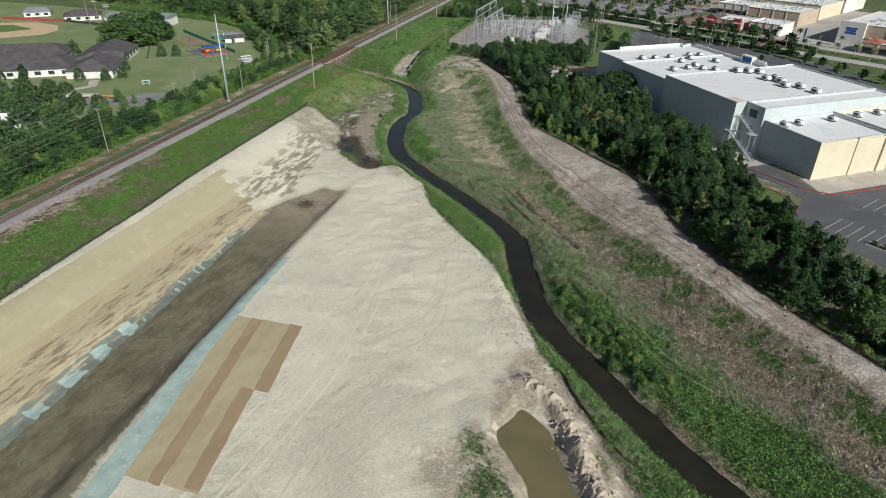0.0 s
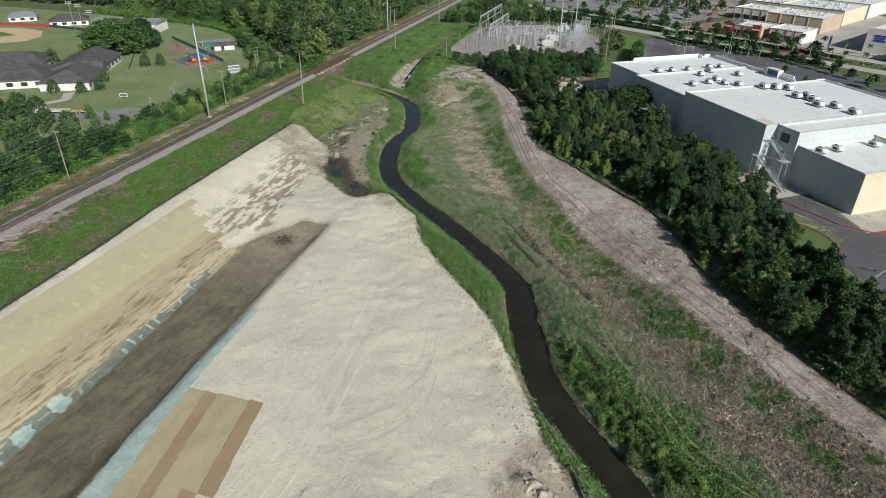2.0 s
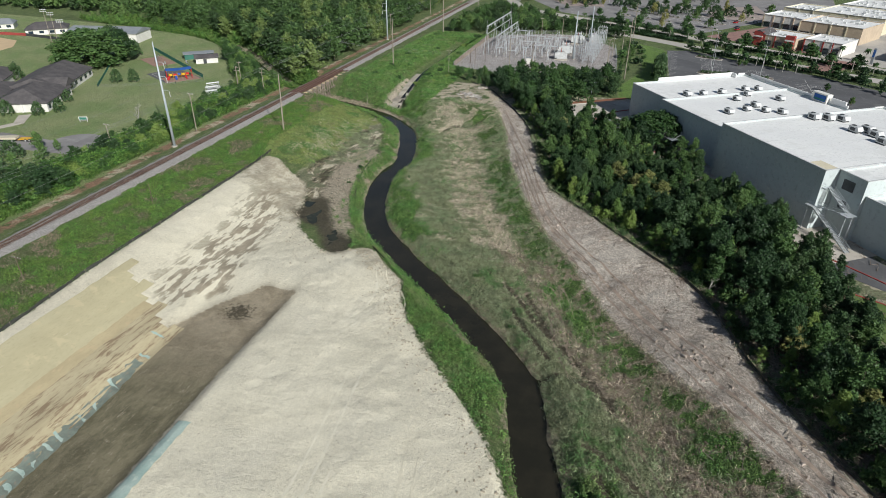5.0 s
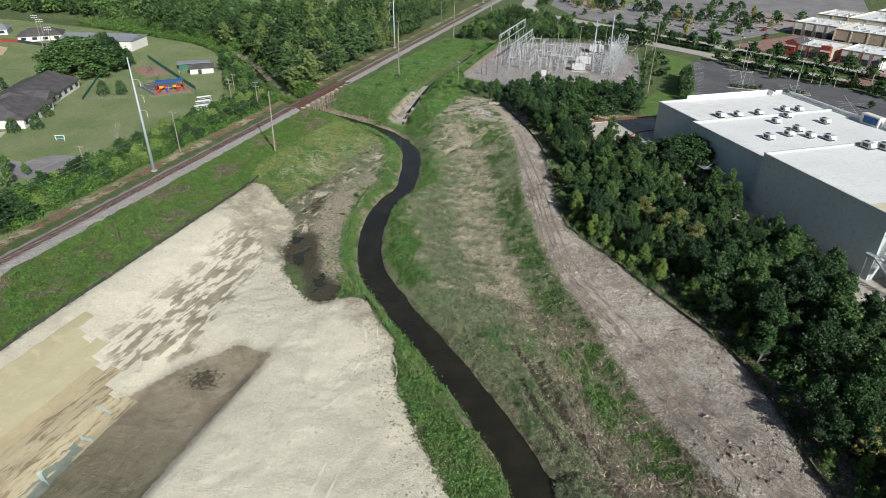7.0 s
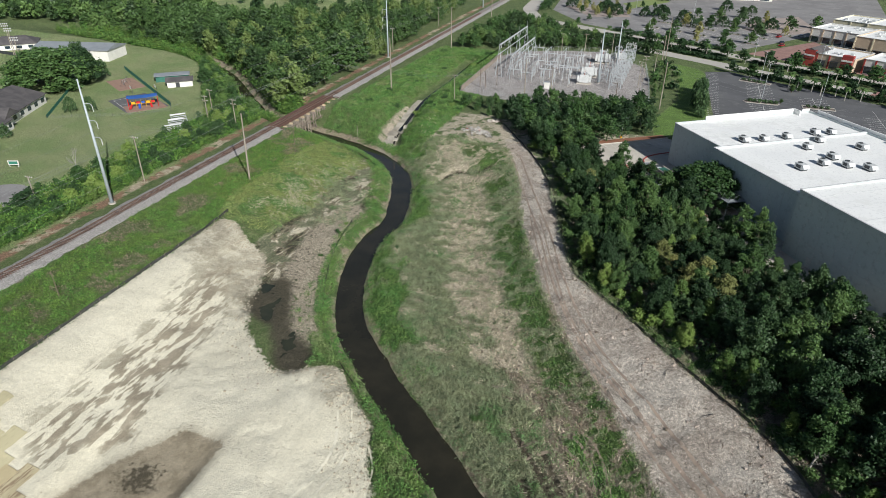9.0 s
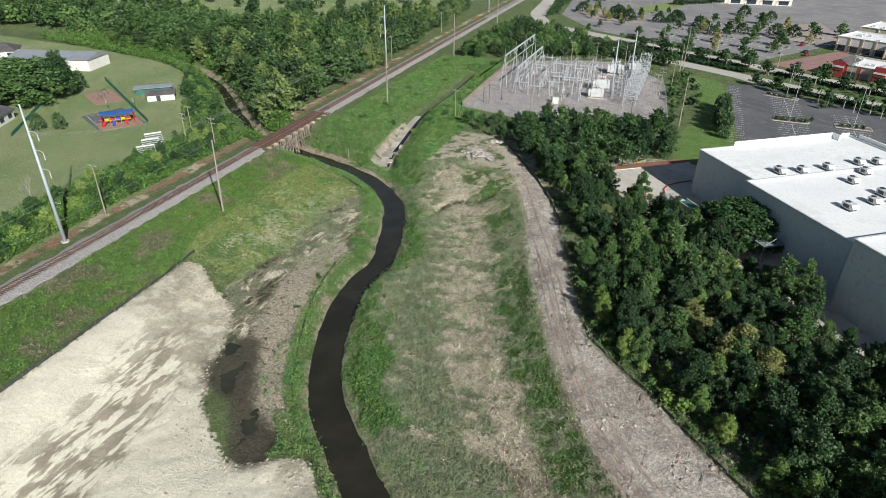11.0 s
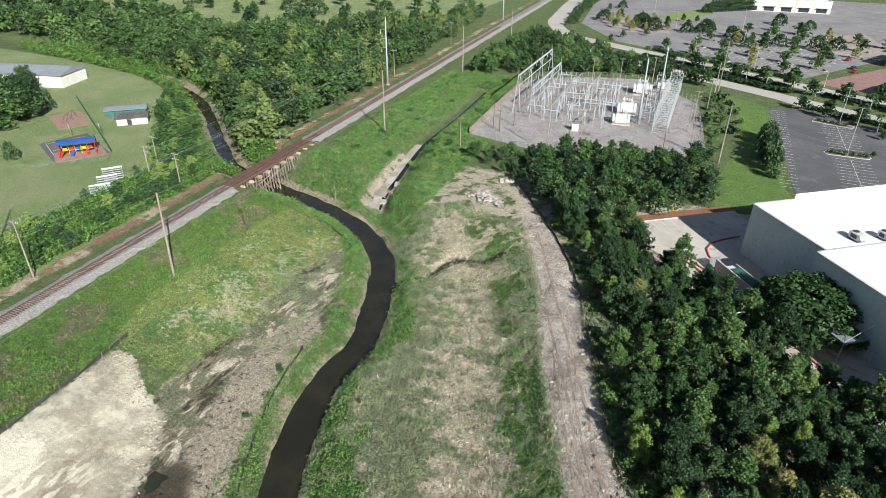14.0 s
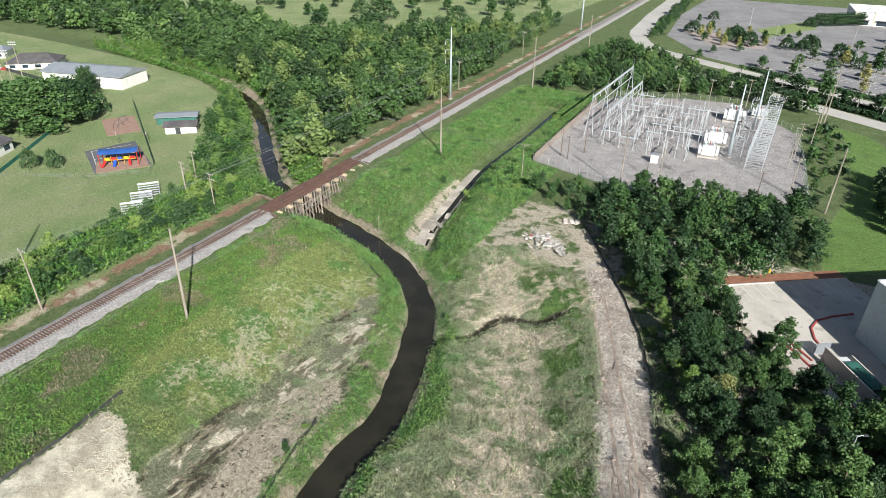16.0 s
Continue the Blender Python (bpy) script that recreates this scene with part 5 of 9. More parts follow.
WOOD_A = [(-168, 322), (-170, 350), (-174, 430), (-182, 520), (-192, 600), (-215, 540), (-240, 500), (-262, 490), (-290, 448), (-330, 440), (-345, 402), (-311, 398), (-275, 391), (-250, 379), (-228, 365), (-212, 350), (-197, 334), (-184, 318)]
WOOD_B = [(-330, 412), (-400, 412), (-520, 400), (-700, 420), (-700, 500), (-560, 490), (-480, 492), (-400, 508), (-330, 470), (-300, 452)]
WOOD_C = [(-143, 440), (-124, 446), (-108, 452), (-82, 464), (-60, 470), (-44, 460), (-34, 462), (-58, 482), (-92, 504), (-120, 534), (-134, 548), (-142, 500)]
WOOD_LEAVES = (leaf_mat("wood_leaf_dark", (0.016, 0.042, 0.016), (0.046, 0.092, 0.03), (0.03, 0.064, 0.022), 0.0), leaf_mat("wood_leaf", (0.03, 0.074, 0.023), (0.086, 0.158, 0.045), (0.055, 0.108, 0.032), 0.0),
               leaf_mat("wood_leaf_pale", (0.085, 0.145, 0.04), (0.165, 0.235, 0.075), (0.12, 0.185, 0.055), 0.0))
woods(WOOD_A, 5.4, 1, 6, 16, WOOD_LEAVES, "dense green wood beyond the railway bridge", 680, 0.36)
woods(WOOD_B, 7.5, 2, 7, 14, WOOD_LEAVES, "far belt of green woodland", 220, 0.75)
woods(WOOD_C, 4.6, 3, 5, 9.5, WOOD_LEAVES, "thicket between gravel yard and road", 360, 0.5)
for x, y in scatter([(-262, 520), (-300, 480), (-420, 530), (-420, 700), (-230, 700), (-215, 600)], 26, 13):
    plant_far(rnd.choice(("r1", "w2", "t2", "r4")), x, y, rnd.uniform(9, 14), wide=1.2, group="scattered trees in the far meadow")


# ---- weeds: grass tufts, reeds and brush ----
def weeds(name, mat, label, xs, ys, hmax, size, leaves, seed, spread=0.28, slim=1.0, lean=0.6):
    """Low plants: small leaves or, where slim, blades strewn over and above the ground round each place."""
    rng = np.random.default_rng(seed)
    n = len(xs)
    z = height(xs, ys)
    top = rng.uniform(0.35, 1.0, n) * hmax
    xs, ys, z, top = (np.repeat(a, leaves) for a in (xs, ys, z, top))
    k = n * leaves
    up = rng.uniform(0, 1, k) ** 0.7
    p = np.stack([xs + rng.normal(0, spread, k), ys + rng.normal(0, spread, k), z + up * top], -1)
    a = rng.normal(size=(k, 3))
    a /= np.linalg.norm(a, axis=1)[:, None]
    b = rng.normal(size=(k, 3)) + np.array([0, 0, lean])
    b -= a * (a * b).sum(1)[:, None]
    b /= np.linalg.norm(b, axis=1)[:, None]
    s = (size * rng.uniform(0.5, 1.3, k))[:, None]
    v = np.stack([p - a * s * 0.5 * slim, p + a * s * 0.5 * slim, p + b * s * 1.3 / slim], 1).reshape(-1, 3)
    return tagged(new(name, mesh_np(name, v, np.arange(3 * k).reshape(k, 3), mat)), label, "weeds", kind="stuff")


def open_ground(x, y):
    """Where plants may stand: off the water, the sand, the dirt track, the pits and the ruts."""
    dcr, fine_c = line_dist(CREEK, x, y), vnoise(x, y, 2.5, 12)
    ok = (dcr > 3.7 + 0.8 * (fine_c - 0.5)) & (area_dist(SAND, x, y) < -0.6 + 2.5 * (fine_c - 0.5)) & (area_dist(TRACK, x, y) < 1.5 * (fine_c - 0.3)) & (area_dist(POND, x, y) < -1)
    return ok & (line_dist(RILL, x, y) > 1.1) & (np.min([line_dist(l, x, y) for l in BANK_RUTS], axis=0) > 0.7) & (area_dist(PUDDLE_AREA, x, y) < -0.5), dcr, fine_c


# the cleared bank east of the creek
x, y = sample(430000, -112, 62, 60, 330, 1)
e = east_of_creek(x, y)
keep = (e > 2.5) & (area_dist(VALLEY, x, y) > -3) & (area_dist(TRACK, x, y) < 1.5) & (line_dist(DITCH, x, y) > 4.2)
x, y = x[keep], y[keep]
free, dcr, fine_c = open_ground(x, y)
zg, zs, zl, zside = zones(x, y)
rng = np.random.default_rng(77)
jit, dice = rng.uniform(-0.3, 0.3, len(x)), rng.uniform(0, 1, len(x))
is_g = free & (zg + jit > 0.5)
is_s = free & ~is_g & (zs + jit > 0.5)
is_l = free & ~is_g & ~is_s & (zl + jit > 0.42)
is_r = free & ~is_g & ~is_s & ~is_l
patchy = vnoise(x, y, 1.4, 19, 2)
sel = is_g & (dcr < 22) & (dice < 0.6)
weeds("bank_bushes", WEED_BUSH, "lush leafy bushes along the creek", x[sel], y[sel], 1.3, 0.22, 6, 22, 0.3)
sel = (is_g & (dcr >= 22) & (dice < 0.62)) | ((is_s | is_l) & (patchy > 0.66) & (dice < 0.4))
weeds("grass_clumps", WEED_GREEN, "bright grass clumps on cleared ground", x[sel], y[sel], 0.6, 0.2, 5, 4, 0.3, 0.7)
sel = (is_r & (patchy > 0.24)) | (is_s & (patchy < 0.38) & (dice < 0.4)) | (is_l & (patchy < 0.32) & (dice < 0.3))
weeds("reeds", WEED_GREY, "grey-green cut reeds on the creek bank", x[sel], y[sel], 0.95, 0.2, 7, 3, 0.26, 0.5, 0.9)
sel = (is_s & (dice > 0.4)) | (is_l & (dice > 0.75))
weeds("dry_stalks", WEED_DRY, "dry straw and cut stalks on cleared ground", x[sel], y[sel], 0.16, 0.26, 3, 5, 0.35, 0.45, 0.0)
sel = is_l & (dice < 0.75)
weeds("brown_litter", WEED_BROWN, "brown roots and dead stalks on cleared ground", x[sel], y[sel], 0.3, 0.26, 3, 15, 0.35, 0.5, 0.1)
# west of the creek: bank, mound and the verge of the railway
x, y = sample(400000, -152, 30, 40, 300, 6)
keep = (east_of_creek(x, y) < 0) & (area_dist(SAND, x, y) < 1.5) & (x > RAIL_X(y) + 5.2)
x, y = x[keep], y[keep]
free, dcr, fine_c = open_ground(x, y)
clump, dice = vnoise(x, y, 9, 11), np.random.default_rng(78).uniform(0, 1, len(x))
straw_strip = (np.abs(dcr - 11.5) < 4.2) & (y > 185) & (y < 246)
mound_d, flat_d = area_dist(MOUND, x, y), area_dist(FLAT, x, y)
verge = x < RAIL_X(y) + 31 - 10 * sstep(205, 230, y)
bank = free & (dcr < 13 - 4.0 * sstep(196, 210, y) + 4 * (fine_c - 0.5)) & ~verge & (x < 26)
sel = bank & (clump + fine_c * 0.5 > 0.50) & ~(straw_strip & (fine_c > 0.36)) & (dice < 0.75)
weeds("bank_weeds", WEED_BUSH, "lush green weeds crowding the creek bank", x[sel], y[sel], 1.35, 0.22, 8, 2, 0.3)
sel = free & (flat_d > -3.0) & (dcr > 8) & (y > 232) & (fine_c > 0.50) & (dice < 0.7)
weeds("flat_reeds", WEED_GREY, "grey-green reeds on the drying mud flat", x[sel], y[sel], 0.5, 0.24, 4, 12, 0.28, 0.55, 0.9)
sel = free & verge & (y < 285) & ((y > 134) | (x > RAIL_X(y) + 9.5)) & (fine_c > 0.24) & (vnoise(x, y, 6, 91) < 0.60) & (dice < 0.8)
weeds("verge_weeds", WEED_VERGE, "tangled green verge weeds beside the railway", x[sel], y[sel], 0.95, 0.22, 5, 9, 0.3, 0.8)
sel = free & verge & (y < 285) & (vnoise(x, y, 6, 91) >= 0.585) & (dice < 0.4)
weeds("dead_weeds", WEED_BROWN, "dead brown stalks among the verge weeds", x[sel], y[sel], 0.7, 0.22, 4, 10, 0.3, 0.6, 0.8)
sel = free & ~verge & (mound_d > -8) & (flat_d < 0) & (dcr > 6) & (fine_c + clump + 0.02 * np.minimum(-flat_d, 12) > 0.92) & (dice < 0.8)
weeds("mound_grass", WEED_MOUND, "bright grass on the mound by the bridge", x[sel], y[sel], 0.45, 0.18, 5, 7, 0.3, 0.75)
x, y = sample(2600, -22, -4, 56, 76, 66)
sel = (area_dist(POND, x, y) < -1.2) & (np.exp(-((x + 12) ** 2 + (y - 63) ** 2) / 14) + np.exp(-((x + 16) ** 2 + (y - 71) ** 2) / 9) * 0.7 > np.random.default_rng(5).uniform(0.15, 0.9, len(x)))
weeds("pit_weeds", WEED_GREEN, "green weeds on bare soil beside the pit", x[sel], y[sel], 0.7, 0.2, 10, 67, 0.3)
x, y = sample(16000, -2, 30, 50, 92, 68)
sel = (area_dist(SAND, x, y) < 6) & (line_dist(CREEK, x, y) > 7.5) & (line_dist(CLOD_RIDGE, x, y) > 2.5) & (east_of_creek(x, y) < 0) & (vnoise(x, y, 4, 69) > 0.55)
weeds("pit_grass", WEED_GREY, "thin dry grass between pit and creek", x[sel], y[sel], 0.3, 0.16, 6, 70, 0.35)
weeds("undergrowth", LEAF_DARK, "dark leafy undergrowth below the belt trees", *UNDER, 4.2, 0.42, 7, 37, 0.7)
# bushes on the banks
brush = random.Random(44)
for x, y in scatter([(-12, 126), (-5, 121), (3, 111), (9, 103), (15, 97), (11, 93), (5, 99), (-1, 106), (-8, 117)], 1.7, 45, 0.9):
    plant(brush.choice(("s1", "s3", "s3", "s1")), x, y, brush.uniform(1.4, 2.6), wide=0.9, group="bushes on the creek bank")
for k in range(34):
    p = CREEK[brush.randrange(36, 84)]
    a, b = p[0] + brush.choice((1, 1, -1)) * brush.uniform(5.5, 10), p[1] + brush.uniform(-3, 6)
    if float(line_dist(CREEK, np.array([a]), np.array([b]))[0]) > 5.0 and float(area_dist(SAND, np.array([a]), np.array([b]))[0]) < -1 and float(line_dist(DITCH, np.array([a]), np.array([b]))[0]) > 6:
        plant(brush.choice(("s1", "s3", "s1")), a, b, brush.uniform(0.8, 1.4), wide=1.2, group="bushes on the creek bank")
x, y = sample(60000, -192, -160, 40, 300, 14)
hn = vnoise(x, y, 5, 95)
sel = (area_dist([(-187, 40), (-161.5, 40), (-163.5, 150), (-166, 240), (-167.5, 294), (-187, 294), (-183, 200), (-190, 120)], x, y) > 3.0 * (hn - 0.5)) & (hn > 0.30)
weeds("hedge_thicket", HEDGE_LEAF, "dense tangled green thicket along the railway", x[sel], y[sel], 2.8, 0.42, 6, 16, 0.5)
x, y = sample(90000, -420, -158, 296, 412, 24)
dcr, hn = line_dist(CREEK, x, y), vnoise(x, y, 5, 96)
sel = (dcr > 5.0 + 1.5 * (hn - 0.5)) & (dcr < 12.5 + 6 * (hn - 0.5)) & (hn > 0.40) & (x < RAIL_X(y) - 6)
weeds("creek_thicket", HEDGE_LEAF, "green thicket overhanging the creek beyond the bridge", x[sel], y[sel], 4.4, 0.6, 8, 25, 0.7)
x, y = sample(60000, -150, -100, 286, 440, 9)
sel = (line_dist(DITCH, x, y) > 5.0 - 1.7 * sstep(318, 340, y)) & (x > RAIL_X(y) + 6.5) & (line_dist(CREEK, x, y) > 5) & (area_dist(PAD, x, y) < -1.5) & (vnoise(x, y, 3, 4) > 0.3)
weeds("ditch_weeds", WEED_BUSH, "thick green weeds along the side ditch", x[sel], y[sel], 1.0, 0.28, 5, 8, 0.45)
for x, y in scatter([(-146, 330), (-130, 318), (-128, 340), (-131, 400), (-133, 450), (-147, 440)], 6, 31, 0.5) + scatter([(-120, 330), (-108, 335), (-112, 352), (-117, 400), (-119, 440), (-121, 420)], 4.5, 32, 0.8) + scatter([(-110, 318), (-98, 326), (-108, 342), (-118, 345), (-117, 325)], 3.5, 33, 0.9):
    plant(rnd.choice(("s1", "s3", "s1")), x, y, rnd.uniform(1.0, 2.4), wide=1.4, group="shrubs along the side ditch")


# ---- car parks and roads ----
def slab(name, outline, z0, z1, mat, label, category, kind="structure"):
    return solo(name, Geo().prism(outline, z0, z1), mat, label, category, kind=kind)


def kerb_line(pts, mat=KERB, w=0.18, h=0.16, label="pale concrete kerb", z=0.05):
    g = Geo()
    for a, b in zip(pts[:-1], pts[1:]):
        g.beam((a[0], a[1], z + h / 2), (b[0], b[1], z + h / 2), w, h + 0.1)
    return solo("kerb", g, mat, label, "kerb", kind="structure")


def arc(cx, cy, r, a0, a1, n=8):
    return [(cx + r * math.cos(radians(a0 + (a1 - a0) * i / n)), cy + r * math.sin(radians(a0 + (a1 - a0) * i / n))) for i in range(n + 1)]


def stripes(name, label, rows, mat=LINE_WHITE, z=0.062, w=0.12):
    """Painted lines; rows of (x0, y0, x1, y1)."""
    t = thing(name, label, "parking lines", kind="structure")
    for x0, y0, x1, y1 in rows:
        part("line", Geo().beam((x0, y0, z), (x1, y1, z), w, 0.01), mat, t)


slab("pavement_service", [bp(u, v)[:2] for u, v in ((-20, 13), (-20, -21), (2, -19), (16, -17), (40, -15), (100, -15), (112, -18), (112, 0), (0, 0), (0, 13))], -0.3, 0.05, CONCRETE, "stained pale concrete service yard behind the building", "pavement")
slab("parking_lot_north", [(-10, 436), (-5.5, 347), bp(-1, 20)[:2], bp(-1, 53)[:2], bp(60, 60)[:2], (110, 330), (96, 372), (60, 402), (20, 428), (2, 440)], -0.3, 0.045, ASPHALT, "dark asphalt car park with white stall lines", "parking lot")
slab("parking_lot_south", [bp(112, -18)[:2], bp(112, -3)[:2], bp(136, -6)[:2], bp(136, 90)[:2], (190, 200), (190, 60), (92, 96), (70, 138), (54, 158), (45, 172), (50, 184), (45, 194)], -0.3, 0.045, ASPHALT, "grey asphalt car park with white stall lines", "parking lot")
slab("pavement_south", [bp(125, -3)[:2], bp(136, -6)[:2], bp(136, 90)[:2], bp(125, 90)[:2]], -0.3, 0.06, CONCRETE, "pale concrete walk along the building", "pavement")
kerb_line([bp(u, v)[:2] for u, v in ((104, -16), (112, -13), (120, -11), (130, -9), (137, -4), (138, 20), (138, 60))], RED_PAINT, 0.3, 0.16, "red painted kerb")
kerb_line([(46, 172), (47.5, 178), (46, 184), (42, 189), (37, 191)], RED_PAINT, 0.3, 0.16, "red painted kerb of the grass corner")
solo("ground_corner", Geo().prism([(46, 172), (47.3, 178), (45.8, 184), (42, 189), (36, 192), (36, 180), (41, 170)], -0.3, 0.12), surface("mown_grass", (0.115, 0.17, 0.05), (0.09, 0.14, 0.04), 0.4, 6), "mown grass corner inside a red kerb", "grass", kind="structure")
rows = []
for k in range(31):
    rows.append((-9.4 + 0.055 * k * 2.75 * 0, 351 + k * 2.75, -4.0, 351 + k * 2.75))
for x0 in (13.0, 33.5, 54.0):
    for k in range(26):
        yy = 353 + k * 2.75
        if not 384.5 < yy < 391.5 and yy < 424 - (x0 - 13) * 1.0:
            rows += [(x0 - 5.4, yy, x0 + 5.4, yy)]
    rows += [(x0, 353, x0, 384), (x0, 392, x0, 424 - (x0 - 13))]
stripes("stall_lines", "white painted stall lines on asphalt", rows)
rows = [(*bp(-19.5, v)[:2], *bp(-14.6, v)[:2]) for v in np.arange(-18, 12, 2.75)]
stripes("stall_lines", "white painted stall lines on stained concrete", rows)
rows = []
for k in range(16):
    a = Vector((52 + k * 2.2, 166 - k * 1.6, 0))
    d = Vector((0.59, 0.81, 0))
    for s in (0, 22, 44):
        p, q = a + d * s, a + d * (s + 10)
        rows.append((p.x, p.y, q.x, q.y))
stripes("stall_lines", "white painted stall lines on grey asphalt", rows)


def island(pts, shrubs, lab="kerbed planting island with clipped shrubs"):
    t = thing("planting_island", lab, "planting island")
    part("soil", Geo().prism(pts, -0.1, 0.14), SPOIL, t)
    g = Geo()
    for a, b in zip(pts, pts[1:] + pts[:1]):
        g.beam((*a, 0.1), (*b, 0.1), 0.18, 0.24)
    part("kerb_edge", g, KERB, t)
    for x, y, h in shrubs:
        plant_far("s2", x, y, h, z=0.1, group="clipped shrubs on planting islands")


island([(6.5, 386.2), (18.5, 386.2), (19.5, 388), (18.5, 390), (6.5, 390), (5.5, 388)], [(8 + 2 * k, 388, 1.7) for k in range(6)])
island([(5, 424), (18, 420), (19, 423), (6, 428)], [(7 + 2.2 * k, 425 - k * 0.7, 1.5) for k in range(5)])
island([(28, 386), (40, 386), (40, 390), (28, 390)], [(30 + 2.4 * k, 388, 1.4) for k in range(4)])
island([(60, 160), (70, 153), (71.5, 155), (61.5, 162)], [(62 + 2.2 * k, 160 - 1.5 * k, 1.3) for k in range(4)])
for x, y, h in ((20, 389, 3.5), (26, 410, 5.5), (29, 412, 5), (60, 372, 6), (66, 352, 5.5), (30, 428, 3.5), (41, 418, 4)):
    plant("r3", x, y, h, wide=1.1)

ROAD_DIR = Vector((0.861, -0.509, 0))
ROAD_N = Vector((0.509, 0.861, 0))


def rp(s, n):
    p = Vector((-78, 500, 0)) + ROAD_DIR * s + ROAD_N * n
    return (p.x, p.y)


slab("road_near", [rp(-40, -5), rp(420, -5), rp(420, 5), rp(-40, 5)], -0.3, 0.04, ROAD_PALE, "pale concrete road carriageway", "road")
slab("road_far", [rp(-60, 20), rp(420, 20), rp(420, 30), rp(-60, 30)], -0.3, 0.04, ROAD_PALE, "pale concrete road carriageway beyond the median", "road")
slab("road_north", [rp(-62, 20), (-132, 566), (-142, 590), (-145, 603), (-152, 675), (-157, 765), (-165, 900), (-146, 900), (-139, 778), (-137, 672), (-131, 588), (-124, 572), rp(-58, 30)], -0.3, 0.03, ROAD_PALE, "pale concrete road curving north along the railway", "road")
slab("parking_lot_mall", [rp(-34, 36), rp(75, 36), rp(80, 110), (110, 640), (130, 800), (-128, 800), (-130, 690), (-121, 600)], -0.3, 0.035, ASPHALT_OLD, "wide weathered grey car park", "parking lot")
PINK_PAVING = surface("faded_pink_paving", (0.36, 0.295, 0.265), (0.30, 0.25, 0.225), 0.08, 2.0)
slab("parking_lot_pink", [(-118, 626), (-72, 627), (-62, 589), (-90, 580)], -0.2, 0.05, PINK_PAVING, "faded pink paved bays under small trees", "parking lot")
slab("parking_lot_pink_east", [(22, 614), (52, 640), (58, 580), (40, 560), (12, 566)], -0.2, 0.05, PINK_PAVING, "faded pink paved bays beside the shops", "parking lot")
slab("ground_strip", [(-75, 655), (-44, 716), (-40, 680), (-66, 629)], -0.2, 0.09, surface("strip_grass", (0.17, 0.23, 0.075), (0.22, 0.26, 0.10), 0.3, 5), "mown grass strip between the car parks", "grass")
slab("parking_lot_mall_east", [rp(82, 36), rp(150, 36), rp(150, 60), rp(90, 100)], -0.3, 0.03, PAVER_RED, "red paved forecourt and car park", "parking lot")
slab("plaza", [rp(150, 32), rp(330, 32), rp(330, 200), rp(150, 200)], -0.3, 0.03, ROAD_PALE, "pale paved street between the shops", "pavement")
slab("crossing", [rp(158, -7), rp(172, -7), rp(172, 32), rp(158, 32)], -0.2, 0.055, PAVER_RED, "red paved crossing over the road", "pavement")
slab("road_link", [rp(85, -5), rp(95, -5), (20, 425), (8, 438)], -0.3, 0.042, ROAD_PALE, "pale concrete driveway into the car park", "road")
slab("parking_lot_east", [(112, 330), (150, 300), (260, 330), (240, 420), (150, 390), (128, 370)], -0.3, 0.04, ASPHALT, "dark asphalt car park by the shops", "parking lot")
rows = [(150 + 4 * k, 318 + 1.1 * k, 146 + 4 * k, 326 + 1.1 * k) for k in range(22)]
stripes("stall_lines", "white painted stall lines in the far car park", rows)
rows = []
for r in range(5):
    for k in range(22):
        a, b = rp(2 + k * 3.2, 52 + r * 19), rp(2 + k * 3.2, 60 + r * 19)
        if b[0] > -100:
            rows.append((*a, *b))
stripes("stall_lines", "faint white stall lines on weathered asphalt", rows, w=0.14)
for r in range(6):
    for k in range(5):
        a = rp(-4 + k * 17 + (r % 2) * 6, 42 + r * 21)
        if a[0] > -104:
            d = ROAD_DIR * 5
            n = ROAD_N * 1.4
            island([(a[0] - d.x - n.x, a[1] - d.y - n.y), (a[0] + d.x - n.x, a[1] + d.y - n.y), (a[0] + d.x + n.x, a[1] + d.y + n.y), (a[0] - d.x + n.x, a[1] - d.y + n.y)], [(a[0] - 3, a[1] + 1.6, 1.0), (a[0] + 3, a[1] - 1.6, 1.0)], "kerbed planting island with low shrubs and a tree")
            plant_far(("r3", "r4", "r1", "o1")[(r + k) % 4], a[0], a[1], 6.5 + (r * k) % 3, z=0.1, wide=1.4, group="small trees in the wide car park")


far_rnd = random.Random(61)
for k in range(24):
    plant_far(("r4", "w1", "r3", "w2")[k % 4], -127 - 0.06 * (k * 9) + far_rnd.uniform(-2, 2), 588 + k * 9, far_rnd.uniform(5, 8), z=0, wide=1.0, group="leafy trees along the north road")
for x, y in scatter([(-120, 622), (-72, 630), (-60, 590), (-92, 578)], 8.5, 62):
    plant_far(far_rnd.choice(("o1", "r3", "w1", "o1")), x, y, far_rnd.uniform(5.5, 8.5), z=0, wide=1.15, group="small trees in the wide car park")
for x, y in ((-113, 664), (-106, 680), (-53, 596), (-45, 597), (-40, 604), (-26, 586), (-17, 562), (-58, 636), (-45, 686), (-22, 576), (-15, 579), (8, 572), (-1, 574), (19, 572), (29, 576), (3, 651), (20, 638), (-28, 597), (-42, 610)):
    plant_far(far_rnd.choice(("w1", "r3", "w2")), x, y, far_rnd.uniform(5.5, 8.0), z=0, wide=1.0, group="small trees in the wide car park")
for k in range(15):
    plant_far("t2", -42 + 2.0 * k, 688 + 1.75 * k, 9.5, z=0, wide=1.1, group="row of dark conifers beside the far store")


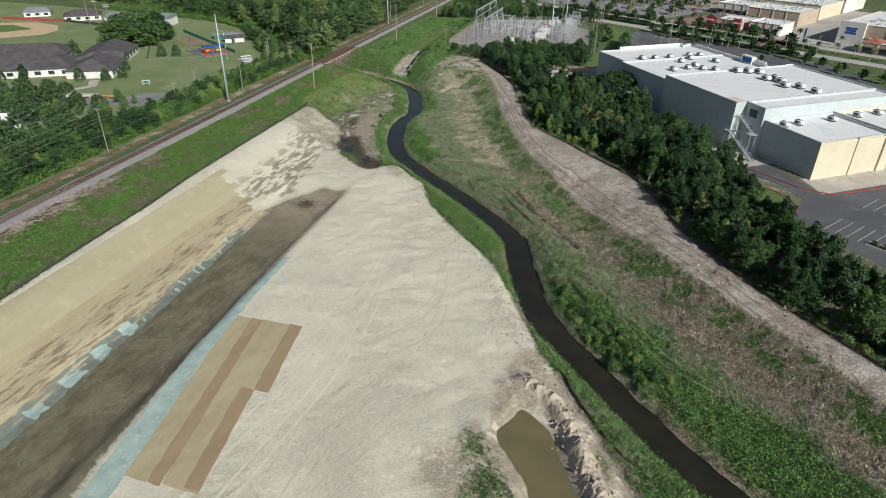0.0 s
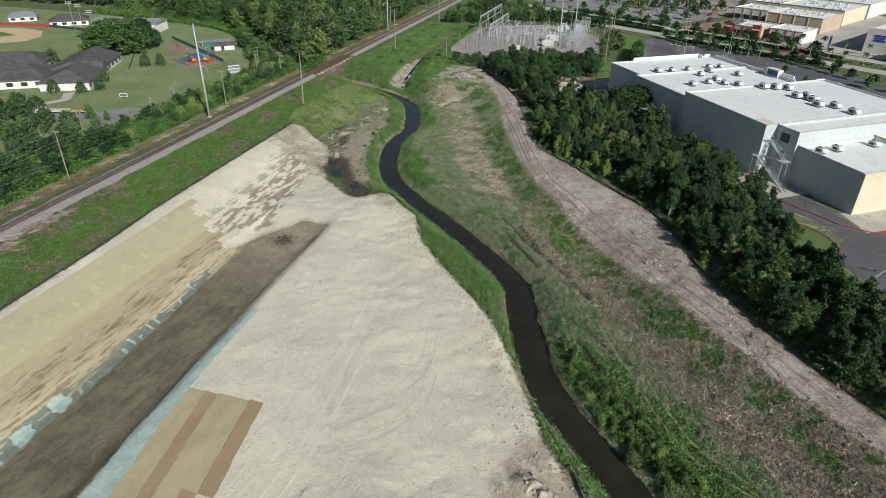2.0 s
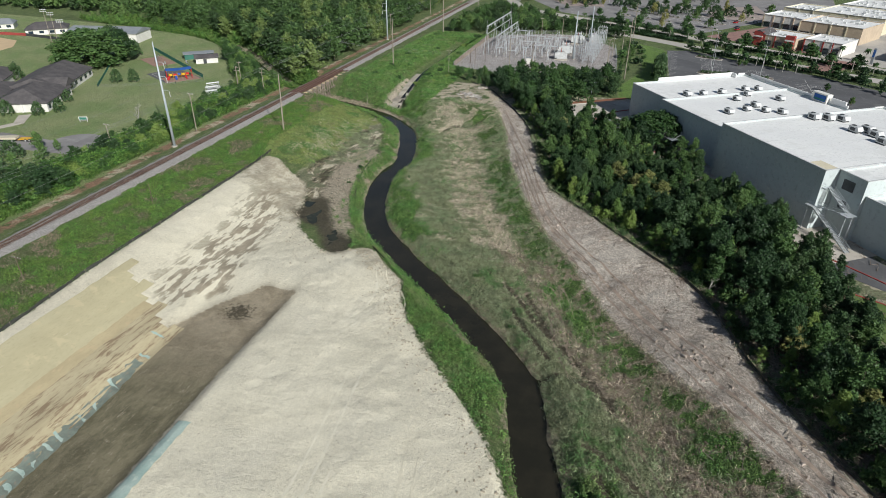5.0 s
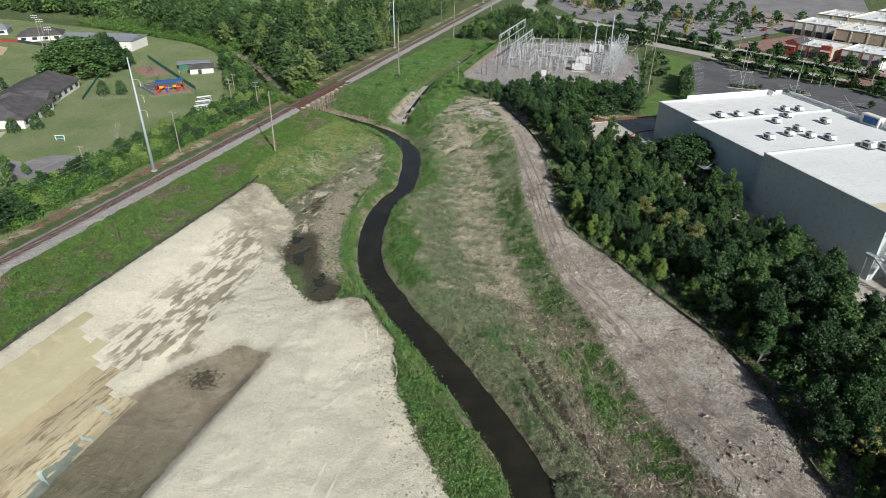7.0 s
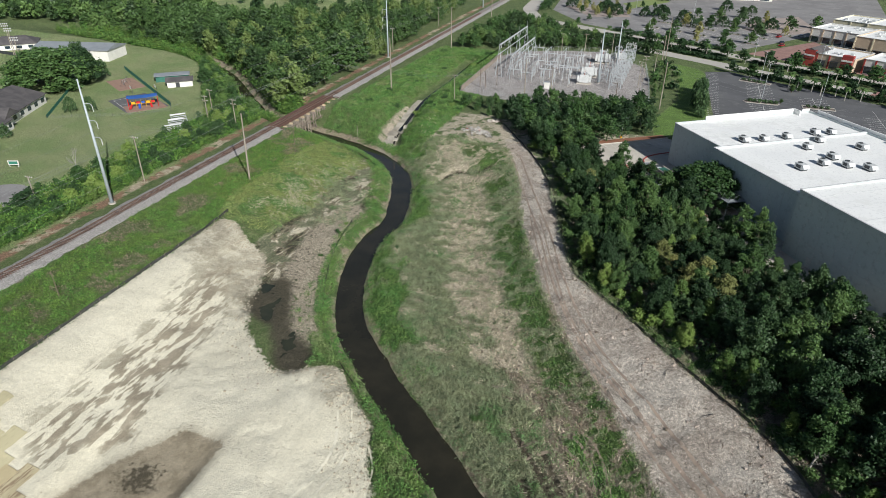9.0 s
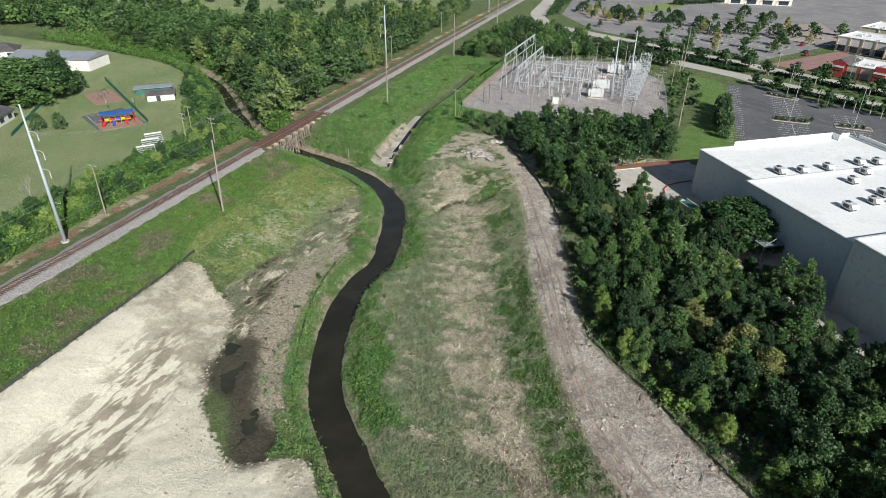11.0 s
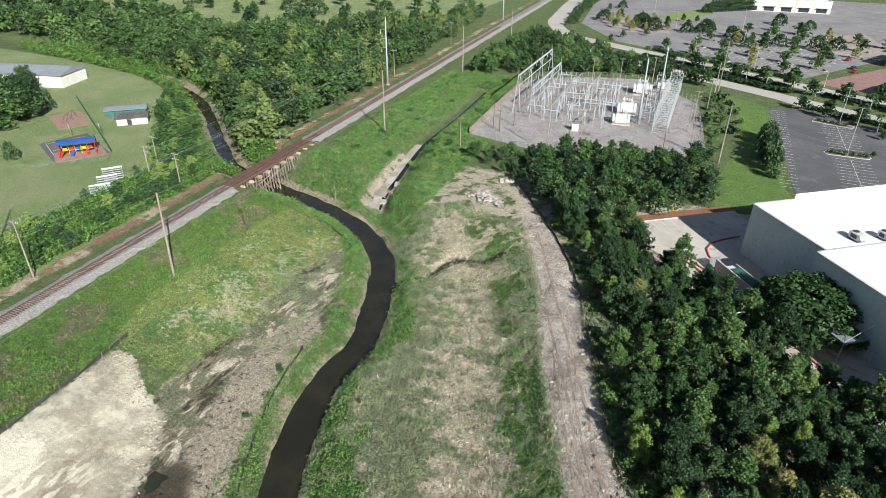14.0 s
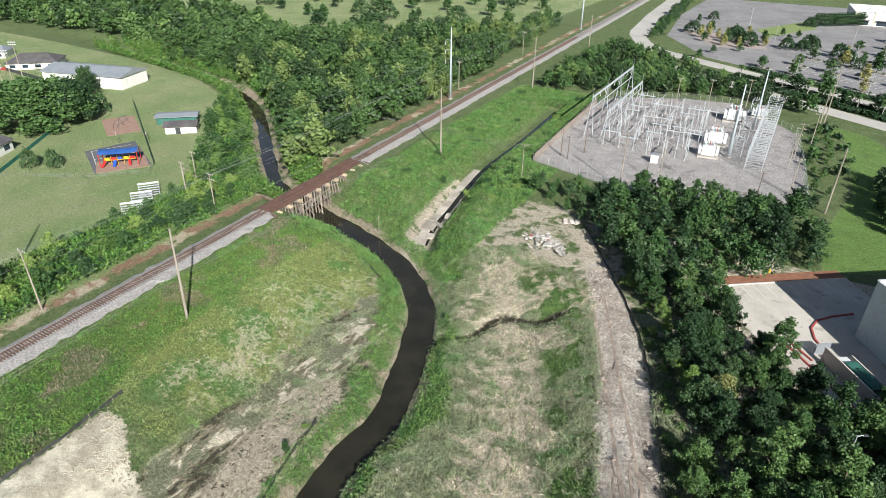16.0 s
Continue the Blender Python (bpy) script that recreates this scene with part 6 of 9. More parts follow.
def make_palm():
    t = thing("palm_tree", "tall palm with a thick trunk and drooping fronds", "palm tree", group="palms along the road")
    g = Geo()
    g.tube((0, 0, -0.3), (0.1, 0, 3.5), 0.26, 0.2, 7).tube((0.1, 0, 3.5), (0, 0.1, 7.2), 0.2, 0.24, 7)
    part("trunk", g, PALE_BARK, t)
    g = Geo()
    rnd = random.Random(3)
    for k in range(26):
        a = k * 2.4
        el = rnd.uniform(-0.5, 1.2)
        p = Vector((0, 0.1, 7.3))
        d = Vector((math.cos(a), math.sin(a), math.sin(el)))
        side = Vector((-math.sin(a), math.cos(a), 0))
        prev = None
        for s in range(5):
            w = (0.12, 0.42, 0.5, 0.36, 0.05)[s]
            q = p + d * (0.55 * s) + Vector((0, 0, -0.1 * s * s))
            cur = (q - side * w, q + Vector((0, 0, 0.1)), q + side * w)
            if prev:
                g.add([*prev, *cur], [(0, 1, 4, 3), (1, 2, 5, 4)])
            prev = cur
    part("crown", g, LEAF_MID, t)
    return t


palm = make_palm()
palm_at = [rp(6 + 11 * k, 12 + (k % 2) * 2) for k in range(11)] + [rp(140 + 9 * k, 8 + (k % 3) * 2) for k in range(16)] + [rp(130 + 5 * k, -16 - (k % 2) * 3) for k in range(7)] + [rp(160 + 12 * k, 38) for k in range(8)]
for k, (x, y) in enumerate(palm_at):
    m = place(x, y, 0, k * 1.7, 0.85 + 0.06 * (k % 4))
    if k:
        copy_thing(palm, m)
    else:
        palm.matrix_basis = m


def hedge(p0, p1, n, h, key="s2", group="clipped dark hedge along the road"):
    for k in range(n):
        t = (k + 0.5) / n
        plant_far(key, p0[0] + (p1[0] - p0[0]) * t, p0[1] + (p1[1] - p0[1]) * t, h, z=0.0, wide=1.3, group=group)


hedge(rp(-10, 8), rp(85, 8), 55, 2.4)
hedge(rp(0, 17.5), rp(80, 17.5), 45, 1.8)
hedge(rp(-6, 33.5), rp(75, 33.5), 45, 2.0)
hedge(rp(100, -8), rp(190, -8), 55, 2.0)
hedge(rp(95, 17), rp(190, 17), 50, 2.0)
for k in range(14):
    x, y = rp(20 + 12 * k, 13 + (k % 3) * 3)
    plant_far(("r1", "r2", "r4")[k % 3], x, y, 7.5 + k % 3, z=0, wide=1.4, group="leafy trees on the road median")
for k in range(10):
    x, y = rp(100 + 11 * k, -12 - (k % 2) * 3)
    plant_far(("r1", "r3", "r2")[k % 3], x, y, 6.5 + k % 3, z=0, wide=1.25, group="leafy trees on the road median")
for k in range(8):
    x, y = rp(-30 - 3 * (k % 3), 14 + k * 18)
    plant_far(("r2", "r4")[k % 2], x - k * 2.0, y, 5, z=0, wide=1.2)
for x, y, h in ((70, 392, 6), (76, 384, 6.5), (64, 396, 5), (82, 376, 6), (88, 368, 6), (96, 360, 5.5), (92, 352, 6.5), (102, 346, 6), (110, 340, 7), (118, 352, 6)):
    plant_far(("r1", "r2", "r3")[int(x) % 3], x, y, h, z=0, wide=1.25, group="leafy trees by the car park")


# ---- the box-shaped building ----
def roof_block(parent, u0, u1, v0, v1, top, wall, rim=0.45, lip=0.9):
    """Walls up to a parapet, a white roof inside it and a metal coping."""
    th = 0.35
    for c, d in ((((u0 + u1) / 2, v0 + th / 2, top / 2), (u1 - u0, th, top)), (((u0 + u1) / 2, v1 - th / 2, top / 2), (u1 - u0, th, top)),
                 ((u0 + th / 2, (v0 + v1) / 2, top / 2), (th, v1 - v0 - 2 * th, top)), ((u1 - th / 2, (v0 + v1) / 2, top / 2), (th, v1 - v0 - 2 * th, top))):
        part("wall", Geo().box(c, d), wall, parent)
    part("roof", Geo().box(((u0 + u1) / 2, (v0 + v1) / 2, top - lip), (u1 - u0 - 2 * th, v1 - v0 - 2 * th, 0.2)), ROOF_WHITE, parent)
    c = Geo()
    for a, b in (((u0, v0), (u1, v0)), ((u1, v0), (u1, v1)), ((u1, v1), (u0, v1)), ((u0, v1), (u0, v0))):
        c.beam((*a, top + 0.05), (*b, top + 0.05), rim, 0.12)
    part("coping", c, METAL_WHITE, parent)


cin = thing("box_building", "large windowless building with grey walls and white flat roofs", "building", BA, B_ROT)
roof_block(cin, 0, 22.4, 0, 51, 13.0, WALL_GREY, lip=0.5)
roof_block(cin, 22.5, 57.9, -2.6, 51.2, 13.2, WALL_GREY, lip=0.6)
roof_block(cin, 58, 96, -6.6, 55, 16.2, WALL_GREY, lip=0.5)
roof_block(cin, 96.1, 104, -2.0, 55, 16.0, WALL_GREY, lip=0.5)
roof_block(cin, 104.1, 126, -1.0, 28, 12.0, WALL_GREY, lip=0.9)
roof_block(cin, 104.1, 124, 28.1, 75, 12.4, WALL_CREAM, lip=0.9)
g = Geo()
g.box((126.25, 8.5, 5.9), (0.5, 19, 11.8)).box((126.5, 15.2, 6.1), (0.7, 3.4, 12.2)).box((126.6, 27, 6.15), (0.9, 3.6, 12.3)).box((126.25, 21.5, 5.7), (0.4, 7.0, 11.4))
part("wall", g, WALL_CREAM, cin, "cream rendered south front with piers")
g = Geo()
g.box((-0.15, 28, 13.3), (0.3, 34, 1.9)).box((1.2, 44.8, 13.3), (2.6, 0.3, 1.9)).box((-0.15, 49.5, 13.1), (0.3, 3, 1.2))
part("parapet", g, ROOF_WHITE, cin)
part("wall", Geo().box((93.0, -4.4, 8.1), (5.6, 4.0, 16.16)), WALL_CREAM, cin, "cream rendered corner by the stairs")
part("parapet", Geo().box((58.1, 53.2, 15.0), (0.5, 3.6, 3.0)).box((26, 51.4, 13.4), (46, 0.4, 1.4)).box((45, 51.4, 14.0), (6, 0.6, 2.2)), ROOF_WHITE, cin)
g = Geo()
for u in np.arange(62, 95, 4.6):
    g.box((u, -6.62, 8), (0.06, 0.05, 15.5))
for u in np.arange(27, 57, 4.6):
    g.box((u, -2.62, 6.4), (0.06, 0.05, 12.6))
for zz in (5.2, 10.4):
    g.box((77, -6.62, zz), (37.8, 0.05, 0.06))
part("joint_line", g, METAL_WHITE, cin)
# fixing plates dotted over the tall wall
plate_mesh = Geo().box((0, 0, 0), (0.35, 0.06, 0.22)).mesh("wall_plate", METAL_WHITE)
for u in np.arange(3, 94, 3.1):
    for zz in (2.2, 4.8, 7.4, 10.0, 12.6):
        v = -6.62 if u > 58 else (-2.62 if u > 22.5 else -0.02)
        if zz < 12 or u > 58:
            o = part("wall_plate", plate_mesh, None, cin)
            o.matrix_basis = Matrix.Translation((u + (zz * 7 % 3) * 0.4, v, zz))
for u, v, w, hh in ((99.5, -2.05, 2.6, 2.6),):
    part("opening", Geo().box((u, v, 13.0), (3.2, 0.1, 2.6)), METAL_DARK, cin, "dark upper doorway by the stairs")
    part("door", Geo().box((u, v, 7.9), (2.2, 0.1, 2.2)), METAL_DARK, cin, "dark metal door")
part("door", Geo().box((40.0, -2.68, 1.2), (1.6, 0.12, 2.4)), METAL_WHITE, cin, "white metal service door")
part("door", Geo().box((66.0, -6.68, 1.2), (1.4, 0.12, 2.4)), METAL_WHITE, cin, "white metal service door")
g = Geo()
g.box((36, -5.6, 4.2), (6.5, 5.6, 0.25))
part("canopy", g, METAL_ROOF, cin, "grey metal canopy over the service dock")
for u in (33.2, 38.8):
    part("canopy_post", Geo().box((u, -8.1, 2.1), (0.2, 0.2, 4.2)), STEEL, cin)
    part("stay", Geo().tube((u, -8.0, 4.3), (u, -2.7, 7.2), 0.05, seg=5), STEEL, cin)
part("lightning_rod", Geo().tube((96.5, 20, 16), (96.5, 20, 18.2), 0.04, seg=5).tube((96.5, 34, 16), (96.5, 34, 18.2), 0.04, seg=5).tube((96.5, 48, 16), (96.5, 48, 18.2), 0.04, seg=5), STEEL, cin)
# roof seams
g = Geo()
for u in np.arange(6, 57, 6.5):
    g.box((u, 24, 12.64 if u > 22.5 else 12.62), (0.12, 45, 0.02))
for u in np.arange(62, 95, 6.0):
    g.box((u, 24, 15.82), (0.12, 58, 0.02))
part("seam", g, METAL_WHITE, cin)
sign = thing("roof_sign", "white roof-top box with a blue and green sign panel", "sign", bp(38, 51.2, 12.6), B_ROT)
part("box", Geo().box((0, 0, 1.6), (6.5, 2.4, 3.2)), WALL_WHITE, sign)
part("panel", Geo().box((0.3, -1.25, 1.7), (5.0, 0.1, 2.0)), BLUE_CLOTH, sign, "blue sign panel")
part("stripe", Geo().box((0.3, -1.31, 1.2), (4.4, 0.05, 0.5)), GREEN_MESH, sign)

# outside stairs at the building's south-west corner
st = thing("metal_staircase", "grey steel outside staircase zigzagging down the wall", "staircase", BA, B_ROT)
flights = (((96.6, -4.2, 11.6), (103.2, -4.2, 7.6)), ((103.2, -5.6, 7.6), (96.6, -5.6, 6.6)), ((96.6, -7.2, 6.6), (109.0, -7.2, 0.1)))
for a, b in flights:
    n = max(4, int(abs(a[2] - b[2]) / 0.19))
    for s in (-0.65, 0.65):
        part("stringer", Geo().beam((a[0], a[1] + s, a[2]), (b[0], b[1] + s, b[2]), 0.08, 0.32), STEEL, st)
        part("handrail", Geo().beam((a[0], a[1] + s, a[2] + 1.05), (b[0], b[1] + s, b[2] + 1.05), 0.06, 0.06).beam((a[0], a[1] + s, a[2] + 0.6), (b[0], b[1] + s, b[2] + 0.6), 0.04, 0.04), STEEL, st)
    for k in range(n + 1):
        t = k / n
        part("tread", Geo().box((a[0] + (b[0] - a[0]) * t, a[1], a[2] + (b[2] - a[2]) * t), (0.28, 1.25, 0.05)), STEEL, st)
for u, v, z in ((95.6, -4.6, 11.6), (104.2, -4.9, 7.6), (95.6, -6.4, 6.6)):
    part("landing", Geo().box((u, v, z), (2.4, 3.0, 0.12)), STEEL, st)
    part("guard", Geo().beam((u - 1.1, v - 1.45, z + 1.05), (u + 1.1, v - 1.45, z + 1.05), 0.06, 0.06).beam((u - 1.1, v - 1.45, z + 0.55), (u + 1.1, v - 1.45, z + 0.55), 0.05, 0.05), STEEL, st)
for u, v, z in ((95.0, -5.8, 11.6), (104.8, -6.2, 7.6), (95.0, -7.6, 6.6), (104.8, -4.0, 7.6)):
    part("post", Geo().box((u, v, z / 2), (0.16, 0.16, z)), STEEL, st)


def roof_unit(u, v, z, w=2.6, d=1.8, h=1.3, lab="white air-conditioning unit on the roof"):
    t = thing("roof_unit", lab, "air conditioner", bp(u, v, z), B_ROT, group="air conditioners on the white roofs")
    part("curb", Geo().box((0, 0, 0.15), (w * 1.02, d * 1.02, 0.3)), METAL_DARK, t)
    part("casing", Geo().box((0, 0, 0.3 + h / 2), (w, d, h)), METAL_WHITE, t)
    part("hood", Geo().add([(w / 2, -d / 2, h + 0.3), (w / 2, d / 2, h + 0.3), (w / 2 + 0.7, d / 2, 0.7), (w / 2 + 0.7, -d / 2, 0.7), (w / 2, -d / 2, 0.5), (w / 2, d / 2, 0.5)], [(0, 3, 2, 1), (3, 4, 5, 2), (0, 4, 3), (1, 2, 5)]), METAL_WHITE, t)
    part("fan", Geo().tube((-w * 0.22, 0, h + 0.3), (-w * 0.22, 0, h + 0.42), d * 0.32, seg=12), METAL_DARK, t)
    part("louvre", Geo().box((0, -d / 2 - 0.02, 0.3 + h * 0.5), (w * 0.6, 0.04, h * 0.6)), METAL_DARK, t)
    return t


for u, v in ((19, 10), (20, 16), (20, 24), (19, 35), (25, 31), (20, 40), (29, 23), (33, 38), (41, 10), (40, 18), (37, 24), (43, 23), (46, 27)):
    roof_unit(u, v, 12.72 if u > 22.5 else 12.62, 2.6 if (u + v) % 2 else 2.0, 1.9)
for u, v in ((61, 24), (63, 27.5), (65, 31), (74, 26), (75, 29.5), (79, 28), (84, 25), (87, 29), (94, 29)):
    roof_unit(u, v, 15.8, 2.8, 2.0, 1.5)
for u, v in ((109, 2), (109, 8), (109, 22), (109, 33), (109, 42), (109, 49)):
    roof_unit(u, v, 11.2 if v < 28 else 11.6, 2.4, 1.8)


# ---- trestle bridge ----
br = thing("railway_bridge", "timber trestle railway bridge on leaning wooden piles", "bridge", (RAIL_X(305), 305, 0), math.atan(0.0354))
L = BR1 - BR0
g = Geo()
for ox in (-1.35, 1.35):
    g.box((ox, 0, 0.1), (0.7, L + 1, 0.8))
part("girder", g, DECK_WOOD, br)
g = Geo()
for k in range(int(L / 0.42)):
    g.box((0.1, -L / 2 + 0.2 + k * 0.42, 0.58), (3.6, 0.26, 0.2))
part("deck", g, DECK_WOOD, br, "closely laid dark deck ties")
part("guard_timber", Geo().box((-1.75, 0, 0.74), (0.2, L, 0.14)), DECK_WOOD, br)
part("guard_timber", Geo().box((1.85, 0, 0.74), (0.2, L, 0.14)), DECK_WOOD, br)
part("walkway", Geo().box((-2.6, 0, 0.55), (0.9, L, 0.12)), DECK_WOOD, br)
rnd = random.Random(4)
N_BENT = 10
for k in range(N_BENT):
    y = -L / 2 + 2.1 + k * (L - 4.2) / (N_BENT - 1)
    deep = hz(RAIL_X(305 + y) + 2, 305 + y) - 0.6
    part("cap", Geo().box((0.9, y, -0.45), (5.6, 0.4, 0.4)), OLD_WOOD, br)
    part("cap_end", Geo().box((3.2, y, 0.05), (1.3, 0.75, 0.55)), PALE_WOOD, br, "pale new timber block on the cap end")
    for j in range(6):
        ox = -2.0 + j * 0.95
        part("post", Geo().tube((ox * 1.35 + 0.4 + rnd.uniform(-0.1, 0.1), y + rnd.uniform(-0.15, 0.15), deep), (ox + 0.4, y, -0.6), 0.19, 0.16, 7), OLD_WOOD, br)
    if deep < -2.5:
        part("brace", Geo().beam((-2.4, y + 0.25, -0.8), (4.2, y + 0.25, deep + 1.2), 0.08, 0.24), OLD_WOOD, br)
        part("brace", Geo().beam((4.0, y - 0.25, -0.8), (-2.6, y - 0.25, deep + 1.2), 0.08, 0.24), OLD_WOOD, br)
for s in (-1, 1):
    part("end_wall", Geo().box((0.4, s * (L / 2 + 0.6), -1.0), (8.0, 0.4, 3.0)), TIE_WOOD, br)
part("pile_row_rail", Geo().beam((3.9, -L / 2 + 2, -3.2), (4.3, L / 2 - 2, -3.2), 0.12, 0.25), OLD_WOOD, br)

# ---- poles and wires ----
def wood_pole(x, y, h, arms=1, r=0.19, z=None, dark=False, label="weathered wooden utility pole with a crossarm", rz=0.0, lean=(0, 0)):
    z = hz(x, y) if z is None else z
    t = thing("utility_pole", label, "utility pole", (x, y, z), rz)
    wood = DARK_POLE if dark else POLE_WOOD
    part("pole", Geo().tube((0, 0, -1.0), (lean[0], lean[1], h), r, r * 0.62, 8), wood, t)
    for k in range(arms):
        zz = h - 0.5 - k * 1.5
        part("crossarm", Geo().box((lean[0], lean[1] + 0.2, zz), (2.6, 0.12, 0.14)), wood, t)
        for o in (-1.15, -0.5, 0.5, 1.15):
            part("insulator", Geo().tube((o + lean[0], lean[1] + 0.2, zz + 0.05), (o + lean[0], lean[1] + 0.2, zz + 0.32), 0.06, 0.05, 6), METAL_WHITE, t)
    return t


def steel_pole(x, y, h, r, side, arms, label):
    z = hz(x, y)
    t = thing("steel_pole", label, "transmission pole", (x, y, z))
    part("base", Geo().tube((0, 0, -0.5), (0, 0, 0.35), r * 1.9, seg=12), CONCRETE, t)
    g = Geo()
    g.tube((0, 0, 0), (0, 0, h), r, r * 0.34, 12)
    part("shaft", g, STEEL_BLUE, t, smooth=True)
    for k in range(arms):
        zz = h * (0.56 + 0.13 * k)
        part("arm", Geo().tube((0, 0, zz), (side * 2.0, 0, zz + 0.15), 0.11, 0.08, 6).tube((side * 2.0, 0, zz + 0.15), (side * 2.6, 0, zz - 0.3), 0.08, 0.06, 6), STEEL, t)
        part("insulator", Geo().tube((side * 2.6, 0, zz - 0.3), (side * 2.6, 0, zz - 1.9), 0.09, 0.09, 6), METAL_WHITE, t)
    return t


steel_pole(-160.4, 213, 34, 0.5, 1, 3, "tall tapered steel transmission pole beside the railway")
steel_pole(-167.3, 404, 29, 0.5, -1, 3, "tall tapered steel transmission pole beyond the bridge")
steel_pole(-174, 590, 30, 0.6, -1, 3, "distant tapered steel transmission pole")
steel_pole(-154, 30, 34, 0.6, 1, 3, "tapered steel transmission pole along the line")
wood_pole(-135.8, 240.9, 20, 0, 0.28, label="tall pale wooden pole leaning beside the track", lean=(0.1, 0.6))
wood_pole(-138.4, 346.2, 22, 0, 0.3, label="tall pale wooden pole by the side ditch")
wood_pole(-144.0, 437.1, 22, 0, 0.3, label="tall pale wooden pole farther along the line")
wood_pole(-152.3, 541.1, 17, 0, 0.28, label="tall pale wooden pole in the distance")
WEST_POLES = [(-161.5, 148.6, 15), (-163.4, 228, 14), (-168.5, 278, 11), (-170.6, 344.4, 11.4), (-172, 420, 12), (-176, 500, 12)]
for x, y, h in WEST_POLES:
    wood_pole(x, y, h, 2 if h < 12 else 1, label="wooden utility pole with crossarms west of the railway")
wood_pole(-184.1, 281.7, 9.6, 2, 0.24, label="thick wooden pole with transformers by the hedge")
wood_pole(-181.0, 206.5, 7.5, 1, label="short wooden utility pole at the turning place")
wood_pole(-187.0, 288.0, 10, 1, label="wooden utility pole behind the hedge")
wood_pole(-135.8, 265.8, 8.5, 0, 0.13, dark=True, label="short dark wooden pole on the grass bank")
wood_pole(-134.0, 134.0, 6.0, 1, 0.13, dark=True, label="short dark wooden pole on the verge")
wood_pole(-134.5, 174.0, 6.5, 0, 0.12, dark=True, label="short dark wooden post on the verge")
wood_pole(-107.3, 341.4, 11.0, 1, 0.15, label="slim wooden pole beside the ditch")
wood_pole(-131.0, 300.0, 6.0, 0, 0.10, label="thin wooden stake pole by the creek")
SUB_POLES = [(-79.8, 349.9, 17.5, 0), (-70.7, 359.3, 13.4, 1), (-26.7, 362.4, 18.8, 0), (-29.8, 444.2, 23, 0), (-31.1, 441.9, 15, 0), (-44, 358, 10, 1), (-38, 392, 12, 2), (-37, 404, 12, 2), (-36, 372, 11, 1),
             (-98, 372, 9, 0), (-104, 366, 9, 0), (-101, 364, 8, 1), (-74, 356, 7, 0), (-58, 456, 12, 1), (-84, 448, 11, 1), (-72, 452, 11, 1), (-33, 415, 13, 1)]
for x, y, h, a in SUB_POLES:
    wood_pole(x, y, h, a, 0.17 if h < 15 else 0.24, dark=h < 11, label="wooden pole at the edge of the substation yard")


def wire(p0, p1, sag, r=0.015, n=14, label="thin overhead wire strung between poles"):
    g = Geo()
    s = (Vector(p1) - Vector(p0)).cross(Vector((0, 0, 1))).normalized() * r
    vs = []
    for k in range(n + 1):
        t = k / n
        q = Vector(p0).lerp(Vector(p1), t) - Vector((0, 0, 4 * sag * t * (1 - t)))
        vs += [q + s, q - s, q + Vector((0, 0, 1.7 * r))]
    g.add(vs, [(3 * k + i, 3 * k + (i + 1) % 3, 3 * k + 3 + (i + 1) % 3, 3 * k + 3 + i) for k in range(n) for i in range(3)])
    return solo("overhead_wire", g, WIRE, label, "wire")


def pole_top(x, y, h, ox=0.0, dz=0.0):
    return (x + ox, y, hz(x, y) + h + dz)


ext = [(-158, 40, 15)] + WEST_POLES + [(-182, 640, 12)]
for a, b in zip(ext[:-1], ext[1:]):
    for ox, dz in ((-1.15, -0.2), (0.5, -0.2), (1.15, -0.2), (0.0, -3.0), (0.2, -4.0)):
        wire(pole_top(*a, ox, dz), pole_top(*b, ox, dz), 1.0)
tall = [(-134, 20, 20), (-135.7, 241.2, 20), (-138.4, 346.2, 22), (-144, 437.1, 22), (-152.3, 541.1, 17)]
for a, b in zip(tall[:-1], tall[1:]):
    for ox, dz in ((0.0, -0.3), (0.3, -9.5), (0.6, -9.9), (0.0, -7.0)):
        wire(pole_top(*a, ox, dz), pole_top(*b, ox, dz), 2.2)
for dz in (-12.0, -12.8, -13.6):
    wire(pole_top(-138.4, 346.2, 22, 0, dz), pole_top(-107.3, 341.4, 11, 0, -0.4 + (dz + 12) * 0.6), 1.2)
    wire(pole_top(-107.3, 341.4, 11, 0, -0.4), pole_top(-101, 364, 8, 0, 0.4 + dz * 0.04), 0.6)
    wire(pole_top(-138.4, 346.2, 22, 0, dz), pole_top(-170.6, 344.4, 11.4, 0, -1), 1.2)
steel = [(-154, 30, 34), (-160.4, 213, 34), (-167.3, 404, 29), (-174, 590, 30)]
for a, b in zip(steel[:-1], steel[1:]):
    sa, sb = (1 if a[2] == 34 else -1), (1 if b[2] == 34 else -1)
    for k in range(3):
        wire(pole_top(*a[:2], a[2] * (0.56 + 0.13 * k) - 1.9, sa * 2.6), pole_top(*b[:2], b[2] * (0.56 + 0.13 * k) - 1.9, sb * 2.6), 3.0)
for dz in (0, -1.5):
    wire((-79.8, 349.9, 17 + dz), (-103, 392, 16 + dz), 1.5)
    wire((-26.7, 362.4, 18 + dz), (-30, 444, 20 + dz), 2.0)
    wire((-26.7, 362.4, 18 + dz), (-56, 394, 22 + dz), 2.0)
    wire((-30, 444, 21 + dz), (-56, 394, 23 + dz), 2.0)
    wire((-26.7, 362.4, 18 + dz), bp(30, 80, 14 + dz), 3.0)
wire((-70.7, 359.3, 13), (-44, 358, 9.6), 0.8)
wire((-70.7, 359.3, 12.4), (-98, 372, 8.6), 0.8)

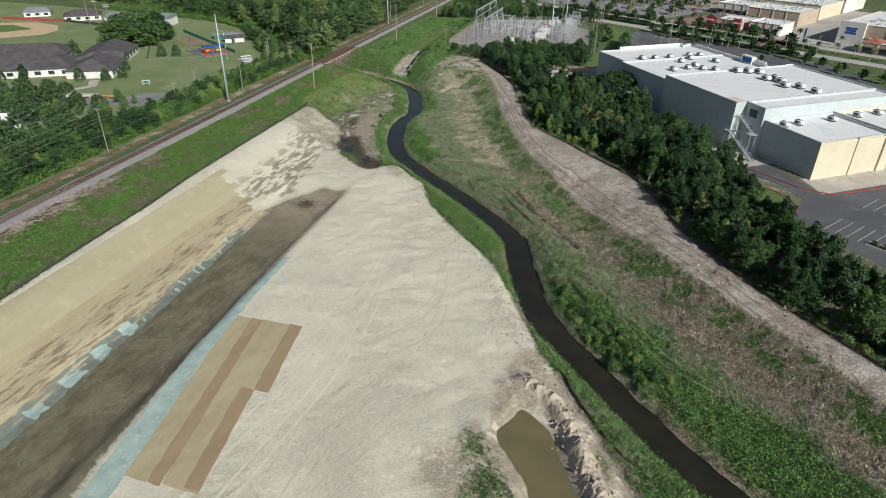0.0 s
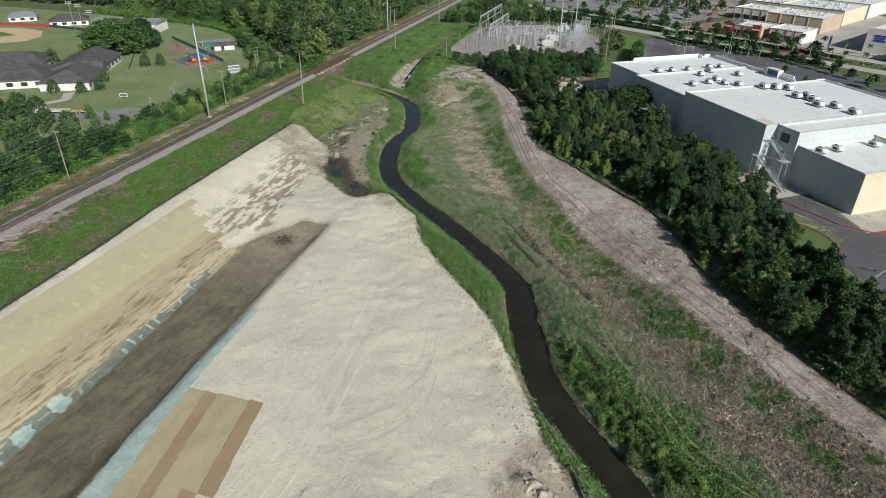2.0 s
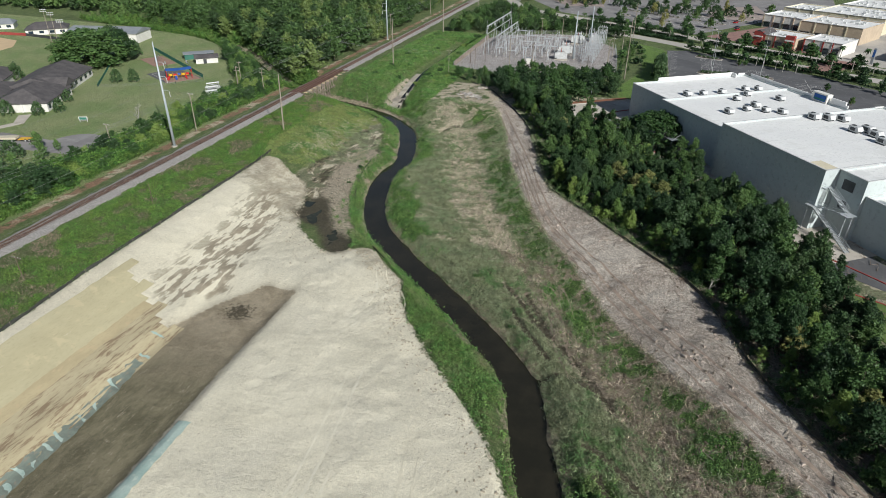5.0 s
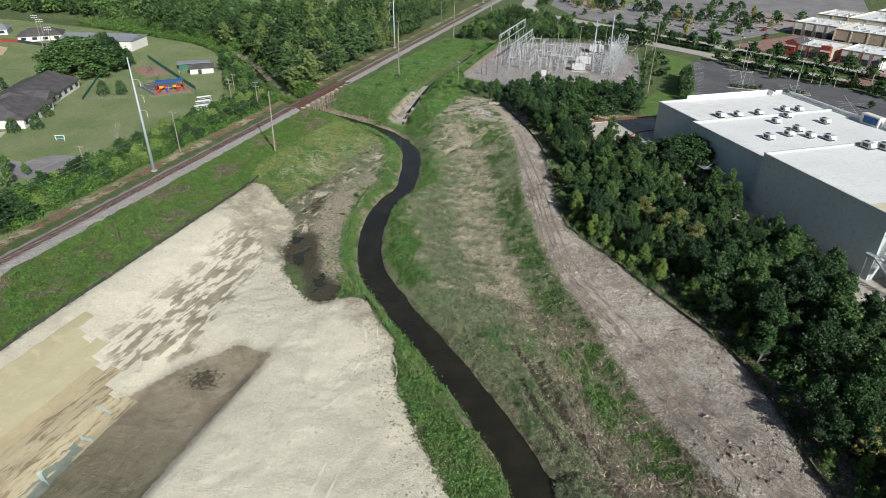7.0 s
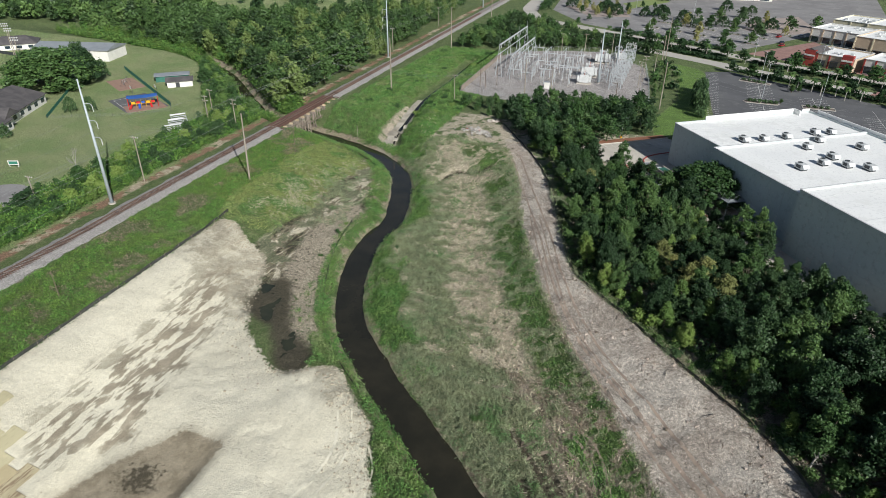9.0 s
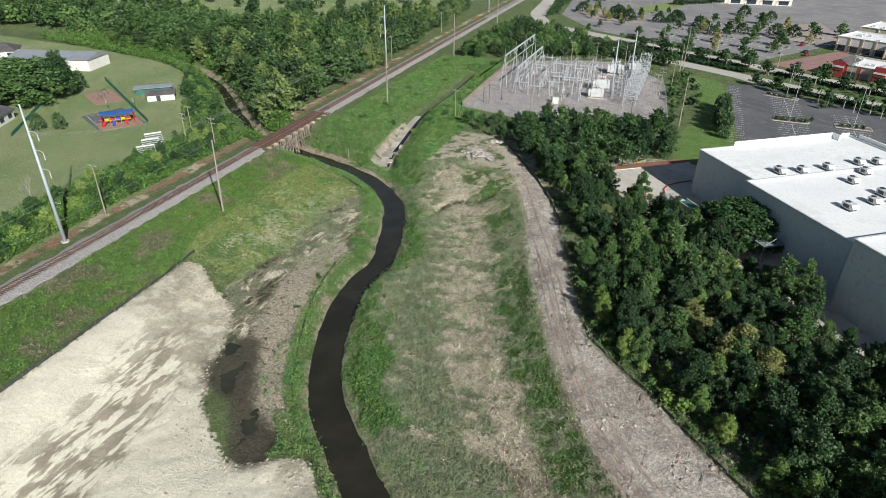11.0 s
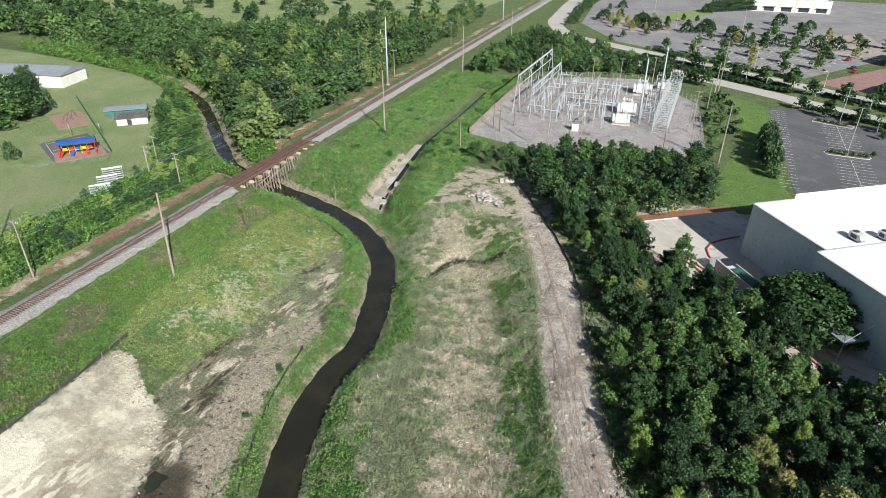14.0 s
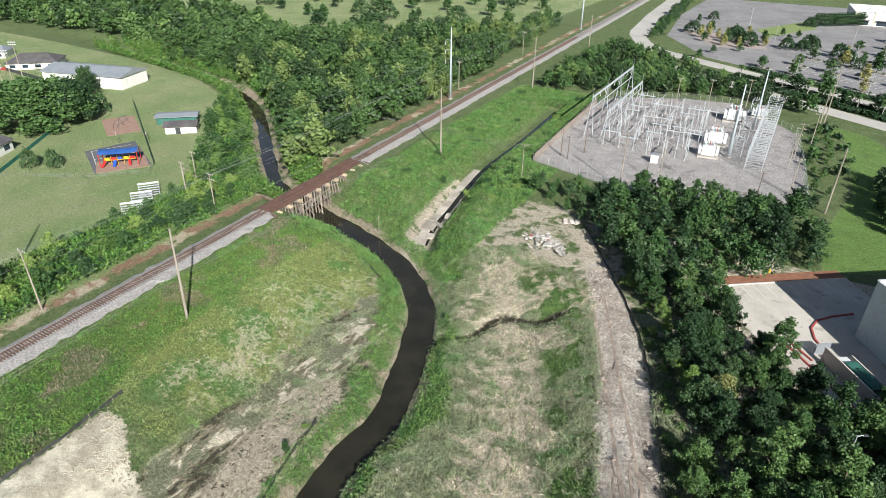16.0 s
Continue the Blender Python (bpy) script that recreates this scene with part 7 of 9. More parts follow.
# ---- substation ----
def gantry(x, y0, y1, h, bays, label):
    t = thing("gantry", label, "substation gantry", (x, (y0 + y1) / 2, hz(x, (y0 + y1) / 2)))
    half = (y1 - y0) / 2
    for k in range(bays + 1):
        y = -half + 2 * half * k / bays
        part("leg", Geo().tube((-1.6, y, 0), (0, y, h), 0.16, 0.1, 6).tube((1.6, y, 0), (0, y, h), 0.16, 0.1, 6), STEEL, t)
        part("tie", Geo().tube((-0.9, y, h * 0.45), (0.9, y, h * 0.45), 0.07, seg=5), STEEL, t)
        part("spike", Geo().tube((0, y, h), (0, y, h + 3.0), 0.07, 0.03, 5), STEEL, t)
    part("beam", Geo().beam((0, -half, h), (0, half, h), 0.5, 0.5).beam((0, -half, h * 0.72), (0, half, h * 0.72), 0.2, 0.25), STEEL, t)
    for k in range(bays * 3):
        y = -half + 2 * half * (k + 0.5) / (bays * 3)
        part("insulator", Geo().tube((0, y, h - 0.3), (0, y, h - 1.8), 0.12, 0.12, 6), METAL_WHITE, t)


gantry(-102, 388, 440, 14.5, 3, "tall galvanised steel gantry in the substation")
gantry(-97, 392, 438, 9.5, 3, "lower galvanised steel gantry in the substation")


def bus_frame(x, y, w, h, label, rz=0.0):
    t = thing("bus_support", label, "bus support", (x, y, hz(x, y)), rz, group="bus supports in the substation")
    for s in (-1, 1):
        part("post", Geo().tube((s * w / 2, 0, 0), (s * w / 2, 0, h), 0.13, seg=6), STEEL, t)
        part("footing", Geo().box((s * w / 2, 0, 0.15), (0.7, 0.7, 0.3)), CONCRETE, t)
    part("beam", Geo().beam((-w / 2 - 0.8, 0, h), (w / 2 + 0.8, 0, h), 0.28, 0.28), STEEL, t)
    for k in range(3):
        o = -w / 2 + w * k / 2
        part("insulator", Geo().tube((o, 0, h + 0.1), (o, 0, h + 1.3), 0.1, 0.08, 6), METAL_WHITE, t)
        part("switch_blade", Geo().tube((o, -0.8, h + 1.2), (o, 0.9, h + 1.9), 0.05, seg=5), STEEL, t)
    return t


rnd = random.Random(12)
for i in range(5):
    for j in range(6):
        x, y = -93 + i * 6.2 + rnd.uniform(-0.5, 0.5), 384 + j * 9.6 + rnd.uniform(-0.8, 0.8)
        bus_frame(x, y, rnd.choice((3.6, 4.2, 4.8)), rnd.choice((3.5, 4.2, 5.0, 5.8)), "galvanised bus support with white insulators on gravel", rnd.choice((0, 0, 1.57)))
for i in range(4):
    x = -95 + i * 8
    g = Geo()
    for z in (6.0, 6.2):
        g.tube((x, 382, z), (x, 436, z), 0.06, seg=5, cap=False)
    t = thing("bus_bar", "long aluminium bus bar over the substation", "bus bar")
    part("tube", g, STEEL, t)
    for j in range(5):
        part("riser", Geo().tube((x, 383 + j * 13, hz(x, 390)), (x, 383 + j * 13, 6.0), 0.08, seg=5), STEEL, t)


def lattice(x, y, w, d, h, label):
    t = thing("lattice_rack", label, "steel rack", (x, y, hz(x, y)), group="steel racks in the substation")
    for sx in (-1, 1):
        for sy in (-1, 1):
            part("column", Geo().beam((sx * w / 2, sy * d / 2, 0), (sx * w / 2, sy * d / 2, h), 0.16, 0.16), STEEL, t)
    n = int(h / 1.6)
    for k in range(1, n + 1):
        z = h * k / n
        for sy in (-1, 1):
            part("crossbar", Geo().beam((-w / 2, sy * d / 2, z), (w / 2, sy * d / 2, z), 0.09, 0.09), STEEL, t)
            part("brace", Geo().beam((-w / 2, sy * d / 2, z - h / n), (w / 2, sy * d / 2, z), 0.06, 0.06), STEEL, t)
        for sx in (-1, 1):
            part("crossbar", Geo().beam((sx * w / 2, -d / 2, z), (sx * w / 2, d / 2, z), 0.09, 0.09), STEEL, t)
    for k in range(4):
        o = -w / 2 + w * (k + 0.5) / 4
        part("insulator", Geo().tube((o, 0, h), (o, 0, h + 1.1), 0.1, 0.08, 6), METAL_WHITE, t)


for k, y in enumerate((386, 394, 402, 410, 418, 427, 436, 446)):
    lattice(-47.5, y, 5.0, 3.0, 8.5 if k % 2 else 7.5, "dense galvanised lattice rack of switchgear")
    if k % 2:
        lattice(-54, y + 3, 3.2, 2.4, 6.0, "small galvanised lattice rack of switchgear")
steel_pole(-56, 394, 24, 0.5, 1, 0, "tall bare steel mast in the substation")
steel_pole(-52, 428, 22, 0.45, 1, 0, "tall bare steel mast behind the transformers")


def transformer(x, y, s, label):
    t = thing("transformer", label, "transformer", (x, y, hz(x, y)), 0.1, group="transformers in the substation")
    part("plinth", Geo().box((0, 0, 0.2), (6.4 * s, 4.6 * s, 0.4)), CONCRETE, t)
    part("tank", Geo().box((0, 0, 2.0 * s + 0.3), (4.2 * s, 2.6 * s, 3.4 * s), 0, 0.96), METAL_WHITE, t)
    for sx in (-1, 1):
        for k in range(6):
            part("radiator", Geo().box((sx * 2.7 * s, (-1.1 + k * 0.44) * s, 1.9 * s + 0.3), (0.9 * s, 0.16 * s, 2.6 * s)), METAL_WHITE, t)
    part("conservator", Geo().tube((-1.8 * s, 0.6 * s, 4.6 * s), (1.4 * s, 0.6 * s, 4.6 * s), 0.45 * s, seg=10), METAL_WHITE, t)
    for k in range(3):
        part("bushing", Geo().tube(((-1.2 + k * 1.2) * s, -0.4 * s, 3.9 * s), ((-1.4 + k * 1.4) * s, -0.6 * s, 5.9 * s), 0.2 * s, 0.1 * s, 7), TILE_RED if k == 1 else METAL_WHITE, t)


transformer(-62, 391, 1.0, "large white power transformer with radiators")
transformer(-62, 405, 1.15, "large white power transformer with radiators")
transformer(-60, 436, 1.2, "large pale power transformer with radiators")
transformer(-52, 447, 0.9, "pale power transformer at the yard's end")
hut = thing("control_hut", "small white control hut in the substation", "hut", (-76, 376, 0))
part("wall", Geo().box((0, 0, 1.4), (2.2, 1.6, 2.8)), WALL_WHITE, hut)
part("roof", Geo().box((0, 0, 2.85), (2.5, 1.9, 0.15)), METAL_ROOF, hut)
fen = thing("yard_fence", "tall wire mesh fence round the substation yard", "fence", kind="structure")
ring = even(PAD + [PAD[0]], 3.0)
for x, y in ring[:-1]:
    part("post", Geo().tube((x, y, hz(x, y) - 0.2), (x, y, hz(x, y) + 2.4), 0.05, seg=5), STEEL, fen)
for (ax, ay), (bx, by) in zip(ring[:-1], ring[1:]):
    za, zb = hz(ax, ay), hz(bx, by)
    g = Geo()
    for z in (0.3, 1.0, 1.7, 2.35):
        g.tube((ax, ay, za + z), (bx, by, zb + z), 0.025, seg=3, cap=False)
    part("wire_strand", g, WIRE, fen)
wst = even([(-113, 432), (-110, 357)], 2.0)
g = Geo()
for (ax, ay), (bx, by) in zip(wst[:-1], wst[1:]):
    g.beam((ax + 0.3, ay, 1.2 + hz(ax, ay)), (bx + 0.3, by, 1.2 + hz(bx, by)), 0.06, 2.3)
part("panel", g, OLD_WOOD, fen, "brown slatted screen panels")

# ---- old ties and brush piled beside the track, rubble, slabs ----
rnd = random.Random(6)
for k in range(300):
    y = 58 + 76 * rnd.random() ** 0.8
    w = 3.0 * min(1, (137 - y) / 22)
    x = RAIL_X(y) + 6.9 + rnd.gauss(0, 0.5) * w
    a = rnd.gauss(1.25, 0.55)
    l = rnd.uniform(1.8, 3.4)
    z = hz(x, y) + 0.08 + rnd.uniform(0.0, 1.5) * max(0.1, 1 - abs(x - RAIL_X(y) - 6.9) / 3.0) * min(1, (138 - y) / 22)
    solo("old_tie", Geo().beam((x - math.cos(a) * l / 2, y - math.sin(a) * l / 2, z), (x + math.cos(a) * l / 2, y + math.sin(a) * l / 2, z + rnd.uniform(-0.4, 0.4)), 0.26, 0.22), OLD_WOOD,
         "weathered grey old railway tie in a loose pile", "railway tie", "pile of old ties beside the track")


PALE_SLAB = surface("pale_slab", (0.43, 0.39, 0.33), (0.30, 0.27, 0.225), 0.4, 5.0, vary=0.2)


def chunk(x, y, s, rnd, lift=0.0, flat=0.35, mat=None, label="broken pale concrete chunk in a rubble heap", group="rubble heap"):
    z = hz(x, y) + lift
    n = rnd.randint(4, 6)
    a0 = rnd.uniform(0, 6.28)
    tilt = Matrix.Rotation(rnd.uniform(-0.35, 0.35), 4, "X") @ Matrix.Rotation(rnd.uniform(-0.35, 0.35), 4, "Y")
    ring_p = [(s * rnd.uniform(0.6, 1.1) * math.cos(a0 + 6.283 * i / n), s * rnd.uniform(0.6, 1.1) * math.sin(a0 + 6.283 * i / n)) for i in range(n)]
    vs = [tilt @ Vector((px, py, 0)) + Vector((x, y, z)) for px, py in ring_p] + [tilt @ Vector((px * 0.9, py * 0.9, s * flat)) + Vector((x, y, z)) for px, py in ring_p]
    fs = [tuple(range(n - 1, -1, -1)), tuple(range(n, 2 * n))] + [(i, (i + 1) % n, n + (i + 1) % n, n + i) for i in range(n)]
    return solo("clay_clod" if "clay" in label else "concrete_chunk", Geo().add(vs, fs), mat or STONE, label, "clod" if "clay" in label else "rubble", group)


GREY_RUBBLE = surface("grey_rubble", (0.46, 0.43, 0.39), (0.30, 0.28, 0.255), 0.6, 6.0, vary=0.3)
for k in range(150):
    q = abs(rnd.gauss(0, 0.55))
    a = rnd.uniform(0, 6.28)
    x, y = -86.5 + 7.2 * q * math.cos(a), 307.8 + 5.4 * q * math.sin(a)
    if k > 125:
        x, y = -80.8 + rnd.gauss(0, 1.0), 304 + rnd.gauss(0, 0.7)
    chunk(x, y, rnd.uniform(0.2, 0.75), rnd, max(0, 0.8 - q * 0.8), rnd.uniform(0.15, 0.5), mat=TILE_RED if k in (7, 40) else GREY_RUBBLE)
for k in range(9):
    chunk(-84 + rnd.uniform(-2, 2), 321 + rnd.uniform(-1.2, 1.2), rnd.uniform(0.5, 1.1), rnd, 0.2, label="white broken concrete slab piece", group="white rubble heap")
# concrete channel of the side ditch, its last panels broken
lining = thing("concrete_channel", "pale concrete channel lining of the side ditch", "channel", kind="structure")
run = [p for p in even(DITCH, 3.0) if p[1] > 313]
for i, ((ax, ay), (bx, by)) in enumerate(zip(run[:-1], run[1:])):
    if ay > 346:
        break
    za, zb = (-7.0 + 4.0 * float(sstep(294, 365, q)) for q in (ay, by))
    gap = rnd.uniform(0.02, 0.06)
    for o0, o1, h0, h1, nm in ((-2.3, 2.3, 0.10, 0.10, "floor_panel"), (-3.7, -2.25, 1.05, 0.12, "side_panel"), (2.25, 3.3, 0.12, 0.9, "side_panel")):
        if nm == "side_panel" and (o1 < 0 or rnd.random() < 0.6):
            continue
        d = rnd.uniform(-0.02, 0.03)
        vs = [(ax + o0, ay + gap, za + h0 + d), (ax + o1, ay + gap, za + h1 + d), (bx + o1, by - gap, zb + h1 + d), (bx + o0, by - gap, zb + h0 + d)]
        vs = [(p, q, r - 0.3) for p, q, r in vs] + vs
        part(nm, Geo().add(vs, [(3, 2, 1, 0), (4, 5, 6, 7), (0, 1, 5, 4), (1, 2, 6, 5), (2, 3, 7, 6), (3, 0, 4, 7)]), PALE_SLAB, lining)
for x, y, w, l, tx, ty, rz, up in ((-119.4, 302.6, 1.9, 2.6, 0.10, -0.06, 0.35, 0.5), (-117.6, 306.2, 1.7, 1.6, -0.14, 0.12, 0.5, 0.45), (-120.6, 306.6, 1.3, 1.5, 0.18, 0.1, 0.2, 0.5), (-121.6, 310.9, 2.1, 2.4, 0.05, -0.1, 0.15, 0.5),
                                   (-118.2, 311.8, 0.9, 1.2, -0.2, 0.3, 0.9, 0.4), (-117.6, 316.0, 1.5, 1.2, 0.12, 0.35, 0.2, 0.6), (-122.6, 314.6, 1.3, 0.9, 0.15, -0.3, 0.1, 0.6), (-116.4, 299.0, 0.8, 0.7, 0.3, 0.2, 0.6, 0.3)):
    z = hz(x, y) + 0.35 * up
    tilt = Matrix.Rotation(0.6 * tx, 4, "X") @ Matrix.Rotation(0.6 * ty, 4, "Y") @ Matrix.Rotation(rz, 4, "Z")
    vs = [tilt @ Vector((sx * w * rnd.uniform(0.85, 1.05), sy * l * rnd.uniform(0.85, 1.05), sz)) + Vector((x, y, z)) for sz in (-0.5, 0.12) for sx, sy in ((-1, -1), (1, -1), (1, 1), (-1, 1))]
    solo("concrete_slab", Geo().add(vs, [(3, 2, 1, 0), (4, 5, 6, 7), (0, 1, 5, 4), (1, 2, 6, 5), (2, 3, 7, 6), (3, 0, 4, 7)]), PALE_SLAB, "tilted broken concrete slab at the ditch mouth", "concrete slab", "broken slabs in the ditch")
for k in range(26):
    chunk(-119 + rnd.gauss(0, 2.0), 304 + rnd.gauss(0, 4.5), rnd.uniform(0.15, 0.45), rnd, 0.2, 0.6, PALE_SLAB, "broken concrete lump at the ditch mouth", "broken slabs in the ditch")
for k in range(120):
    x, y = rnd.uniform(-17, 12), rnd.uniform(52, 94)
    d = area_dist(POND, np.array([x]), np.array([y]))[0]
    if -4.5 < d < -0.6 and (x > -4 or y > 86):
        chunk(x, y, rnd.uniform(0.25, 0.75), rnd, -0.1, 0.7, surface("clay_clod", (0.53, 0.46, 0.36), (0.40, 0.34, 0.26), 1, 6) if "clay_clod" not in bpy.data.materials else bpy.data.materials["clay_clod"], "dried clay clod on the pit's rim", "clods round the pit")
CLOD = bpy.data.materials["clay_clod"]
ridge_line = even(CLOD_RIDGE, 0.3)
vs, cols = [], 15
for i, (px, py) in enumerate(ridge_line):
    (ax, ay), (bx, by) = ridge_line[max(i - 1, 0)], ridge_line[min(i + 1, len(ridge_line) - 1)]
    l = math.hypot(bx - ax, by - ay) or 1
    nx0, ny0 = -(by - ay) / l, (bx - ax) / l
    for j in range(cols):
        o = (j / (cols - 1) - 0.5) * 4.4
        qx, qy = px + nx0 * o, py + ny0 * o
        n1 = float(vnoise(np.array([qx]), np.array([qy]), 1.1, 141, 3)[0])
        n2 = float(vnoise(np.array([qx]), np.array([qy]), 3.0, 142, 1)[0])
        ends = min(1.0, i / 5, (len(ridge_line) - 1 - i) / 5)
        vs.append((qx, qy, hz(qx, qy) - 0.12 + ends * max(0.0, 1 - (o / 2.2) ** 2) * (0.25 + 1.5 * max(0.0, n1 - 0.34) + 0.5 * n2)))
fs = [(i * cols + j, i * cols + j + 1, (i + 1) * cols + j + 1, (i + 1) * cols + j)[::-1] for i in range(len(ridge_line) - 1) for j in range(cols - 1)]
solo("clay_ridge", Geo().add(vs, fs), CLOD, "lumpy ridge of dried clay dug from the pit", "clay heap")
for k in range(150):
    p = CLOD_RIDGE[rnd.randrange(len(CLOD_RIDGE))]
    chunk(p[0] + rnd.gauss(0, 1.3), p[1] + rnd.uniform(-1.2, 1.2), rnd.uniform(0.14, 0.38), rnd, 0.25, rnd.uniform(0.5, 1.0), CLOD, "lumpy dried clay clod heaped beside the pit", "clods round the pit")
g = Geo()
rim = SAND[8:27]
for k in range(2600):
    i = rnd.randrange(len(rim) - 1)
    t = rnd.random()
    north = i < 6
    x = rim[i][0] + (rim[i + 1][0] - rim[i][0]) * t + (rnd.gauss(-0.5, 2.2) if north else -abs(rnd.gauss(0, 3.5)) + 1.0)
    y = rim[i][1] + (rim[i + 1][1] - rim[i][1]) * t + (-abs(rnd.gauss(0, 4.0)) + 1.2 if north else -abs(rnd.gauss(0, 2.5)) + 0.6)
    s = 0.1 + 0.3 * rnd.random() ** 3
    if float(area_dist(SAND, np.array([x]), np.array([y]))[0]) < -0.2:
        continue
    g.box((x, y, hz(x, y) + s * 0.15), (s * 1.5, s, s * 0.7), rnd.uniform(0, 3), 0.6)
tagged(part("clods", g, surface("sand_clod", (0.42, 0.375, 0.29), (0.31, 0.27, 0.205), 1, 6)), "loose pale sand clods along the field's rim", "clods", kind="stuff")
# clods and lumps of turned earth on the dirt track and the cleared bank
g, gd = Geo(), Geo()
lx, ly = sample(30000, -80, 62, 95, 318, 91)
lt, le = area_dist(TRACK, lx, ly), east_of_creek(lx, ly)
lump_n = vnoise(lx, ly, 5, 92)
ok = ((lt > -0.5) & (lump_n > 0.52)) | ((lt < 0) & (lt > -18) & (le > 9) & (ly < 205) & (lump_n > 0.58))
for x, y, t in zip(lx[ok], ly[ok], lt[ok]):
    s = 0.1 + 0.34 * rnd.random() ** 3
    (g if t > 0 and rnd.random() < 0.7 else gd).box((x, y, hz(x, y) + s * 0.2), (s * rnd.uniform(1.0, 2.2), s, s * 0.8), rnd.uniform(0, 3), 0.6)
tagged(part("earth_clods", g, surface("pale_earth", (0.50, 0.42, 0.36), (0.34, 0.275, 0.23), 0.8, 6)), "pale clods of turned earth on the dirt track", "clods", kind="stuff")
tagged(part("debris", gd, surface("dark_debris", (0.22, 0.175, 0.135), (0.12, 0.095, 0.07), 0.8, 6)), "dark roots and soil lumps on cleared ground", "debris", kind="stuff")
# dead branches on the cleared bank
g = Geo()
for k in range(2600):
    x = rnd.uniform(-75, 45)
    y = rnd.uniform(95, 285)
    e = float(east_of_creek(np.array([x]), np.array([y]))[0])
    tr = float(area_dist(TRACK, np.array([x]), np.array([y]))[0])
    if e < 8 or tr > 4:
        continue
    a, l = rnd.gauss(2.2, 0.7), rnd.uniform(0.5, 2.8)
    z = hz(x, y) + 0.15
    g.tube((x, y, z), (x + l * math.cos(a), y + l * math.sin(a), z + rnd.uniform(-0.05, 0.4)), rnd.uniform(0.05, 0.11), 0.03, 3, False)
tagged(part("branches", g, OLD_WOOD), "scattered dead branches and stalks on cleared ground", "branches", kind="stuff")


# ---- service yard ----
def yard_wall(u0, u1, v, h, label):
    a, b = bp(u0, v), bp(u1, v)
    return solo("dock_wall", Geo().beam((a[0], a[1], h / 2), (b[0], b[1], h / 2), 0.3, h), CONCRETE, label, "wall")


kerb_line([bp(u, v)[:2] for u, v in ((40, -12.5), (26, -13.2), (14, -14), (4, -14.6), (0.5, -15.2), (-0.6, -14.6), (0.2, -13.8), (6, -13.0))], RED_PAINT, 0.35, 0.18, "red painted kerb in the service yard")
kerb_line([bp(u, v)[:2] for u, v in ((16, -9.0), (4, -8.8), (0, -8.4), (-3.4, -6.8), (-5.6, -4), (-6.6, 0), (-7, 5))], RED_PAINT, 0.35, 0.18, "red painted kerb curving round the loading dock")
kerb_line([bp(u, v)[:2] for u, v in ((-20, -21), (-20, 13))], KERB, 0.25, 0.16, "pale concrete kerb of the service yard")
yard_wall(6, 32, -11.2, 3.2, "tall pale concrete dock wall in the service yard")
yard_wall(8, 20, -7.4, 2.6, "pale concrete dock wall beside the compactor")
comp = thing("waste_compactor", "dark green waste compactor with a white end", "compactor", bp(11.5, -9.2, 0.05), B_ROT)
part("container", Geo().box((2.0, 0, 1.5), (7.5, 2.4, 2.6), 0, 0.95), GREEN_PAINT, comp)
part("hopper", Geo().box((-2.8, 0, 1.2), (1.8, 2.2, 2.2), 0, 0.8), METAL_WHITE, comp)
for k in range(5):
    part("rib", Geo().box((-1.2 + k * 1.5, 0, 1.5), (0.12, 2.5, 2.6)), GREEN_PAINT, comp)
gate = thing("dock_gate", "grey slatted metal gate at the dock", "gate", bp(4.2, -10.2, 0.05), B_ROT)
for k in range(8):
    part("slat", Geo().box((0, -1.4 + k * 0.4, 1.3), (0.08, 0.34, 2.4)), METAL_ROOF, gate)
# bare earth strip, lamp and yellow bollard at the yard's end
solo("ground_bed", Geo().prism([bp(u, v)[:2] for u, v in ((-20.2, -21), (-20.2, 13), (-23.5, 13), (-23.5, -21))], -0.2, 0.06), surface("red_mulch", (0.28, 0.13, 0.08), (0.20, 0.095, 0.06), 0.8, 7), "red-brown mulch bed behind the kerb", "mulch", kind="structure")


def street_lamp(x, y, h, label, arms=1, rz=0.0, yellow=False):
    t = thing("street_lamp", label, "street lamp", (x, y, hz(x, y)), rz)
    part("base", Geo().tube((0, 0, -0.2), (0, 0, 0.8), 0.32, seg=10), YELLOW if yellow else CONCRETE, t, "yellow painted base" if yellow else "")
    part("pole", Geo().tube((0, 0, 0.7), (0, 0, h), 0.1, 0.07, 8), STEEL, t)
    for k in range(arms):
        s = 1 if k == 0 else -1
        part("arm", Geo().tube((0, 0, h - 0.1), (s * 1.0, 0, h), 0.05, seg=6), STEEL, t)
        part("head", Geo().box((s * 1.25, 0, h), (0.8, 0.4, 0.16), 0, 0.8), METAL_DARK, t)


street_lamp(-36.9, 320.8, 7.4, "steel lamp post on a yellow base by the yard", yellow=True)
street_lamp(-22, 264, 7.5, "steel lamp post over the service road", 1, 0.6)
street_lamp(12.4, 388.2, 16, "tall steel car park lamp on an island", 2)
street_lamp(34, 388, 15, "tall steel car park lamp on an island", 2)
street_lamp(14, 424, 14, "tall steel car park lamp by the road", 2)
street_lamp(66, 157, 12, "tall steel car park lamp on an island", 2)
for k in range(5):
    x, y = rp(20 + 34 * k, 33)
    street_lamp(x, y, 11, "grey street lamp beside the far road", 2, 0.5)
for x, y in ((-60, 600), (-20, 620), (-80, 660), (-20, 560)):
    street_lamp(x, y, 12, "grey lamp post in the wide car park", 2)


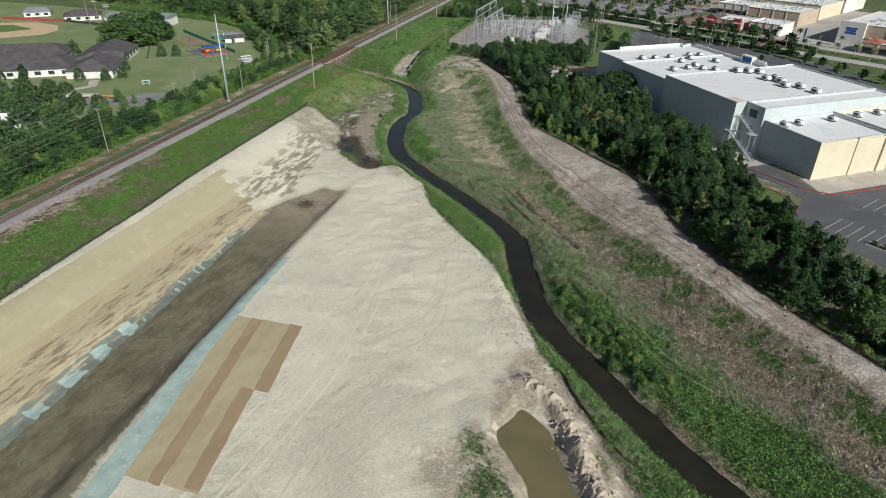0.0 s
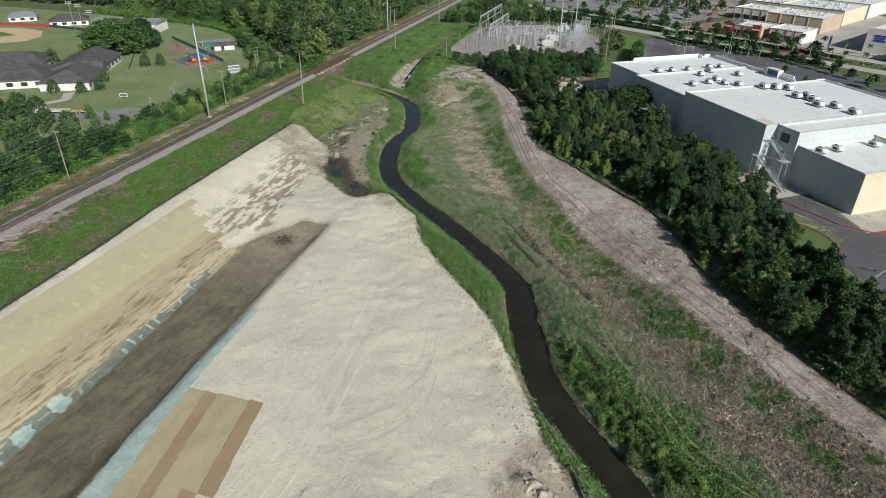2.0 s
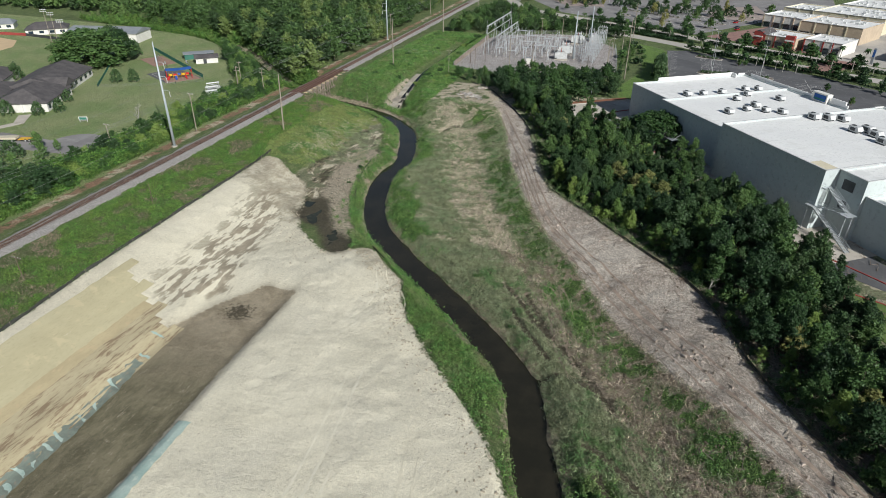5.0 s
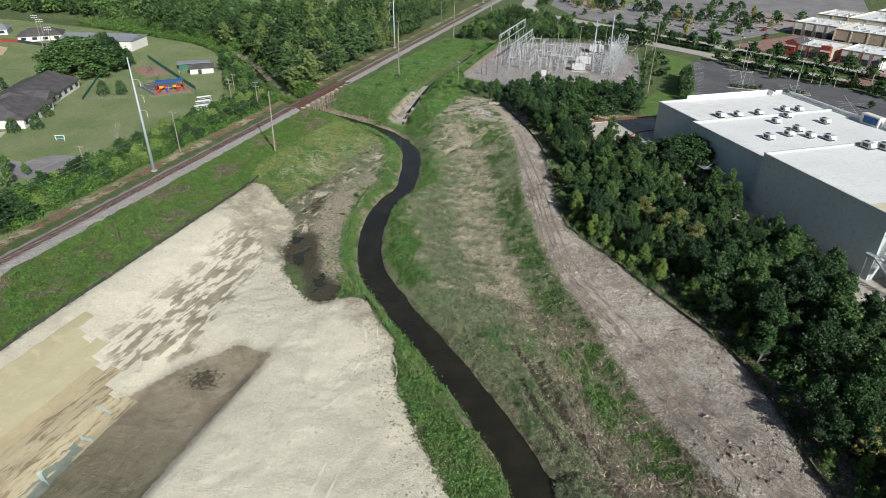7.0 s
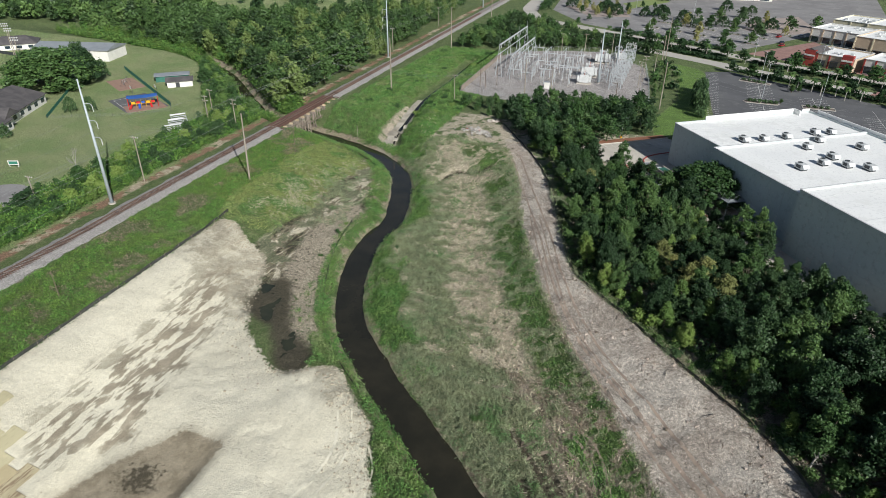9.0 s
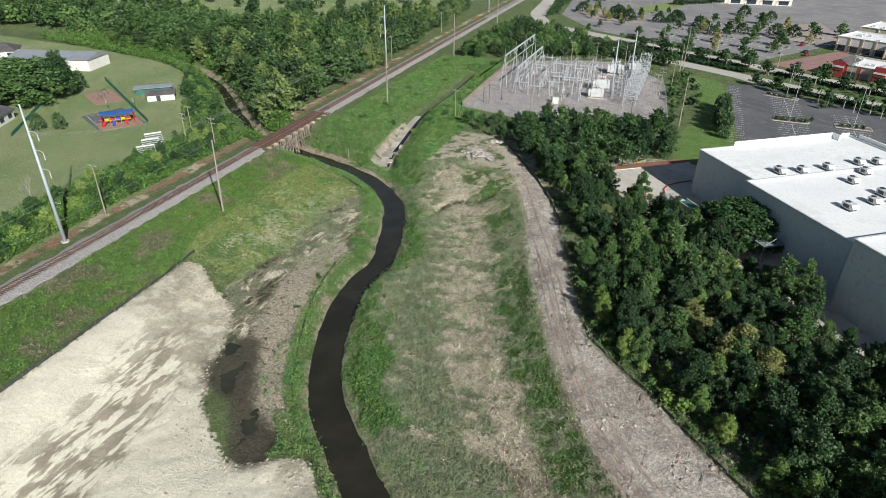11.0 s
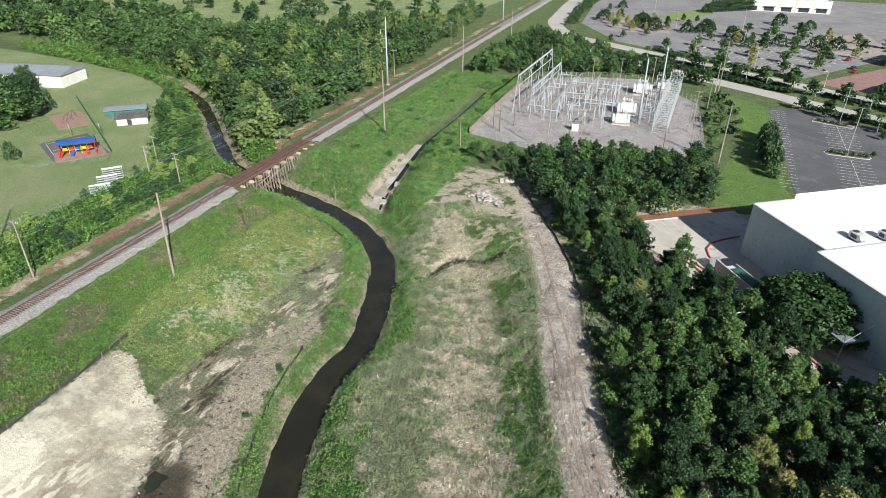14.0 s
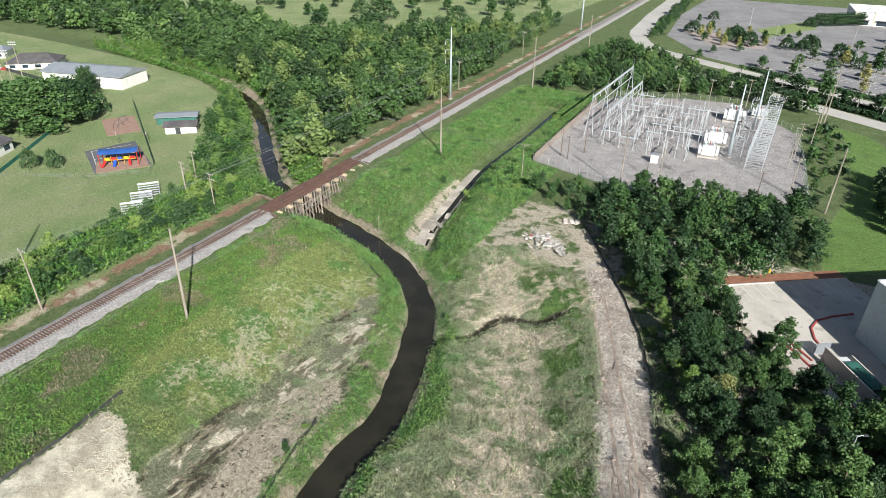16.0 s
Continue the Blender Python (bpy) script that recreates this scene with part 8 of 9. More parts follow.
# ---- shops beyond the road ----
def shop(x, y, w, d, h, rz, wall, label, roof=None, bays=4, front=None):
    t = thing("shop_building", label, "shop building", (x, y, 0), rz)
    th = 0.35
    for name, c, sz in (("wall", (0, -d / 2 + th / 2, h / 2), (w, th, h)), ("wall", (0, d / 2 - th / 2, h / 2), (w, th, h)), ("wall", (-w / 2 + th / 2, 0, h / 2), (th, d - 2 * th, h)), ("wall", (w / 2 - th / 2, 0, h / 2), (th, d - 2 * th, h))):
        part(name, Geo().box(c, sz), wall, t)
    part("roof", Geo().box((0, 0, h - 0.7), (w - 2 * th, d - 2 * th, 0.2)), roof or ROOF_WHITE, t)
    c = Geo()
    for sx in (-1, 1):
        c.box((sx * w / 2, 0, h + 0.05), (0.5, d + 0.5, 0.14))
        c.box((0, sx * d / 2, h + 0.052), (w - 0.5, 0.5, 0.14))
    part("coping", c, METAL_WHITE, t)
    for k in range(bays):
        o = -w / 2 + w * (k + 0.5) / bays
        part("window", Geo().box((o, -d / 2 - 0.03, 1.9), (w / bays * 0.6, 0.12, 2.8)), GLASS, t)
        part("pier", Geo().box((o - w / bays / 2 + 0.4, -d / 2 - 0.12, h / 2), (0.7, 0.3, h - 0.1)), front or WALL_CREAM, t)
        part("awning", Geo().box((o, -d / 2 - 0.7, 3.7), (w / bays * 0.7, 1.4, 0.15)), METAL_DARK, t)
    rnd = random.Random(int(x * 7 + y))
    for k in range(int(w * d / 90)):
        part("roof_vent", Geo().box((rnd.uniform(-0.4, 0.4) * w, rnd.uniform(-0.38, 0.38) * d, h - 0.1), (rnd.uniform(1, 2.4), rnd.uniform(1, 2), rnd.uniform(0.7, 1.3))), METAL_WHITE, t)
    return t


RA = math.atan2(ROAD_DIR.y, ROAD_DIR.x)


def at_road(s, n):
    return rp(s, n)


def low_shop(s, n, w, d, h, wall, label, **kw):
    x, y = at_road(s, n)
    return shop(x, y, w, d, h, RA, wall, label, **kw)


rest = low_shop(124, 48, 24, 24, 6.5, WALL_TAN, "restaurant with red and white striped front and white roof", front=WALL_RED)
for o in (-9, 9):
    part("tower", Geo().box((o, -12.0, 3.9), (5, 2.2, 7.8)), WALL_RED, rest, "red entrance block")
    part("band", Geo().box((o, -13.2, 5.2), (5.1, 0.2, 0.8)), WALL_WHITE, rest)
part("gable_roof", Geo().add([(-13, -13, 6.6), (-5, -13, 6.6), (-9, -13, 8.8), (-13, 2, 6.6), (-5, 2, 6.6), (-9, 2, 8.8)], [(0, 2, 5, 3), (2, 1, 4, 5), (0, 1, 2), (3, 5, 4)]), SHINGLE, rest)
low_shop(149, 50, 20, 22, 7.0, WALL_WHITE, "cream shop with red and dark striped front", front=WALL_RED)
low_shop(104, 150, 40, 30, 9.0, WALL_CREAM, "long cream shop building with white roof")
low_shop(100, 112, 26, 26, 8.0, WALL_WHITE, "pale cream shop block with white roof", front=WALL_TAN)
low_shop(135, 100, 36, 34, 9.5, WALL_TAN, "tan shop block with tall windows")
low_shop(128, 150, 44, 44, 10.0, WALL_CREAM, "large cream shop block with white roof")
low_shop(128, 200, 44, 46, 10.0, WALL_WHITE, "large pale shop block with white roof")
hall = low_shop(228, 84, 76, 70, 12.0, WALL_TAN, "big tan leisure hall with white roof and blue sign", bays=3)
part("sign_board", Geo().box((18, -35.3, 10.0), (22, 0.3, 3.2)), BLUE_CLOTH, hall, "blue sign board")
part("sign_bar", Geo().box((18, -35.5, 10.0), (18, 0.15, 1.3)), WALL_WHITE, hall)
part("tower", Geo().box((-31, -35.6, 6.6), (14, 3.0, 13.2)), WALL_WHITE, hall, "white entrance tower")
part("sign_bar", Geo().box((-31, -37.2, 9.5), (6, 0.15, 0.9)).box((-31, -37.2, 8.2), (5, 0.15, 0.9)).box((-31, -37.2, 6.9), (6, 0.15, 0.9)), BLUE_PLASTIC, hall)
cafe = low_shop(226, 36, 34, 16, 6.0, WALL_TAN, "low tan shop with a red tiled corner roof", bays=4)
part("tile_roof", Geo().add([(-17, -8, 6.1), (-7, -8, 6.1), (-7, 2, 6.1), (-17, 2, 6.1), (-12, -3, 8.4)], [(0, 1, 4), (1, 2, 4), (2, 3, 4), (3, 0, 4)]), TILE_RED, cafe)
shop(8, 735, 60, 40, 9, 0.1, WALL_WHITE, "far white store with flat roof", bays=5)
kiosk = thing("info_tower", "slim blue-grey sign tower in the plaza", "sign tower", (*rp(176, 36), 0), RA)
part("mast", Geo().box((0, 0, 4), (1.2, 1.2, 8)), METAL_ROOF, kiosk)
part("panel", Geo().box((0, -0.64, 5.5), (1.0, 0.06, 3.5)), BLUE_CLOTH, kiosk)


def car(x, y, rz, paint, label):
    t = thing("car", label, "car", (x, y, 0.05), rz)
    part("body", Geo().box((0, 0, 0.62), (4.4, 1.75, 0.6), 0, 0.97), paint, t)
    part("cabin", Geo().box((-0.2, 0, 1.15), (2.4, 1.55, 0.55), 0, 0.82), GLASS, t)
    part("roof", Geo().box((-0.2, 0, 1.44), (1.9, 1.3, 0.06)), paint, t)
    for sx in (-1.35, 1.35):
        for sy in (-0.85, 0.85):
            w = part("wheel", Geo().tube((sx, sy - 0.1, 0.32), (sx, sy + 0.1, 0.32), 0.32, seg=12), RUBBER, t)
    return t


CAR_WHITE, CAR_DARK, CAR_RED = surface("white_car_paint", (0.75, 0.75, 0.74), (0.7, 0.7, 0.7), 1, 5, rough=0.3), surface("dark_car_paint", (0.03, 0.035, 0.045), (0.04, 0.04, 0.05), 1, 5, rough=0.3), surface("red_car_paint", (0.38, 0.02, 0.02), (0.30, 0.02, 0.02), 1, 5, rough=0.3)
for k, (s, n, m, lab) in enumerate(((62, 95, CAR_DARK, "dark car parked on the wide lot"), (70, 97, CAR_RED, "red car parked on the wide lot"), (78, 110, CAR_WHITE, "white car parked on the wide lot"), (80, 80, CAR_DARK, "dark car parked under small trees"),
                                    (54, 60, CAR_WHITE, "white car parked between islands"), (84, 72, CAR_RED, "red car parked beside the shops"), (30, 70, CAR_DARK, "dark car alone on the lot"))):
    x, y = rp(s, n)
    car(x, y, RA + (k % 2) * 1.57, m, lab)
car(80, 352, 0.6, CAR_WHITE, "white car in the north car park")
car(60, 360, 1.57, CAR_DARK, "dark car in the north car park")


# ---- school and park west of the line ----
def gable(t, cx, cy, l, w, z0, z1, rz, mat, hip=0.0, over=0.6, name="roof"):
    """A ridged roof of length l and width w; hip > 0 slopes the ends."""
    ca, sa = math.cos(rz), math.sin(rz)
    hl, hw = l / 2 + over, w / 2 + over
    pts = [(-hl, -hw, z0), (hl, -hw, z0), (hl, hw, z0), (-hl, hw, z0), (-hl + hip, 0, z1), (hl - hip, 0, z1)]
    low = [(x, y, z - 0.25) for x, y, z in pts[:4]]
    vs = [(cx + x * ca - y * sa, cy + x * sa + y * ca, z) for x, y, z in pts + low]
    return part(name, Geo().add(vs, [(0, 1, 5, 4), (2, 3, 4, 5), (1, 2, 5), (3, 0, 4), (9, 8, 7, 6)[::-1], (6, 7, 1, 0), (7, 8, 2, 1), (8, 9, 3, 2), (9, 6, 0, 3)]), mat, t)


def wing(t, cx, cy, l, w, h, ridge, rz, wall, roof, hip, windows=6):
    part("wall", Geo().box((cx, cy, h / 2), (l, w, h), rz), wall, t)
    gable(t, cx, cy, l, w, h, ridge, rz, roof, hip)
    ca, sa = math.cos(rz), math.sin(rz)
    for k in range(windows):
        o = -l / 2 + l * (k + 0.5) / windows
        for s in (-1, 1):
            x, y = o, s * (w / 2 + 0.02)
            part("window", Geo().box((cx + x * ca - y * sa, cy + x * sa + y * ca, h * 0.5), (l / windows * 0.45, 0.1, h * 0.45), rz), GLASS, t)


sch = thing("school_building", "low school building with dark hipped shingle roofs", "school building")
wing(sch, -262, 256, 34, 22, 3.6, 7.4, 2.05, WALL_WHITE, SHINGLE, 0.5)
wing(sch, -246, 233, 24, 20, 3.6, 7.6, 2.05, WALL_WHITE, SHINGLE, 7)
wing(sch, -283, 219, 56, 26, 3.6, 7.8, 0.6, WALL_WHITE, SHINGLE, 9, 10)
wing(sch, -300, 243, 40, 22, 3.6, 7.6, 0.6, WALL_WHITE, SHINGLE, 8, 8)
gable(sch, -250, 247, 12, 9, 4.2, 6.8, 0.48, SHINGLE, 0.2)
for k in range(4):
    part("column", Geo().box((-239.5 + k * 2.4, 222.5 + k * 1.6, 1.6), (0.5, 0.5, 3.2), 0.6), WALL_WHITE, sch)
gym = thing("gym_hall", "white metal hall with a grey gabled roof", "hall")
wing(gym, -315, 343, 40, 17, 5.5, 7.6, 0.28, WALL_WHITE, METAL_ROOF, 0.0, 0)
hse = thing("clubhouse", "low white clubhouse with dark hipped roof", "clubhouse")
wing(hse, -366, 346, 22, 14, 3.2, 6.4, 0.75, WALL_WHITE, SHINGLE, 6, 4)
hs2 = thing("clubhouse", "small white clubhouse with grey roof by the ball field", "clubhouse")
wing(hs2, -405, 346, 16, 11, 3.2, 5.6, 0.7, WALL_WHITE, METAL_ROOF, 3, 3)
shd = thing("storage_shed", "white storage shed with dark roof", "shed")
wing(shd, -228.5, 317.5, 10.5, 5.5, 2.8, 4.0, 0.72, WALL_WHITE, SHINGLE, 0.0, 0)
part("door", Geo().box((-227.2, 314.6, 1.1), (1.6, 0.12, 2.2), 0.72), METAL_DARK, shd)
sh2 = thing("storage_shed", "long green container shed with pale roof", "shed")
wing(sh2, -238.5, 324.0, 14, 5.5, 2.8, 3.3, 0.72, GREEN_PAINT, METAL_ROOF, 0.0, 0)
solo("play_court", Geo().prism([(-239, 287), (-219, 277), (-211, 291), (-234, 302)], -0.2, 0.05), ASPHALT, "dark asphalt play court with white markings", "court", kind="structure")
solo("mulch_plot", Geo().prism([(-227, 283), (-219, 277.4), (-210.4, 289.5), (-219.5, 295)], -0.15, 0.09), surface("play_mulch", (0.34, 0.22, 0.17), (0.27, 0.17, 0.13), 0.6, 6), "reddish mulch under the play set", "mulch", kind="structure")
solo("mulch_plot", Geo().prism([(-264, 310), (-246, 300), (-241, 310), (-259, 320)], -0.15, 0.06), bpy.data.materials["play_mulch"], "brown mulch plot with swings", "mulch", kind="structure")
rows = [(-237, 288, -222, 280), (-237, 288, -232, 299), (-222, 280, -217, 290), (-229.5, 284, -224.5, 295)]
stripes("court_lines", "white painted court markings", rows, z=0.062, w=0.14)
play = thing("play_set", "red, yellow and blue play set under a blue canopy", "playground set", (-219.5, 286.5, 0.08), 0.80)
g = Geo()
nv = 7
vs = [((-5.6 + 11.2 * i / nv), (-2.6 + 5.2 * j / 4), 4.3 + 0.5 * math.sin(math.pi * j / 4) - 0.25 * math.sin(math.pi * i / nv)) for i in range(nv + 1) for j in range(5)]
g.add(vs, [(i * 5 + j, (i + 1) * 5 + j, (i + 1) * 5 + j + 1, i * 5 + j + 1) for i in range(nv) for j in range(4)])
part("canopy", g, BLUE_CLOTH, play, "blue cloth canopy")
for sx in (-5.4, 5.4):
    for sy in (-2.5, 2.5):
        part("post", Geo().tube((sx, sy, -0.1), (sx, sy, 4.4), 0.12, seg=8), RED_PLASTIC, play)
for k in range(5):
    part("platform", Geo().box((-3.6 + k * 1.8, 0.4, 1.4), (1.5, 1.4, 0.15)), YELLOW, play)
    part("rail_panel", Geo().box((-3.6 + k * 1.8, -0.3, 1.9), (1.3, 0.1, 0.8)), (YELLOW, RED_PLASTIC, BLUE_PLASTIC)[k % 3], play)
    part("upright", Geo().tube((-4.4 + k * 1.8, -0.3, 0), (-4.4 + k * 1.8, -0.3, 2.9), 0.08, seg=6), YELLOW, play)
part("slide", Geo().beam((-4.2, -0.6, 1.4), (-5.0, -2.6, 0.2), 0.8, 0.15), RED_PLASTIC, play)
part("slide", Geo().beam((-1.4, -0.6, 1.4), (-1.6, -2.9, 0.2), 0.9, 0.15), BLUE_PLASTIC, play)
part("slide", Geo().beam((2.6, -0.6, 1.4), (2.9, -2.7, 0.2), 0.7, 0.15), RED_PLASTIC, play)
sw = thing("swing_frame", "dark steel swing frame on the mulch plot", "swing", (-252.5, 310, 0.05), 2.1)
for o in (-4, 0, 4):
    part("leg", Geo().tube((o, -1.1, 0), (o, 0, 2.6), 0.06, seg=6).tube((o, 1.1, 0), (o, 0, 2.6), 0.06, seg=6), METAL_DARK, sw)
part("top_bar", Geo().tube((-4, 0, 2.6), (4, 0, 2.6), 0.06, seg=6), METAL_DARK, sw)
for k in range(4):
    part("seat", Geo().box((-3 + 2 * k, 0, 0.6), (0.5, 0.2, 0.05)), METAL_DARK, sw)
    part("chain", Geo().tube((-3.2 + 2 * k, 0, 0.6), (-3.2 + 2 * k, 0, 2.6), 0.02, seg=4).tube((-2.8 + 2 * k, 0, 0.6), (-2.8 + 2 * k, 0, 2.6), 0.02, seg=4), STEEL, sw)
for x, y in ((-236.5, 298.0), (-228.5, 303.5)):
    hp = thing("basketball_hoop", "basketball hoop with a white backboard", "basketball hoop", (x, y, 0.05), -0.5)
    part("post", Geo().tube((0, 0, 0), (0, 0, 3.2), 0.08, seg=6), METAL_DARK, hp)
    part("backboard", Geo().box((0, -0.5, 3.3), (1.8, 0.08, 1.1)), METAL_WHITE, hp)
    part("ring", Geo().tube((0, -0.9, 3.05), (0, -0.9, 3.08), 0.24, seg=10), RED_PLASTIC, hp)


def mesh_fence(pts, h, label, step=3.0, mat=GREEN_MESH):
    t = thing("mesh_fence", label, "fence")
    pp = even(pts, step)
    for x, y in pp:
        part("post", Geo().tube((x, y, hz(x, y) - 0.1), (x, y, hz(x, y) + h), 0.05, seg=5), METAL_DARK, t)
    for (ax, ay), (bx, by) in zip(pp[:-1], pp[1:]):
        z = hz(ax, ay)
        g = Geo()
        if mat is None:
            for zz in np.arange(0.15, h + 0.01, 0.3):
                g.tube((ax, ay, z + zz), (bx, by, z + zz), 0.015, seg=3, cap=False)
        else:
            g.beam((ax, ay, z + h / 2), (bx, by, z + h / 2), 0.03, h)
        part("panel", g, mat or WIRE, t)


mesh_fence([(-274, 331), (-210, 291)], 1.8, "green windscreen mesh fence along the play area")
mesh_fence([(-210, 291), (-206, 286), (-219, 274), (-242, 261)], 1.2, "low dark wire fence along the mown field", mat=None)
mesh_fence([(-242, 261), (-270, 297)], 1.2, "low green mesh fence by the school lawn")
mesh_fence([(-415, 326), (-369, 333)], 1.6, "red padded ball field fence", mat=RED_PAINT)
mesh_fence([(-369, 333), (-321, 330), (-290, 306)], 1.6, "dark ball field fence", mat=METAL_DARK)
mesh_fence([(-330, 250), (-308, 268)], 1.6, "green windscreen fence by the school", mat=GREEN_MESH)
solo("ground_infield", Geo().prism([(-420, 300), (-402, 316), (-385, 325), (-362, 321), (-349, 308), (-346, 295), (-360, 277), (-385, 270), (-410, 280)], -0.1, 0.04), surface("infield_clay", (0.60, 0.45, 0.28), (0.54, 0.40, 0.25), 0.1, 3), "tan ball field clay", "infield", kind="structure")
solo("ground_diamond", Geo().prism([(-410, 300), (-390, 312), (-366, 306), (-376, 288), (-396, 284)], -0.1, 0.06), surface("infield_grass", (0.10, 0.17, 0.05), (0.13, 0.19, 0.06), 0.2, 4), "mown ball field grass", "grass", kind="structure")
for x, y, z0, h in ((-316, 309, 0, 20), (-294, 295, 0, 20), (-340, 325, 0, 18)):
    t = thing("floodlight_mast", "tall ball field floodlight mast", "floodlight", (x, y, 0), 0.6)
    part("mast", Geo().tube((0, 0, -0.2), (0, 0, h), 0.2, 0.12, 8), POLE_WOOD, t)
    for k in range(2):
        part("crossbar", Geo().box((0, 0, h - 0.4 - k * 1.0), (3.2, 0.12, 0.12)), STEEL, t)
        for j in range(4):
            part("lamp_head", Geo().tube((-1.3 + j * 0.87, -0.1, h - 0.3 - k), (-1.3 + j * 0.87, -0.5, h - 0.45 - k), 0.2, 0.3, 8), METAL_WHITE, t)
for k, (x, y) in enumerate(((-185.5, 265.5), (-189, 271), (-192.5, 276.0))):
    t = thing("bleachers", "small aluminium bleachers on the mown field", "bleachers", (x, y, 0), 0.9, group="bleachers on the mown field")
    for j in range(5):
        part("bench", Geo().box((0, -1.4 + j * 0.7, 0.4 + j * 0.4), (5.5, 0.5, 0.06)), METAL_WHITE, t)
        part("riser", Geo().box((0, -1.1 + j * 0.7, 0.25 + j * 0.4), (5.5, 0.04, 0.3)), METAL_ROOF, t)
    for sx in (-2.6, 0, 2.6):
        part("frame_rib", Geo().beam((sx, -1.6, 0.05), (sx, 1.7, 2.0), 0.08, 0.1).beam((sx, 1.6, 0), (sx, 1.6, 2.6), 0.08, 0.08), STEEL, t)
    part("back_rail", Geo().box((0, 1.65, 2.7), (5.5, 0.06, 0.5)), METAL_WHITE, t)
for x, y, h, key in ((-240, 270, 6.2, "r1"), (-234, 274, 6.0, "r2"), (-250, 225, 5, "r1"), (-242, 218, 6, "r3"), (-231, 222, 5.5, "r2"), (-227, 228, 5.5, "r1"), (-268, 212, 7, "t2"), (-285, 258, 7.5, "r1"), (-236, 240, 5, "r1"), (-272, 316, 8, "r1"), (-266, 210, 5, "r2"), (-275, 206, 5.5, "r1"), (-283, 200, 5, "r2")):
    plant_far({"r": "w", "t": "t"}[key[0]] + ("2" if key[0] == "t" else "1"), x, y, h, wide=0.62 if key[0] == "r" else 1.2, group="clipped leafy trees round the school")
for x, y, h, key, w in ((-279, 296, 13, "w1", 1.15), (-290, 302, 13, "w2", 1.1), (-272, 304, 10, "w2", 0.9), (-302, 330, 16, "r1", 1.1), (-296, 328, 9, "r2", 1.2)):
    plant(key, x, y, h, wide=w)
for x, y in scatter([(-256, 190), (-236, 205), (-215, 192), (-205, 178), (-200, 160), (-188, 150), (-188, 60), (-260, 60)], 5.6, 41, 0.9):
    plant_far(rnd.choice(("w1", "w2", "r3", "w2")), x, y, rnd.uniform(4.5, 8.0), wide=0.95, group="leafy trees south of the school")
for x, y in scatter([(-200, 196), (-187, 196), (-186, 150), (-204, 170)], 5.0, 42, 0.8):
    plant_far(rnd.choice(("w1", "r4", "w2")), x, y, rnd.uniform(4, 7.0), wide=0.9, group="leafy trees south of the school")
# bare tree on the lawn beside the line
def bare_tree(x, y, h, label):
    t = thing("bare_tree", label, "tree", (x, y, hz(x, y)))
    rnd = random.Random(9)
    g = Geo()

    def limb(p, d, l, r, depth):
        q = p + d * l
        g.tube(p, q, r, r * 0.6, 5, False)
        if depth:
            for _ in range(3):
                e = (d + Vector((rnd.uniform(-0.8, 0.8), rnd.uniform(-0.8, 0.8), rnd.uniform(-0.2, 0.6)))).normalized()
                limb(p + d * l * rnd.uniform(0.5, 1), e, l * rnd.uniform(0.5, 0.75), r * 0.5, depth - 1)

    limb(Vector((0, 0, -0.3)), Vector((0.1, 0, 1)).normalized(), h * 0.42, 0.22, 4)
    part("limb", g, PALE_BARK, t)


bare_tree(-185, 224, 11, "tall bare pale tree beside the lawn")
bare_tree(7, 181, 5, "small bare pale tree at the belt's edge")
slab("road_school", [(-262, 160), (-256, 176), (-236, 196), (-226, 203), (-200, 203), (-184, 206), (-181, 200), (-186, 195), (-204, 193), (-214, 186), (-210, 170), (-202, 150), (-225, 150), (-222, 168)], -0.2, 0.045, ASPHALT_OLD, "weathered grey asphalt turning place by the school", "road")
slab("turning_circle", arc(-194, 204, 9, 0, 342, 18), -0.2, 0.05, ASPHALT_OLD, "grey asphalt turning circle", "road")
slab("footpath", [(-236, 201), (-232, 212), (-238, 219), (-235, 222), (-228, 213), (-232, 201)], -0.2, 0.055, CONCRETE, "pale concrete path to the school door", "pavement")
trk = thing("flatbed_truck", "tan tandem-axle truck with a long flat bed", "truck", (-217, 196.5, 0.05), 0.42)
part("cab", Geo().box((-5.0, 0, 1.7), (2.0, 2.3, 1.9), 0, 0.9), TAN_PAINT, trk)
part("bonnet", Geo().box((-6.8, 0, 1.3), (1.8, 1.9, 1.1), 0, 0.88), TAN_PAINT, trk)
part("windscreen", Geo().box((-5.98, 0, 2.1), (0.1, 1.9, 0.7)), GLASS, trk)
part("bed", Geo().box((0.4, 0, 1.35), (8.2, 2.4, 0.7)), TAN_PAINT, trk)
part("trailer_deck", Geo().box((8.0, 0, 0.9), (6.0, 2.3, 0.2)), YELLOW, trk)
for ox in (-6.4, 1.6, 3.0, 7.4, 8.6):
    for sy in (-1.05, 1.05):
        wl = part("wheel", Geo().tube((ox, sy - 0.18, 0.52), (ox, sy + 0.18, 0.52), 0.52, seg=14), RUBBER, trk)
        part("rim", Geo().tube((ox, sy - 0.2, 0.52), (ox, sy + 0.2, 0.52), 0.24, seg=10), METAL_WHITE, wl)
hs3 = thing("small_house", "small white-roofed building by the trees", "house")
wing(hs3, -217, 160, 12, 8, 3.0, 4.4, 0.5, WALL_WHITE, ROOF_WHITE, 0.0, 2)
box1 = thing("utility_box", "white utility cabinet on the lawn", "utility box", (-178, 226, 0))
part("cabinet", Geo().box((0, 0, 0.9), (1.6, 1.0, 1.8)), METAL_WHITE, box1)
part("door", Geo().box((0, -0.52, 0.9), (1.3, 0.05, 1.5)), METAL_ROOF, box1)
sgn = thing("school_sign", "white and green sign board on posts", "sign", (-209, 222, 0), 0.4)
